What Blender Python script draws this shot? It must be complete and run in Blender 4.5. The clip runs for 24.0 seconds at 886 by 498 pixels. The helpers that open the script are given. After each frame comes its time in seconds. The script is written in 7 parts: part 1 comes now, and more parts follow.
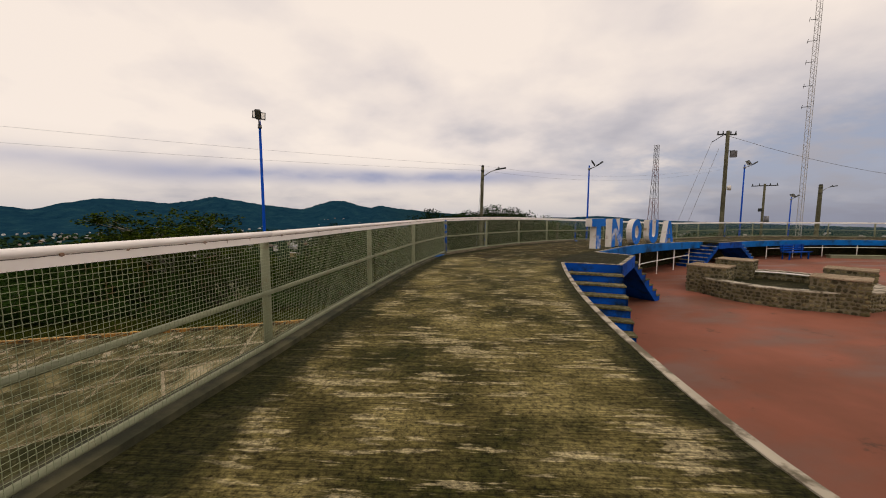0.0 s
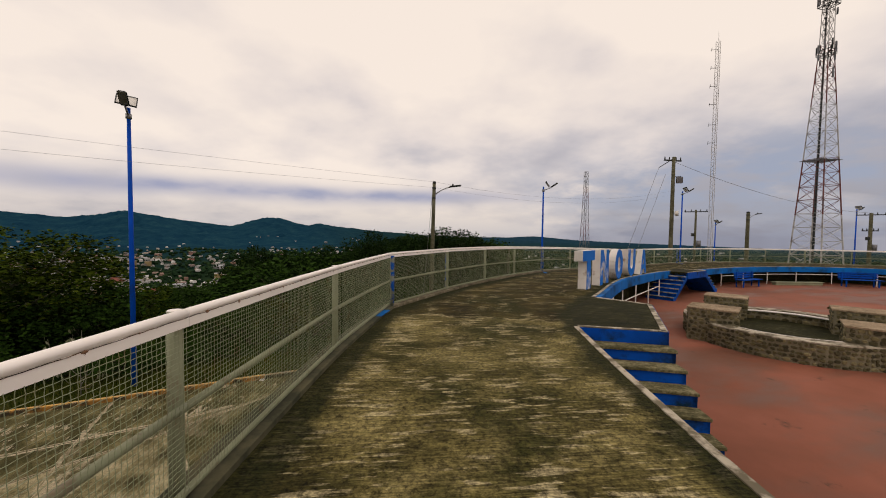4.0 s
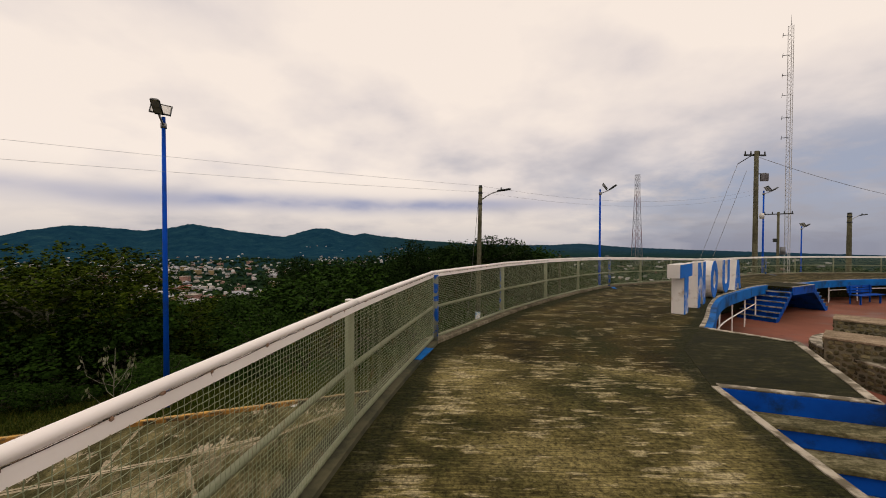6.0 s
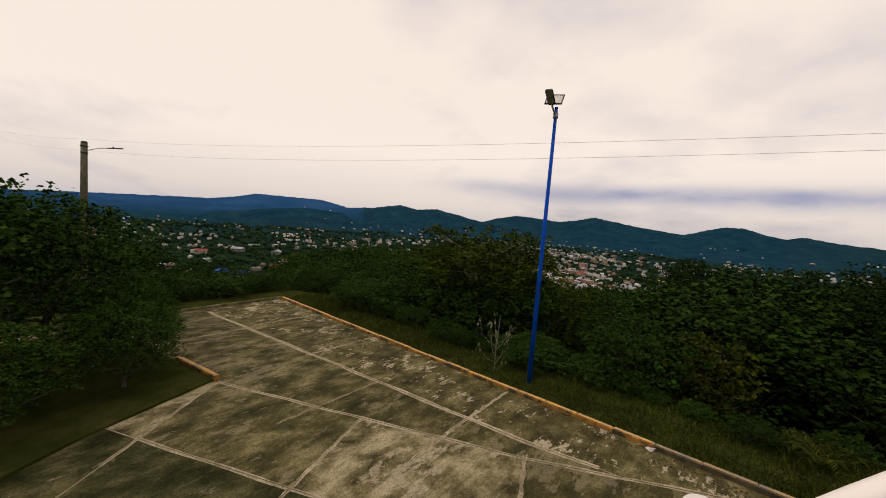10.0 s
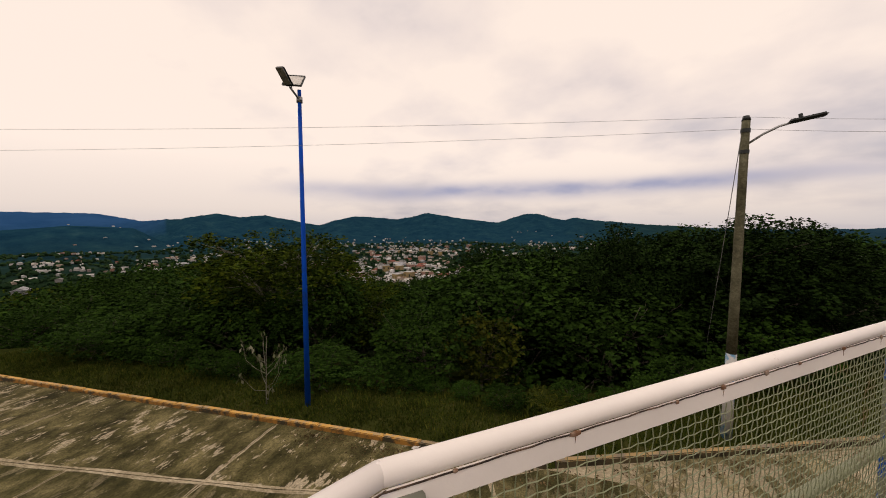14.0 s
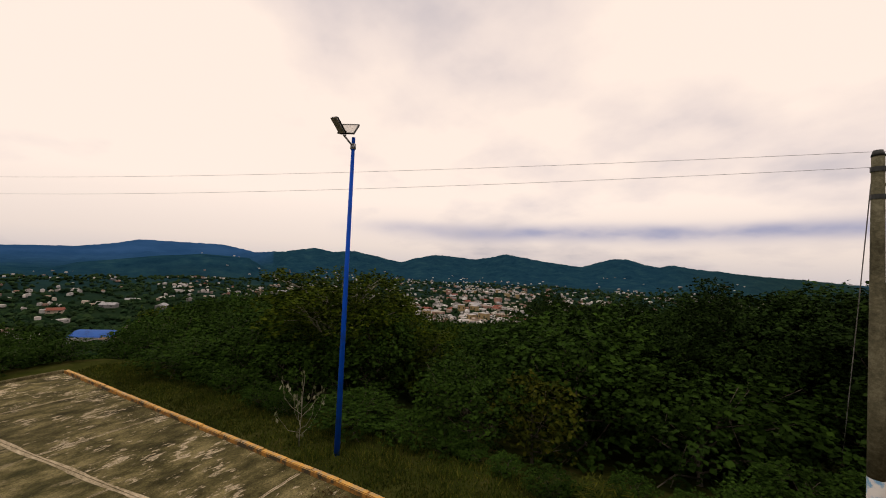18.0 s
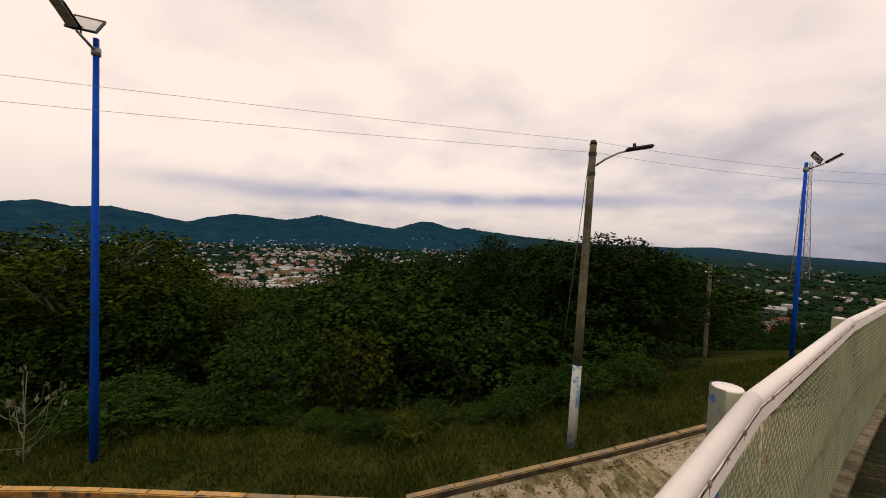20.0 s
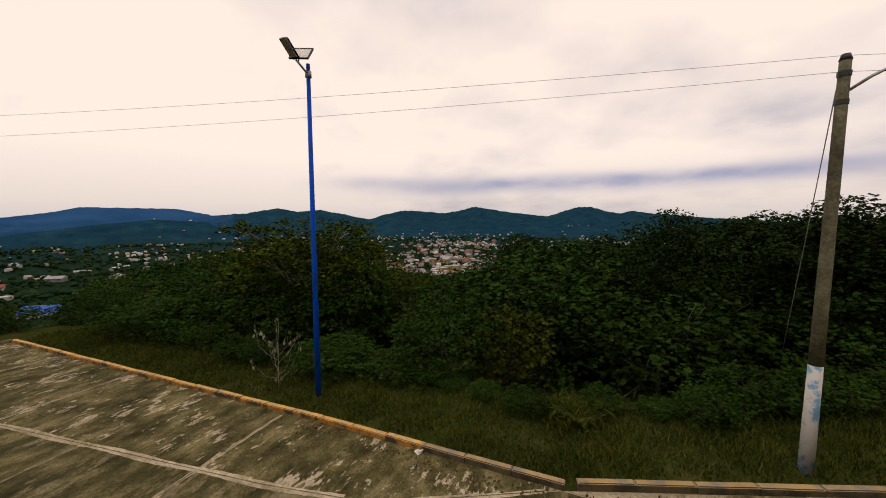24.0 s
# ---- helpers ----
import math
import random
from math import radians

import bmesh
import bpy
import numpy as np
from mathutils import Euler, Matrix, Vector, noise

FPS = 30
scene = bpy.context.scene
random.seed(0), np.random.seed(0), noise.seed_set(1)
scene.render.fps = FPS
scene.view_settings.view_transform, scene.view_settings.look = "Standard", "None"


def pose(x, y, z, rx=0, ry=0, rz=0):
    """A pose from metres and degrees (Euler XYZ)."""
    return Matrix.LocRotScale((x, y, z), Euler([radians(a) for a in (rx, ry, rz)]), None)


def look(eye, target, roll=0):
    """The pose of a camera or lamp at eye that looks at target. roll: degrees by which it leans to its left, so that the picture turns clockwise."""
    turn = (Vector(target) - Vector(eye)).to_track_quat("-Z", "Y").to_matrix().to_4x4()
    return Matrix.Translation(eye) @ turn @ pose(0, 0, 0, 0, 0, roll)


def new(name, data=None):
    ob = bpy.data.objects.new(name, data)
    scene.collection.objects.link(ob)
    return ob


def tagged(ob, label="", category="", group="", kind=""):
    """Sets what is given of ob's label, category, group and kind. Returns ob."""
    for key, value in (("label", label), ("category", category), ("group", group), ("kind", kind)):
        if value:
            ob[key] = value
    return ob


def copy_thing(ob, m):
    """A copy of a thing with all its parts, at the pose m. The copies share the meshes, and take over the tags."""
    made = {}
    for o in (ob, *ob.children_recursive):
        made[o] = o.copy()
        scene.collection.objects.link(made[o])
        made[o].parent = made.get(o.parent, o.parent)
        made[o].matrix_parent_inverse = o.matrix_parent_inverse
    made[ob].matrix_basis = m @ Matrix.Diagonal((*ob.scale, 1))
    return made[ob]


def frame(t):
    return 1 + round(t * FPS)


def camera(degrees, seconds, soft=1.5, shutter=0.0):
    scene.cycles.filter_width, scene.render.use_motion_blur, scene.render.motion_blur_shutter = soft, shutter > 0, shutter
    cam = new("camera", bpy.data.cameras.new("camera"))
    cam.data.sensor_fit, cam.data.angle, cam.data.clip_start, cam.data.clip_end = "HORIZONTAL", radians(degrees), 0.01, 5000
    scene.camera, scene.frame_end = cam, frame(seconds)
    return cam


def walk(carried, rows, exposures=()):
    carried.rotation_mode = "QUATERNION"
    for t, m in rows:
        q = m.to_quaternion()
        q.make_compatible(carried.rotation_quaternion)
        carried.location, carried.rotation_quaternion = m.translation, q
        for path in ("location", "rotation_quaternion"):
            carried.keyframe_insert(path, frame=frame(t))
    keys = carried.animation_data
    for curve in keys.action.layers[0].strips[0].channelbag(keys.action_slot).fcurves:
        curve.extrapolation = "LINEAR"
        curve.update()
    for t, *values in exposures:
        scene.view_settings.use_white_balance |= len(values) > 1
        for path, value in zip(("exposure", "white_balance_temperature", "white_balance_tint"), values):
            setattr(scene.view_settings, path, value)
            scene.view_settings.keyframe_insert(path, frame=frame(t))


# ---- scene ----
cam = camera(101.7, 24.0, soft=1.0)
PATH = [
    (0, (0.744, -0.003, 1.148), (0.11, 1.885, 0.961), 0.1),
    (0.5, (0.631, 0.401, 1.231), (0.065, 2.297, 0.939), 0.4),
    (1, (0.461, 0.804, 1.245), (0.175, 2.762, 0.957), -1.0),
    (1.5, (0.283, 1.22, 1.27), (-0.115, 3.167, 1.041), -1.1),
    (2, (0.103, 1.61, 1.282), (-0.257, 3.574, 1.159), 1.7),
    (2.5, (-0.085, 2.003, 1.309), (-0.303, 3.985, 1.155), 0.5),
    (4.5, (-0.515, 3.696, 1.44), (-0.86, 5.665, 1.379), 0.8),
    (5, (-0.597, 4.081, 1.442), (-0.767, 6.073, 1.39), 2.2),
    (5.5, (-0.725, 4.537, 1.466), (-1.05, 6.51, 1.461), 1.2),
    (6, (-0.949, 4.869, 1.481), (-1.501, 6.791, 1.446), 0.1),
    (6.5, (-1.229, 5.189, 1.492), (-1.804, 7.105, 1.485), -0.4),
    (7, (-1.464, 5.495, 1.446), (-2.504, 7.203, 1.498), -0.4),
    (7.5, (-1.604, 5.609, 1.422), (-3.044, 6.996, 1.36), 1.8),
    (8, (-1.8, 5.948, 1.428), (-3.419, 7.112, 1.278), 0.9),
    (8.5, (-1.855, 6.238, 1.389), (-3.722, 6.915, 1.156), -0.2),
    (9, (-1.929, 6.5, 1.437), (-3.859, 6.983, 1.232), 0.3),
    (9.5, (-2.005, 6.656, 1.434), (-3.937, 7.149, 1.273), 4.4),
    (11.5, (-2.168, 7.722, 1.446), (-3.986, 8.545, 1.313), -1.0),
    (12, (-2.106, 8.13, 1.442), (-3.934, 8.928, 1.298), -0.4),
    (12.5, (-2.063, 8.511, 1.467), (-3.767, 9.544, 1.298), -2.5),
    (13, (-2.079, 8.865, 1.498), (-3.662, 10.074, 1.318), -0.1),
    (13.5, (-2.041, 9.237, 1.469), (-3.601, 10.486, 1.379), 0.4),
    (14, (-2.019, 9.598, 1.479), (-3.514, 10.921, 1.363), -0.3),
    (14.5, (-2.061, 9.902, 1.477), (-3.461, 11.319, 1.3), 2.3),
    (15, (-1.923, 10.13, 1.545), (-3.436, 11.434, 1.457), 1.8),
    (15.5, (-1.836, 10.332, 1.532), (-3.402, 11.569, 1.401), 0.6),
    (16, (-1.94, 10.557, 1.489), (-3.507, 11.788, 1.321), 2.4),
    (16.5, (-2.011, 10.795, 1.499), (-3.683, 11.868, 1.269), 0.6),
    (17, (-1.938, 10.970, 1.587), (-3.718, 11.866, 1.388), 0.1),
    (17.5, (-1.944, 10.848, 1.659), (-3.75, 11.706, 1.693), 1.1),
    (18, (-1.98, 10.836, 1.678), (-3.725, 11.808, 1.778), 2.3),
    (18.5, (-2.063, 10.875, 1.664), (-3.531, 12.232, 1.732), 3.6),
    (20.5, (-2.013, 10.934, 1.455), (-3.064, 12.634, 1.38), 2.3),
    (21, (-2.152, 11.002, 1.357), (-3.468, 12.497, 1.178), 1.8),
    (21.5, (-2.244, 11.006, 1.225), (-3.72, 12.327, 0.943), -0.8),
    (22, (-2.279, 10.942, 1.175), (-3.815, 12.187, 0.877), -1.1),
    (22.5, (-2.254, 10.939, 1.163), (-3.9, 12.04, 0.886), -1.3),
    (23, (-2.239, 10.94, 1.162), (-3.903, 12.03, 0.959), -0.9),
    (23.5, (-2.236, 10.939, 1.152), (-3.892, 12.049, 0.985), -0.4),
    (24, (-2.247, 10.916, 1.152), (-3.901, 12.032, 1.004), -0.3),
]
EXPOSURES = [(0, -0.02, 6500, 10), (8, -0.02, 6500, 10), (12, 0.02, 6600, 12), (17, 0.07, 6750, 14), (24, 0.06, 6650, 13)]
walk(cam, [(t, look(eye, target, roll)) for t, eye, target, roll in PATH], EXPOSURES)

# ---- light ----
SUN_AZ, SUN_EL = radians(150), radians(58)
world = bpy.data.worlds.new("overcast_sky")
scene.world = world
world.use_nodes = True
wn, wl = world.node_tree.nodes, world.node_tree.links
wn.clear()


sky = wn.new("ShaderNodeTexSky")
sky.sky_type, sky.sun_disc = "NISHITA", False
sky.sun_elevation, sky.sun_rotation = SUN_EL, SUN_AZ
coord = wn.new("ShaderNodeTexCoord")
split = wn.new("ShaderNodeSeparateXYZ")
wl.new(coord.outputs["Generated"], split.inputs[0])


def wmath(op, a, b=None, c=None, clamp=False):
    n = wn.new("ShaderNodeMath")
    n.operation, n.use_clamp = op, clamp
    for k, v in enumerate((a, b, c)):
        if v is None:
            continue
        if isinstance(v, (int, float)):
            n.inputs[k].default_value = v
        else:
            wl.new(v, n.inputs[k])
    return n.outputs[0]


def wnoise(vec, scale, detail, rough, offset):
    mp = wn.new("ShaderNodeMapping")
    mp.inputs["Location"].default_value = offset
    wl.new(vec, mp.inputs["Vector"])
    n = wn.new("ShaderNodeTexNoise")
    n.inputs["Scale"].default_value = scale
    n.inputs["Detail"].default_value = detail
    n.inputs["Roughness"].default_value = rough
    wl.new(mp.outputs[0], n.inputs["Vector"])
    return n.outputs["Fac"]


def wramp(fac, stops):
    n = wn.new("ShaderNodeValToRGB")
    while len(n.color_ramp.elements) < len(stops):
        n.color_ramp.elements.new(0.5)
    for e, (p, c) in zip(n.color_ramp.elements, stops):
        e.position, e.color = p, (*c, 1)
    wl.new(fac, n.inputs["Fac"])
    return n.outputs["Color"]


def wmix(fac, a, b, kind="MIX"):
    n = wn.new("ShaderNodeMix")
    n.data_type, n.blend_type = "RGBA", kind
    for k, v in ((0, fac), (6, a), (7, b)):
        if isinstance(v, (int, float)):
            n.inputs[k].default_value = v
        elif isinstance(v, tuple):
            n.inputs[k].default_value = (*v, 1)
        else:
            wl.new(v, n.inputs[k])
    return n.outputs[2]


# Cloud deck seen in perspective: the direction is laid on a flat layer overhead.
lift = wmath("ADD", wmath("MAXIMUM", split.outputs["Z"], 0.0), 0.27)
flat = wn.new("ShaderNodeCombineXYZ")
wl.new(wmath("DIVIDE", split.outputs["X"], lift), flat.inputs["X"])
wl.new(wmath("DIVIDE", split.outputs["Y"], lift), flat.inputs["Y"])
broad = wnoise(flat.outputs[0], 0.58, 3, 0.45, (3.2, 1.7, 0.4))
fine = wnoise(flat.outputs[0], 2.2, 5, 0.5, (7.1, 0.3, 2.0))
cover = wmath("ADD", wmath("MULTIPLY", broad, 0.68), wmath("MULTIPLY", fine, 0.32))
# The deck is thicker and greyer towards the low sky in the north and east.
north = wmath("ADD", wmath("MULTIPLY", split.outputs["Y"], 0.040), wmath("MULTIPLY", split.outputs["X"], 0.075))
low = wmath("SUBTRACT", 1.0, wmath("MULTIPLY", split.outputs["Z"], 1.9), clamp=True)
east = wmath("MULTIPLY", wmath("SUBTRACT", wmath("ADD", wmath("MULTIPLY", split.outputs["X"], 0.77), wmath("MULTIPLY", split.outputs["Y"], 0.64)), 0.70), 0.13)
north = wmath("ADD", north, wmath("MAXIMUM", east, 0.0))
shade = wmath("SUBTRACT", cover, wmath("MULTIPLY", wmath("ADD", north, 0.045), low))
clouds = wramp(shade, [(0.30, (0.42, 0.40, 0.44)), (0.375, (0.60, 0.55, 0.555)), (0.43, (0.80, 0.705, 0.655)), (0.50, (0.95, 0.825, 0.725))])
zen = wramp(split.outputs["Z"], [(0.0, (0.62, 0.66, 0.75)), (0.05, (0.80, 0.81, 0.84)), (0.17, (1.0, 1.0, 1.0))])
clouds = wmix(1.0, clouds, zen, "MULTIPLY")
# A long thin bank of darker cloud low in the north-west.
wob = wnoise(flat.outputs[0], 0.8, 3, 0.5, (1.5, 4.0, 0.0))
lens_z = wmath("SUBTRACT", split.outputs["Z"], wmath("MULTIPLY_ADD", wob, 0.05, 0.074))
lens_w = wmath("POWER", 2.718, wmath("MULTIPLY", wmath("POWER", wmath("ABSOLUTE", wmath("DIVIDE", lens_z, 0.019)), 2.0), -1.0))
lens_a = wmath("MULTIPLY", wmath("SUBTRACT", wmath("ADD", wmath("MULTIPLY", split.outputs["Y"], 0.83), wmath("MULTIPLY", split.outputs["X"], -0.56)), 0.70), 4.5, clamp=True)
lens_f = wmath("MULTIPLY", wmath("MULTIPLY", lens_w, lens_a), wmath("MULTIPLY_ADD", fine, 1.9, -0.15), clamp=True)
clouds = wmix(lens_f, clouds, (0.35, 0.355, 0.48))
# A broad blue-grey bank low in the north-east.
bank_z = wmath("SUBTRACT", split.outputs["Z"], wmath("MULTIPLY_ADD", wob, 0.20, 0.02))
bank_w = wmath("POWER", 2.718, wmath("MULTIPLY", wmath("POWER", wmath("ABSOLUTE", wmath("DIVIDE", bank_z, 0.085)), 2.0), -1.0))
bank_a = wmath("MULTIPLY", wmath("SUBTRACT", wmath("ADD", wmath("MULTIPLY", split.outputs["Y"], 0.82), wmath("MULTIPLY", split.outputs["X"], 0.57)), 0.80), 6.0, clamp=True)
torn = wnoise(flat.outputs[0], 3.6, 6, 0.58, (2.4, 8.8, 1.0))
bank_f = wmath("MULTIPLY", wmath("MULTIPLY", bank_w, bank_a), wmath("MULTIPLY_ADD", torn, 5.0, -1.95, clamp=True), clamp=True)
clouds = wmix(bank_f, clouds, (0.34, 0.37, 0.47))
clear = wmix(1.0, sky.outputs[0], (0.09, 0.09, 0.09), "MULTIPLY")
mixed = wmix(0.94, clear, clouds)
back = wn.new("ShaderNodeBackground")
back.inputs["Strength"].default_value = 1.05
wl.new(mixed, back.inputs["Color"])
outw = wn.new("ShaderNodeOutputWorld")
wl.new(back.outputs[0], outw.inputs["Surface"])

sun = new("sun", bpy.data.lights.new("sun", "SUN"))
sun.data.energy, sun.data.angle, sun.data.color = 0.55, radians(14), (1.0, 0.93, 0.84)
sun.matrix_world = look((0, 0, 60), (-60 * math.sin(SUN_AZ) / math.tan(SUN_EL), -60 * math.cos(SUN_AZ) / math.tan(SUN_EL), 0))


# ---- materials ----
def material(name):
    m = bpy.data.materials.new(name)
    m.use_nodes = True
    nt = m.node_tree
    return m, nt, nt.nodes["Principled BSDF"]


def mnoise(nt, scale, detail=5.0, rough=0.6, stretch=(1, 1, 1), turn=0.0, source="Position", offset=(0, 0, 0)):
    """A noise over the world place (or the object's own space) of a point."""
    if source == "Position":
        src = nt.nodes.new("ShaderNodeNewGeometry").outputs["Position"]
    else:
        src = nt.nodes.new("ShaderNodeTexCoord").outputs[source]
    mp = nt.nodes.new("ShaderNodeMapping")
    mp.vector_type = "TEXTURE"
    mp.inputs["Scale"].default_value = tuple(1 / v for v in stretch)
    mp.inputs["Rotation"].default_value = (0, 0, turn)
    mp.inputs["Location"].default_value = offset
    nt.links.new(src, mp.inputs["Vector"])
    n = nt.nodes.new("ShaderNodeTexNoise")
    n.inputs["Scale"].default_value = scale
    n.inputs["Detail"].default_value = detail
    n.inputs["Roughness"].default_value = rough
    nt.links.new(mp.outputs[0], n.inputs["Vector"])
    return n.outputs["Fac"]


def mramp(nt, fac, stops):
    n = nt.nodes.new("ShaderNodeValToRGB")
    while len(n.color_ramp.elements) < len(stops):
        n.color_ramp.elements.new(0.5)
    for e, (p, c) in zip(n.color_ramp.elements, stops):
        e.position = p
        e.color = (*c, 1) if isinstance(c, tuple) else (c, c, c, 1)
    nt.links.new(fac, n.inputs["Fac"])
    return n.outputs["Color"]


def mmix(nt, fac, a, b, kind="MIX"):
    n = nt.nodes.new("ShaderNodeMix")
    n.data_type, n.blend_type = "RGBA", kind
    for k, v in ((0, fac), (6, a), (7, b)):
        if isinstance(v, (int, float)):
            n.inputs[k].default_value = v
        elif isinstance(v, tuple):
            n.inputs[k].default_value = (*v, 1)
        else:
            nt.links.new(v, n.inputs[k])
    return n.outputs[2]


def mbump(nt, bsdf, height, strength, distance):
    b = nt.nodes.new("ShaderNodeBump")
    b.inputs["Strength"].default_value, b.inputs["Distance"].default_value = strength, distance
    nt.links.new(height, b.inputs["Height"])
    nt.links.new(b.outputs[0], bsdf.inputs["Normal"])


def mrandom(nt, low, high):
    r = nt.nodes.new("ShaderNodeMapRange")
    r.inputs["To Min"].default_value, r.inputs["To Max"].default_value = low, high
    nt.links.new(nt.nodes.new("ShaderNodeObjectInfo").outputs["Random"], r.inputs["Value"])
    return r.outputs[0]


def worn(name, base, wear, scale=6.0, spread=(0.52, 0.62), rough=0.6, metal=0.0, bump=0.3, stain=0.25, gloss=0.5):
    """Paint or metal of one colour, with flaked or rusty places and a little grime."""
    m, nt, b = material(name)
    patch = mramp(nt, mnoise(nt, scale, 8, 0.65), [(spread[0], 0.0), (spread[1], 1.0)])
    grime = mramp(nt, mnoise(nt, scale * 0.33, 5, 0.6), [(0.3, 1.0 - stain), (0.65, 1.0)])
    col = mmix(nt, 1.0, mmix(nt, patch, base, wear), grime, "MULTIPLY")
    nt.links.new(col, b.inputs["Base Color"])
    b.inputs["Roughness"].default_value, b.inputs["Metallic"].default_value = rough, metal
    b.inputs["Specular IOR Level"].default_value = gloss
    mbump(nt, b, mnoise(nt, scale * 9, 4, 0.7), bump, 0.002)
    return m


def concrete(name, stops, turn, scale, lines, line_scale, rough=0.9, vary=None, moss=None, damp=None):
    """Weathered concrete: broad stains, streaks along one way, broom lines and grit."""
    m, nt, b = material(name)
    layers = ((0.30, mnoise(nt, scale, 6, 0.65, (0.7, 1.15, 1), turn)), (0.30, mnoise(nt, scale * 3.8, 8, 0.72, (0.75, 1.3, 1), turn)), (0.40, mnoise(nt, scale * 17, 9, 0.75, (0.7, 1.25, 1), turn)))
    grit = mnoise(nt, 60, 4, 0.75)
    total = None
    for weight, layer in layers:
        mix = nt.nodes.new("ShaderNodeMath")
        mix.operation = "MULTIPLY_ADD"
        mix.inputs[1].default_value = weight
        nt.links.new(layer, mix.inputs[0])
        if total is None:
            mix.inputs[2].default_value = 0.0
        else:
            nt.links.new(total, mix.inputs[2])
        total = mix.outputs[0]
    col = mramp(nt, total, stops)
    if moss:
        col = mmix(nt, mramp(nt, mnoise(nt, scale * 1.7, 7, 0.7, offset=(9, 4, 0)), [(0.49, 0.0), (0.63, 0.8)]), col, moss)
    if damp:
        # Damp ground beyond a ragged line across the walkway.
        wave = nt.nodes.new("ShaderNodeMath")
        wave.operation = "MULTIPLY_ADD"
        wave.inputs[1].default_value = 3.4
        nt.links.new(mnoise(nt, 0.9, 7, 0.7, (0.6, 1.4, 1)), wave.inputs[0])
        pos = nt.nodes.new("ShaderNodeSeparateXYZ")
        nt.links.new(nt.nodes.new("ShaderNodeNewGeometry").outputs["Position"], pos.inputs[0])
        nt.links.new(pos.outputs["Y"], wave.inputs[2])
        far = nt.nodes.new("ShaderNodeMapRange")
        far.inputs["From Min"].default_value, far.inputs["From Max"].default_value = damp[0], damp[0] + 0.7
        nt.links.new(wave.outputs[0], far.inputs["Value"])
        wet = mramp(nt, total, [(0.42, damp[1]), (0.52, damp[2]), (0.62, damp[3])])
        col = mmix(nt, far.outputs[0], col, wet)
    if vary:
        v = nt.nodes.new("ShaderNodeCombineColor")
        r = mrandom(nt, *vary)
        for k in range(3):
            nt.links.new(r, v.inputs[k])
        col = mmix(nt, 1.0, col, v.outputs[0], "MULTIPLY")
    broom = mnoise(nt, line_scale, 4, 0.75, (0.06, 1, 1), turn)
    col = mmix(nt, 1.0, col, mramp(nt, broom, [(0.36, 1.0 - lines), (0.6, 1.0 + lines * 0.25)]), "MULTIPLY")
    nt.links.new(col, b.inputs["Base Color"])
    b.inputs["Roughness"].default_value = rough
    b.inputs["Specular IOR Level"].default_value = 0.12
    add = nt.nodes.new("ShaderNodeMath")
    add.operation = "ADD"
    nt.links.new(broom, add.inputs[0])
    nt.links.new(grit, add.inputs[1])
    mbump(nt, b, add.outputs[0], 0.7, 0.008)
    return m


DECK_TURN = 0.27  # the broom lines' bearing across the walkway


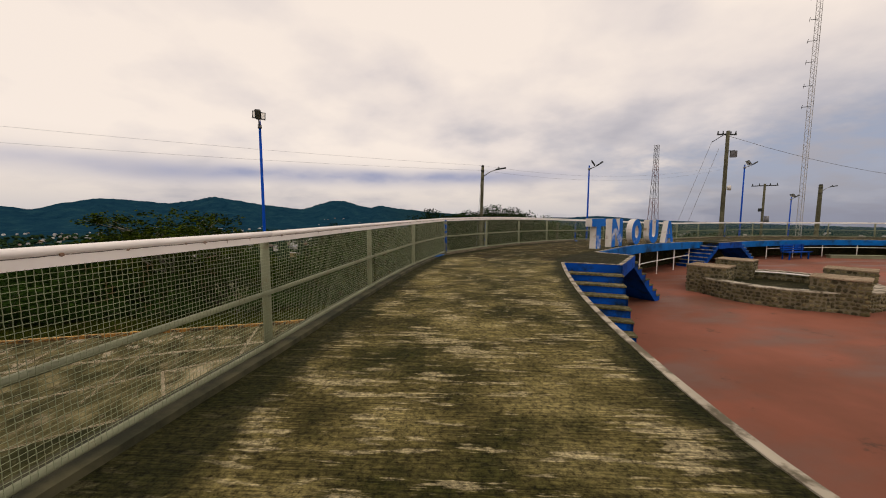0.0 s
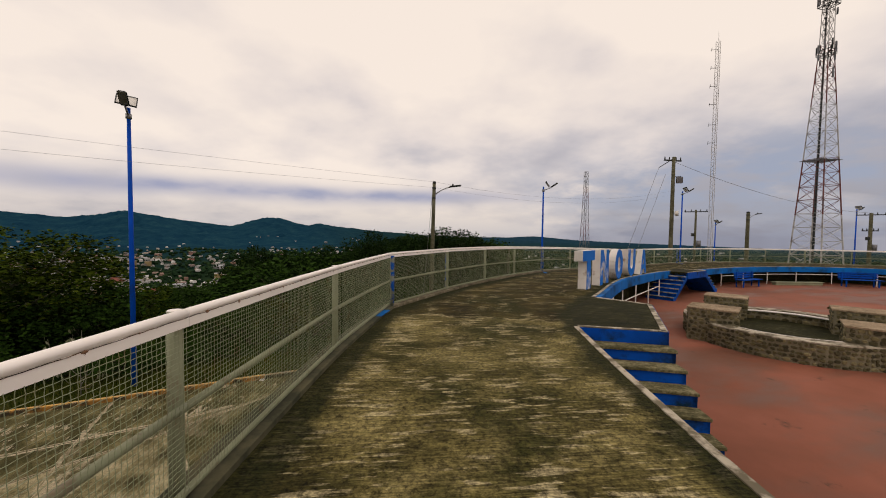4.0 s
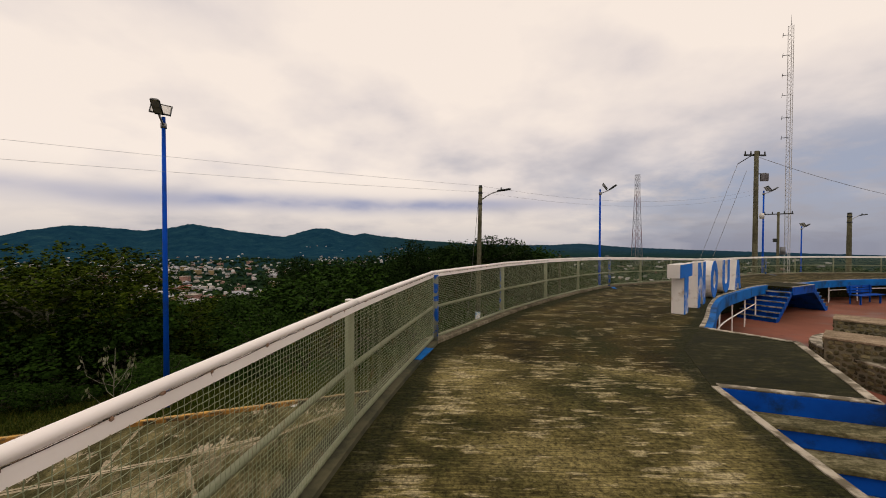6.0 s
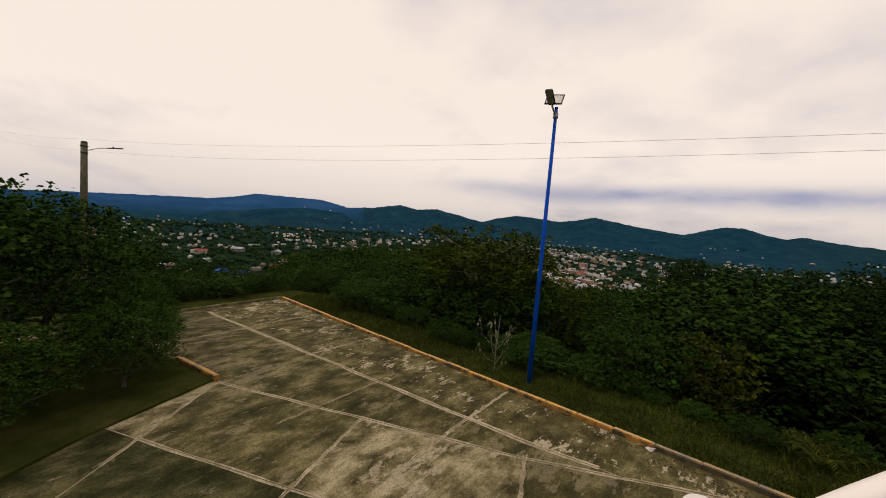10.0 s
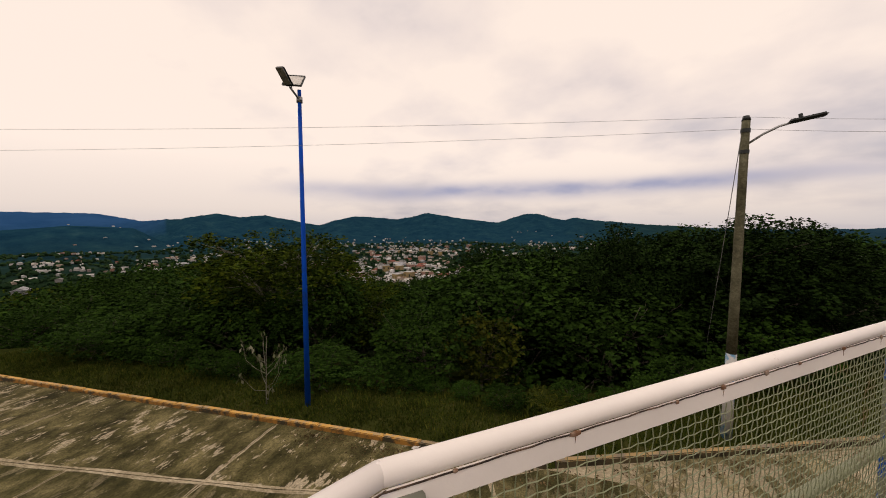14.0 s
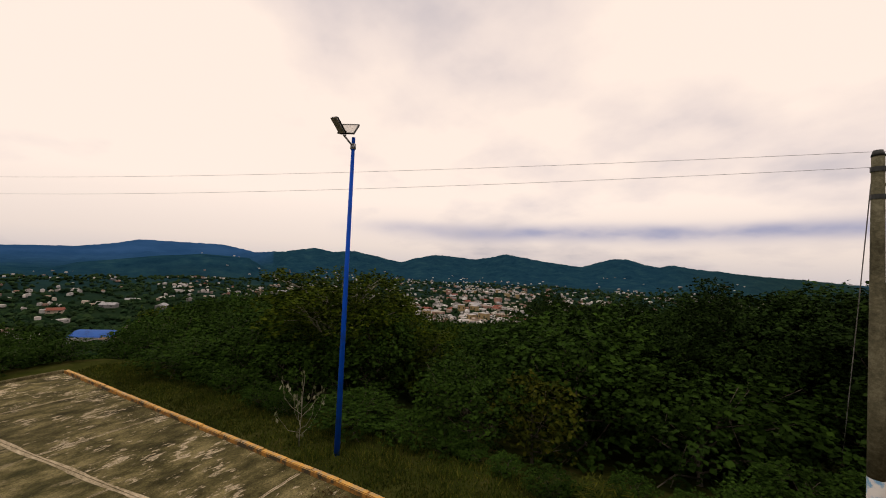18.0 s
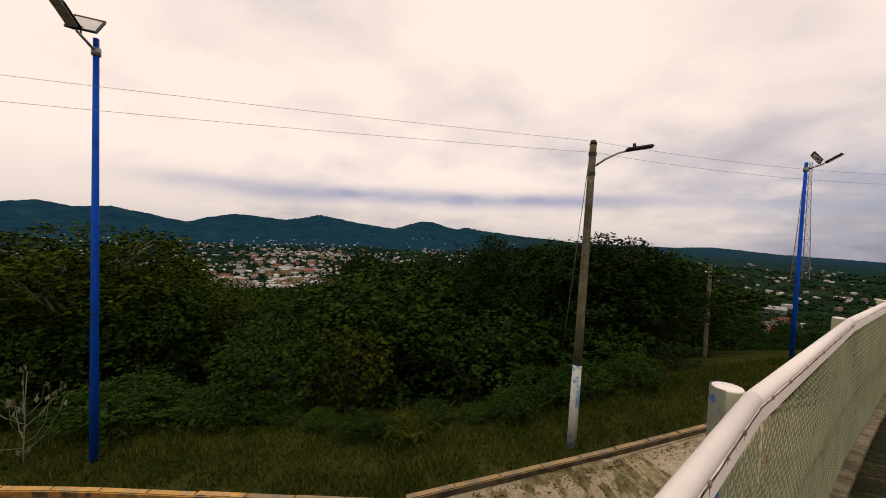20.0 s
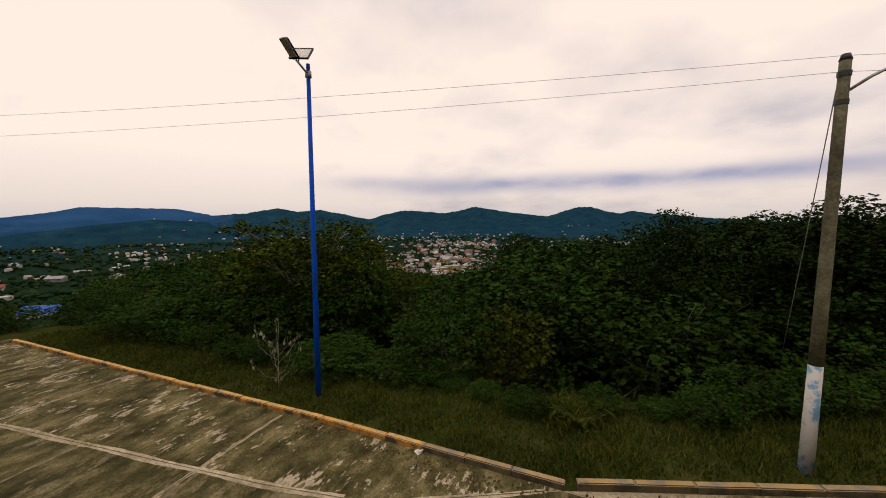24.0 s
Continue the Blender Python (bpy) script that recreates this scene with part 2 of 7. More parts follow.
def flaked(name, base, pale, turn, stretch, scale, amount, strength, lines, line_scale, vary=None, moss=None, damp=None, gather=0.55, broom_at=(0.36, 0.62), edge=None, gritty=(0.25, 1.55)):
    """Stained dark concrete with paler scoured flakes, broom lines and grit."""
    m, nt, b = material(name)
    col = mramp(nt, mnoise(nt, 1.3, 9, 0.68, (0.8, 1.2, 1), turn), base)
    if damp:
        # Damp ground beyond a ragged line across the walkway.
        wave = nt.nodes.new("ShaderNodeMath")
        wave.operation = "MULTIPLY_ADD"
        wave.inputs[1].default_value = 3.4
        nt.links.new(mnoise(nt, 0.9, 7, 0.7, (0.6, 1.4, 1)), wave.inputs[0])
        pos = nt.nodes.new("ShaderNodeSeparateXYZ")
        nt.links.new(nt.nodes.new("ShaderNodeNewGeometry").outputs["Position"], pos.inputs[0])
        nt.links.new(pos.outputs["Y"], wave.inputs[2])
        far = nt.nodes.new("ShaderNodeMapRange")
        far.inputs["From Min"].default_value, far.inputs["From Max"].default_value = damp[0], damp[0] + 0.45
        nt.links.new(wave.outputs[0], far.inputs["Value"])
        col = mmix(nt, far.outputs[0], col, mmix(nt, 1.0, col, damp[1], "MULTIPLY"))
    if moss:
        col = mmix(nt, mramp(nt, mnoise(nt, 0.9, 8, 0.7, offset=(9, 4, 0)), [(0.47, 0.0), (0.62, 0.85)]), col, moss)
    # Flakes gather in loose fields.
    field = mnoise(nt, scale * 0.22, 4, 0.55, offset=(2, 6, 0))
    flake = mnoise(nt, scale, 10, 0.66, stretch, turn, offset=(4, 1, 0))
    add = nt.nodes.new("ShaderNodeMath")
    add.operation = "MULTIPLY_ADD"
    add.inputs[1].default_value = gather
    nt.links.new(field, add.inputs[0])
    nt.links.new(flake, add.inputs[2])
    mask = mramp(nt, add.outputs[0], [(amount, 0.0), (amount + 0.05, strength)])
    if damp:
        # Few flakes lie on the damp stretch; a pale crust follows its border.
        mask = mmix(nt, far.outputs[0], mask, mramp(nt, add.outputs[0], [(amount + 0.02, 0.0), (amount + 0.08, 0.6)]))
        rim = mramp(nt, far.outputs[0], [(0.0, 0.0), (0.3, 1.0), (0.62, 1.0), (0.9, 0.0)])
        crust = mramp(nt, mnoise(nt, 5.0, 8, 0.72, (0.6, 1.3, 1), turn, offset=(6, 2, 0)), [(0.49, 0.0), (0.56, 0.8)])
        mask = mmix(nt, rim, mask, crust)
    tone = mramp(nt, mnoise(nt, scale * 6, 6, 0.7), [(0.3, tuple(v * 0.6 for v in pale)), (0.65, pale)])
    col = mmix(nt, mask, col, tone)
    if vary:
        v = nt.nodes.new("ShaderNodeCombineColor")
        r = mrandom(nt, *vary)
        for k in range(3):
            nt.links.new(r, v.inputs[k])
        col = mmix(nt, 1.0, col, v.outputs[0], "MULTIPLY")
    if edge:
        # Moss that grew in from the two sides of the slab, with a ragged border.
        att = nt.nodes.new("ShaderNodeAttribute")
        att.attribute_name = "mossy_side"
        rag = nt.nodes.new("ShaderNodeMath")
        rag.operation = "MULTIPLY_ADD"
        rag.inputs[1].default_value = 1.1
        nt.links.new(mnoise(nt, 2.2, 8, 0.7, offset=(3, 3, 0)), rag.inputs[0])
        nt.links.new(att.outputs["Fac"], rag.inputs[2])
        col = mmix(nt, mramp(nt, rag.outputs[0], [(0.72, 0.0), (1.12, 0.88)]), col, edge)
    broom = mnoise(nt, line_scale, 5, 0.8, (0.05, 1, 1), turn)
    grit = mnoise(nt, 26, 6, 0.82)
    brushed = mramp(nt, broom, [(broom_at[0], 1.0 - lines), (broom_at[1], 1.0 + lines * 0.4)])
    if damp:
        # The lines are silted up where the slab stays damp.
        brushed = mmix(nt, mramp(nt, far.outputs[0], [(0.0, 0.0), (1.0, 0.8)]), brushed, (0.9, 0.9, 0.9))
    col = mmix(nt, 1.0, col, brushed, "MULTIPLY")
    col = mmix(nt, 1.0, col, mramp(nt, grit, [(0.38, gritty[0]), (0.5, 0.95), (0.62, gritty[1])]), "MULTIPLY")
    nt.links.new(col, b.inputs["Base Color"])
    b.inputs["Roughness"].default_value = 0.92
    b.inputs["Specular IOR Level"].default_value = 0.1
    hgt = nt.nodes.new("ShaderNodeMath")
    hgt.operation = "ADD"
    nt.links.new(broom, hgt.inputs[0])
    nt.links.new(grit, hgt.inputs[1])
    mbump(nt, b, hgt.outputs[0], 0.8, 0.010)
    return m


M_DECK = flaked("mossy_deck_concrete", [(0.36, (0.042, 0.036, 0.010)), (0.5, (0.138, 0.113, 0.037)), (0.64, (0.295, 0.240, 0.096))], (0.54, 0.45, 0.25), DECK_TURN, (0.27, 1.6, 1), 10.0, 0.83, 0.75, 0.55, 72, moss=(0.026, 0.028, 0.005), damp=(10.9, (0.36, 0.33, 0.24)), broom_at=(0.40, 0.60), edge=(0.020, 0.022, 0.006))
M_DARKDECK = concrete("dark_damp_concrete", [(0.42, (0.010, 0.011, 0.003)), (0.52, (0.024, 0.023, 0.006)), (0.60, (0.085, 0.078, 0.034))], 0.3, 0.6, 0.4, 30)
M_LOT4 = flaked("streaky_lot_concrete", [(0.36, (0.0292, 0.0292, 0.0098)), (0.5, (0.0731, 0.0650, 0.0243)), (0.66, (0.2031, 0.1721, 0.0811))], (0.27, 0.225, 0.135), -0.99, (0.5, 1.35, 1), 4.0, 0.93, 0.6, 0.12, 26, vary=(0.85, 1.15), gather=0.75, gritty=(0.5, 1.3))
M_LOT = flaked("stained_lot_concrete", [(0.36, (0.0302, 0.0272, 0.0091)), (0.5, (0.0847, 0.0741, 0.0288)), (0.64, (0.1966, 0.1663, 0.0756))], (0.50, 0.42, 0.29), -0.99, (0.55, 1.3, 1), 6.5, 0.935, 0.9, 0.15, 26, vary=(0.85, 1.2), gather=0.7, gritty=(0.45, 1.35))
M_LOT2 = flaked("scoured_lot_concrete", [(0.38, (0.0504, 0.0437, 0.0179)), (0.5, (0.1848, 0.1568, 0.0762)), (0.62, (0.4032, 0.3416, 0.2016))], (0.50, 0.42, 0.28), -0.99, (0.6, 1.25, 1), 1.7, 0.86, 0.8, 0.12, 26, gather=0.6, gritty=(0.55, 1.25))
M_LOT3 = flaked("mossy_lot_concrete", [(0.38, (0.0164, 0.0191, 0.0054)), (0.5, (0.0451, 0.0451, 0.0151)), (0.64, (0.1202, 0.1092, 0.0465))], (0.34, 0.29, 0.18), -0.99, (0.55, 1.3, 1), 2.4, 0.955, 0.6, 0.12, 26, gather=0.7, gritty=(0.45, 1.35))
M_JOINT = concrete("pale_joint_mortar", [(0.42, (0.20, 0.165, 0.095)), (0.5, (0.36, 0.30, 0.195)), (0.58, (0.54, 0.46, 0.32))], 0.4, 1.2, 0.2, 25)
M_WALLC = concrete("grey_wall_concrete", [(0.42, (0.06, 0.05, 0.03)), (0.5, (0.15, 0.125, 0.08)), (0.58, (0.32, 0.27, 0.19))], 0.0, 0.7, 0.15, 12)
M_TREAD = concrete("tread_concrete", [(0.42, (0.045, 0.042, 0.018)), (0.5, (0.115, 0.102, 0.048)), (0.58, (0.29, 0.25, 0.14))], 0.2, 1.6, 0.25, 30)
M_CAP = concrete("tan_cap_concrete", [(0.42, (0.17, 0.125, 0.075)), (0.5, (0.29, 0.215, 0.135)), (0.58, (0.44, 0.345, 0.24))], 0.2, 1.3, 0.2, 30)
M_CURB = worn("worn_white_curb_paint", (0.46, 0.40, 0.30), (0.13, 0.105, 0.06), 4.0, (0.46, 0.56), 0.8)
M_WHITE = worn("white_rail_paint", (0.92, 0.85, 0.79), (0.36, 0.20, 0.10), 7.0, (0.67, 0.72), 0.45, 0, 0.25, 0.12)
M_POST = worn("dull_white_post_paint", (0.28, 0.29, 0.175), (0.22, 0.17, 0.10), 5.0, (0.58, 0.70), 0.6, 0, 0.3, 0.3)
M_WIRE = worn("weathered_wire", (0.27, 0.295, 0.17), (0.20, 0.13, 0.05), 9.0, (0.55, 0.7), 0.5, 0.15, 0.1)
M_RUST = worn("rust", (0.20, 0.095, 0.045), (0.36, 0.26, 0.19), 20.0, (0.45, 0.6), 0.9)
M_BLUE = worn("blue_paint", (0.0, 0.078, 0.46), (0.008, 0.030, 0.060), 2.4, (0.50, 0.66), 0.7, 0, 0.3, 0.6, 0.12)
M_FASCIA = worn("sky_blue_paint", (0.002, 0.15, 0.52), (0.012, 0.060, 0.14), 1.6, (0.50, 0.66), 0.7, 0, 0.3, 0.5, 0.12)
M_FACE = worn("streaky_blue_and_white_paint", (0.004, 0.15, 0.58), (0.66, 0.66, 0.64), 1.5, (0.56, 0.66), 0.6, 0, 0.2, 0.2, 0.15)
M_FLAKE = worn("flaking_blue_paint", (0.0, 0.085, 0.42), (0.24, 0.25, 0.19), 9.0, (0.47, 0.52), 0.5, 0, 0.3, 0.3, 0.3)
M_BLUEPOLE = worn("blue_pole_paint", (0.0, 0.066, 0.46), (0.006, 0.05, 0.28), 3.0, (0.55, 0.7), 0.6, 0, 0.2, 0.2, 0.1)
M_LETTER = worn("white_letter_paint", (0.74, 0.69, 0.64), (0.35, 0.24, 0.15), 3.0, (0.56, 0.68), 0.6)
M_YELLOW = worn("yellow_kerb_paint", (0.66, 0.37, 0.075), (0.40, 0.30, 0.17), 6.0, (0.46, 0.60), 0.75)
# Darker versions of the kerb colours, used on the side faces only.
M_KERBSIDE = worn("dark_yellow_kerb_side", (0.36, 0.165, 0.024), (0.045, 0.035, 0.015), 3.0, (0.44, 0.58), 0.85)
M_KERBDARK = worn("dark_concrete_kerb_side", (0.10, 0.075, 0.035), (0.035, 0.028, 0.012), 3.0, (0.44, 0.58), 0.9)
M_MOSSKERB = worn("mossy_kerb_concrete", (0.085, 0.076, 0.034), (0.026, 0.027, 0.008), 3.0, (0.42, 0.60), 0.92)
M_YELLOW_OLD = worn("chipped_yellow_kerb_paint", (0.40, 0.27, 0.11), (0.24, 0.20, 0.14), 3.4, (0.44, 0.58), 0.8)
M_POLEC = concrete("pole_concrete", [(0.42, (0.055, 0.051, 0.030)), (0.5, (0.098, 0.092, 0.056)), (0.58, (0.165, 0.155, 0.10))], 0.0, 1.1, 0.03, 4)
M_DARKMETAL = worn("dark_metal", (0.022, 0.026, 0.024), (0.06, 0.05, 0.04), 8.0, (0.6, 0.75), 0.5, 0.3)
M_GALV = worn("galvanised_steel", (0.33, 0.33, 0.33), (0.16, 0.15, 0.14), 6.0, (0.5, 0.7), 0.45, 0.7)
M_PANEL = worn("pale_panel_frame", (0.72, 0.68, 0.62), (0.5, 0.46, 0.4), 6.0, (0.6, 0.8), 0.4)
M_CABLE = worn("cable", (0.24, 0.23, 0.23), (0.30, 0.29, 0.28), 6.0, (0.5, 0.7), 0.6)
M_REDSTEEL = worn("red_tower_paint", (0.16, 0.035, 0.025), (0.06, 0.03, 0.025), 0.6, (0.5, 0.65), 0.6)
M_PALESTEEL = worn("pale_tower_paint", (0.52, 0.49, 0.47), (0.25, 0.22, 0.2), 0.6, (0.5, 0.65), 0.6)
M_GREYSTEEL = worn("grey_tower_steel", (0.19, 0.19, 0.20), (0.12, 0.11, 0.11), 0.8, (0.5, 0.65), 0.55, 0.4)
M_PAPER = worn("paper", (0.8, 0.76, 0.7), (0.7, 0.66, 0.6), 30, (0.5, 0.6), 0.9)


def red_floor():
    m, nt, b = material("faded_red_floor_paint")
    base = mramp(nt, mnoise(nt, 0.22, 6, 0.6), [(0.32, (0.1462, 0.0526, 0.0281)), (0.5, (0.2281, 0.0772, 0.0445)), (0.68, (0.3042, 0.1076, 0.0679))])
    wet = mramp(nt, mnoise(nt, 0.5, 5, 0.55, (0.6, 1.3, 1), 0.5, offset=(5, 2, 0)), [(0.47, 0.0), (0.62, 0.7)])
    col = mmix(nt, wet, base, (0.1228, 0.0585, 0.0363))
    spots = mramp(nt, mnoise(nt, 1.4, 7, 0.7, offset=(1, 8, 0)), [(0.62, 0.0), (0.70, 0.85)])
    col = mmix(nt, spots, col, (0.0585, 0.0328, 0.0211))
    nt.links.new(col, b.inputs["Base Color"])
    b.inputs["Specular IOR Level"].default_value = 0.2
    rr = mramp(nt, wet, [(0.0, 0.8), (0.7, 0.5)])
    nt.links.new(rr, b.inputs["Roughness"])
    mbump(nt, b, mnoise(nt, 30, 5, 0.7), 0.3, 0.004)
    return m


M_RED = red_floor()


def stone_mat():
    m, nt, b = material("river_stone")
    hue = nt.nodes.new("ShaderNodeNewGeometry").outputs["Random Per Island"]
    base = mramp(nt, hue, [(0.0, (0.040, 0.034, 0.012)), (0.4, (0.075, 0.062, 0.022)), (0.75, (0.125, 0.102, 0.040)), (1.0, (0.23, 0.19, 0.09))])
    col = mmix(nt, 1.0, base, mramp(nt, mnoise(nt, 9, 6, 0.7), [(0.3, 0.55), (0.7, 1.2)]), "MULTIPLY")
    nt.links.new(col, b.inputs["Base Color"])
    b.inputs["Roughness"].default_value = 0.85
    mbump(nt, b, mnoise(nt, 40, 5, 0.7), 0.5, 0.006)
    return m


M_STONE = stone_mat()
M_MORTAR = worn("stone_mortar", (0.20, 0.175, 0.11), (0.11, 0.095, 0.055), 4, (0.5, 0.65), 0.95)


def leaf_mat(name, dark, mid, pale, scale=0.5, rough=0.55):
    m, nt, b = material(name)
    isl = nt.nodes.new("ShaderNodeNewGeometry").outputs["Random Per Island"]
    base = mramp(nt, isl, [(0.0, dark), (0.55, mid), (1.0, pale)])
    col = mmix(nt, 1.0, base, mramp(nt, mnoise(nt, scale, 4, 0.6), [(0.32, 0.7), (0.68, 1.25)]), "MULTIPLY")
    v = nt.nodes.new("ShaderNodeCombineColor")
    r = mrandom(nt, 0.8, 1.2)
    for k in range(3):
        nt.links.new(r, v.inputs[k])
    col = mmix(nt, 1.0, col, v.outputs[0], "MULTIPLY")
    nt.links.new(col, b.inputs["Base Color"])
    b.inputs["Roughness"].default_value = rough
    b.inputs["Specular IOR Level"].default_value = 0.02
    return m


M_LEAF = leaf_mat("dark_green_leaves", (0.0125, 0.0269, 0.0045), (0.0170, 0.0385, 0.0054), (0.0269, 0.0557, 0.0071), rough=0.8)
M_LEAF4 = leaf_mat("deep_green_leaves", (0.0085, 0.0179, 0.0043), (0.0119, 0.0255, 0.0051), (0.0195, 0.0391, 0.0068), rough=0.8)
M_LEAF2 = leaf_mat("olive_leaves", (0.0170, 0.0306, 0.0026), (0.0306, 0.0493, 0.0034), (0.0561, 0.0731, 0.0059), rough=0.8)
M_LEAF3 = leaf_mat("yellow_green_leaves", (0.020, 0.030, 0.004), (0.038, 0.048, 0.005), (0.070, 0.074, 0.008))
M_GRASS = leaf_mat("grass_blades", (0.0182, 0.0312, 0.0039), (0.0390, 0.0559, 0.0078), (0.0962, 0.0936, 0.0156), 0.35, 0.8)
M_PALELEAF = leaf_mat("pale_dry_leaves", (0.09, 0.10, 0.05), (0.17, 0.18, 0.10), (0.34, 0.34, 0.24))
M_BARK = worn("bark", (0.085, 0.072, 0.05), (0.035, 0.028, 0.02), 5, (0.45, 0.6), 0.95)
M_PALEBARK = worn("pale_bark", (0.20, 0.19, 0.14), (0.10, 0.09, 0.06), 6, (0.5, 0.65), 0.9)
M_FARWOOD = leaf_mat("far_woods", (0.008, 0.021, 0.010), (0.014, 0.032, 0.013), (0.024, 0.046, 0.017), 0.02, 0.95)


def ground_mat():
    """Grassy soil close by, scrub and woods further down, far hills' forest with blue haze painted in."""
    m, nt, b = material("hillside_ground")
    near = mramp(nt, mnoise(nt, 0.8, 7, 0.7), [(0.3, (0.016, 0.021, 0.005)), (0.5, (0.034, 0.041, 0.009)), (0.7, (0.065, 0.060, 0.020))])
    woods = mramp(nt, mnoise(nt, 0.02, 9, 0.72), [(0.32, (0.007, 0.017, 0.009)), (0.5, (0.013, 0.027, 0.013)), (0.62, (0.022, 0.040, 0.017)), (0.74, (0.050, 0.058, 0.03))])
    # Aerial haze is painted as blue into the next two base colours.
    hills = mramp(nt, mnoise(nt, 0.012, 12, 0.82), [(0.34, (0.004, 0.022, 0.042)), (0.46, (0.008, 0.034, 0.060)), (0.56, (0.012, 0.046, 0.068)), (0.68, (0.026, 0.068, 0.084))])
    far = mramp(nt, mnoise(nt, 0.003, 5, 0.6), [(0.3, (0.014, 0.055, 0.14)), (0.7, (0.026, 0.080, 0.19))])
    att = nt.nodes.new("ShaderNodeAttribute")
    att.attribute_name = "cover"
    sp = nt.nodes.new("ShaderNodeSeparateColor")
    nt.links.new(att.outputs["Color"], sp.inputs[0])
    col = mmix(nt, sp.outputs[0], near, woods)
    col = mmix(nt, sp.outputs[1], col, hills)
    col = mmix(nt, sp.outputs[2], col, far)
    nt.links.new(col, b.inputs["Base Color"])
    b.inputs["Roughness"].default_value = 1.0
    b.inputs["Specular IOR Level"].default_value = 0.0
    return m


M_GROUND = ground_mat()


# ---- builders ----
def thing(name, place, label, category, group="", kind="", turn=0.0):
    ob = new(name)
    ob.matrix_basis = Matrix.Translation(place) @ Matrix.Rotation(turn, 4, "Z")
    ob.empty_display_size = 0.2
    return tagged(ob, label, category, group, kind)


def mesh_of(name, bm, mat, smooth=False):
    me = bpy.data.meshes.new(name)
    bm.to_mesh(me)
    bm.free()
    for mm in mat if isinstance(mat, (list, tuple)) else (mat,):
        me.materials.append(mm)
    if smooth:
        me.polygons.foreach_set("use_smooth", [True] * len(me.polygons))
    return me


def part(name, bm, mat, parent, label="", smooth=False, kind=""):
    """Links a bmesh as one mesh under a thing or a part."""
    ob = new(name, mesh_of(name, bm, mat, smooth) if isinstance(bm, bmesh.types.BMesh) else bm)
    ob.parent = parent
    return tagged(ob, label, kind=kind)


def solid(name, bm, mat, label, category, kind="", smooth=False, group=""):
    return tagged(new(name, mesh_of(name, bm, mat, smooth)), label, category, group, kind)


def box(bm, centre, size, m=None, bevel=0.0):
    verts = bmesh.ops.create_cube(bm, size=1.0)["verts"]
    t = Matrix.Translation(centre) @ Matrix.Diagonal((*size, 1))
    bmesh.ops.transform(bm, matrix=(m @ t) if m else t, verts=verts)
    if bevel:
        edges = list({e for v in verts for e in v.link_edges})
        bmesh.ops.bevel(bm, geom=edges, offset=bevel, segments=2, affect="EDGES", profile=0.6)
    return bm


def tube(bm, a, b, r0, r1=None, seg=8, caps=True):
    """A straight round bar from a to b."""
    a, b = Vector(a), Vector(b)
    r1 = r0 if r1 is None else r1
    q = (b - a).to_track_quat("Z", "Y").to_matrix()
    rings = []
    for p, r in ((a, r0), (b, r1)):
        rings.append([bm.verts.new(p + q @ Vector((r * math.cos(2 * math.pi * k / seg), r * math.sin(2 * math.pi * k / seg), 0))) for k in range(seg)])
    for k in range(seg):
        bm.faces.new((rings[0][k], rings[0][(k + 1) % seg], rings[1][(k + 1) % seg], rings[1][k]))
    if caps:
        bm.faces.new(rings[0][::-1])
        bm.faces.new(rings[1])
    return bm


def pipe(bm, pts, r, seg=8, taper=1.0):
    """A bent round bar through the points, its rings turned with the path."""
    pts = [Vector(p) for p in pts]
    rings, n = [], len(pts)
    for k, p in enumerate(pts):
        d = (pts[min(k + 1, n - 1)] - pts[max(k - 1, 0)]).normalized()
        q = d.to_track_quat("Z", "Y").to_matrix()
        rr = r * (1 + (taper - 1) * k / (n - 1))
        rings.append([bm.verts.new(p + q @ Vector((rr * math.cos(2 * math.pi * j / seg), rr * math.sin(2 * math.pi * j / seg), 0))) for j in range(seg)])
    for ra, rb in zip(rings, rings[1:]):
        for j in range(seg):
            bm.faces.new((ra[j], ra[(j + 1) % seg], rb[(j + 1) % seg], rb[j]))
    bm.faces.new(rings[0][::-1])
    bm.faces.new(rings[-1])
    return bm


def prism(bm, poly, z0, z1):
    """A flat slab with the outline poly between two heights (numbers, or functions of the place)."""
    f0 = z0 if callable(z0) else (lambda x, y: z0)
    f1 = z1 if callable(z1) else (lambda x, y: z1)
    lo = [bm.verts.new((x, y, f0(x, y))) for x, y in poly]
    hi = [bm.verts.new((x, y, f1(x, y))) for x, y in poly]
    bm.faces.new(hi)
    bm.faces.new(lo[::-1])
    for k in range(len(poly)):
        j = (k + 1) % len(poly)
        bm.faces.new((lo[k], lo[j], hi[j], hi[k]))
    return bm


def resample(pts, step):
    """Points at even steps along a smooth curve through pts."""
    out = []
    p = [Vector((*q, 0)) for q in pts]
    for k in range(len(p) - 1):
        a, b, c, d = p[max(k - 1, 0)], p[k], p[k + 1], p[min(k + 2, len(p) - 1)]
        n = max(1, round((c - b).length / step))
        for j in range(n):
            t = j / n
            v = 0.5 * (2 * b + (c - a) * t + (2 * a - 5 * b + 4 * c - d) * t * t + (3 * b - a - 3 * c + d) * t**3)
            out.append((v.x, v.y))
    out.append(tuple(pts[-1]))
    return out


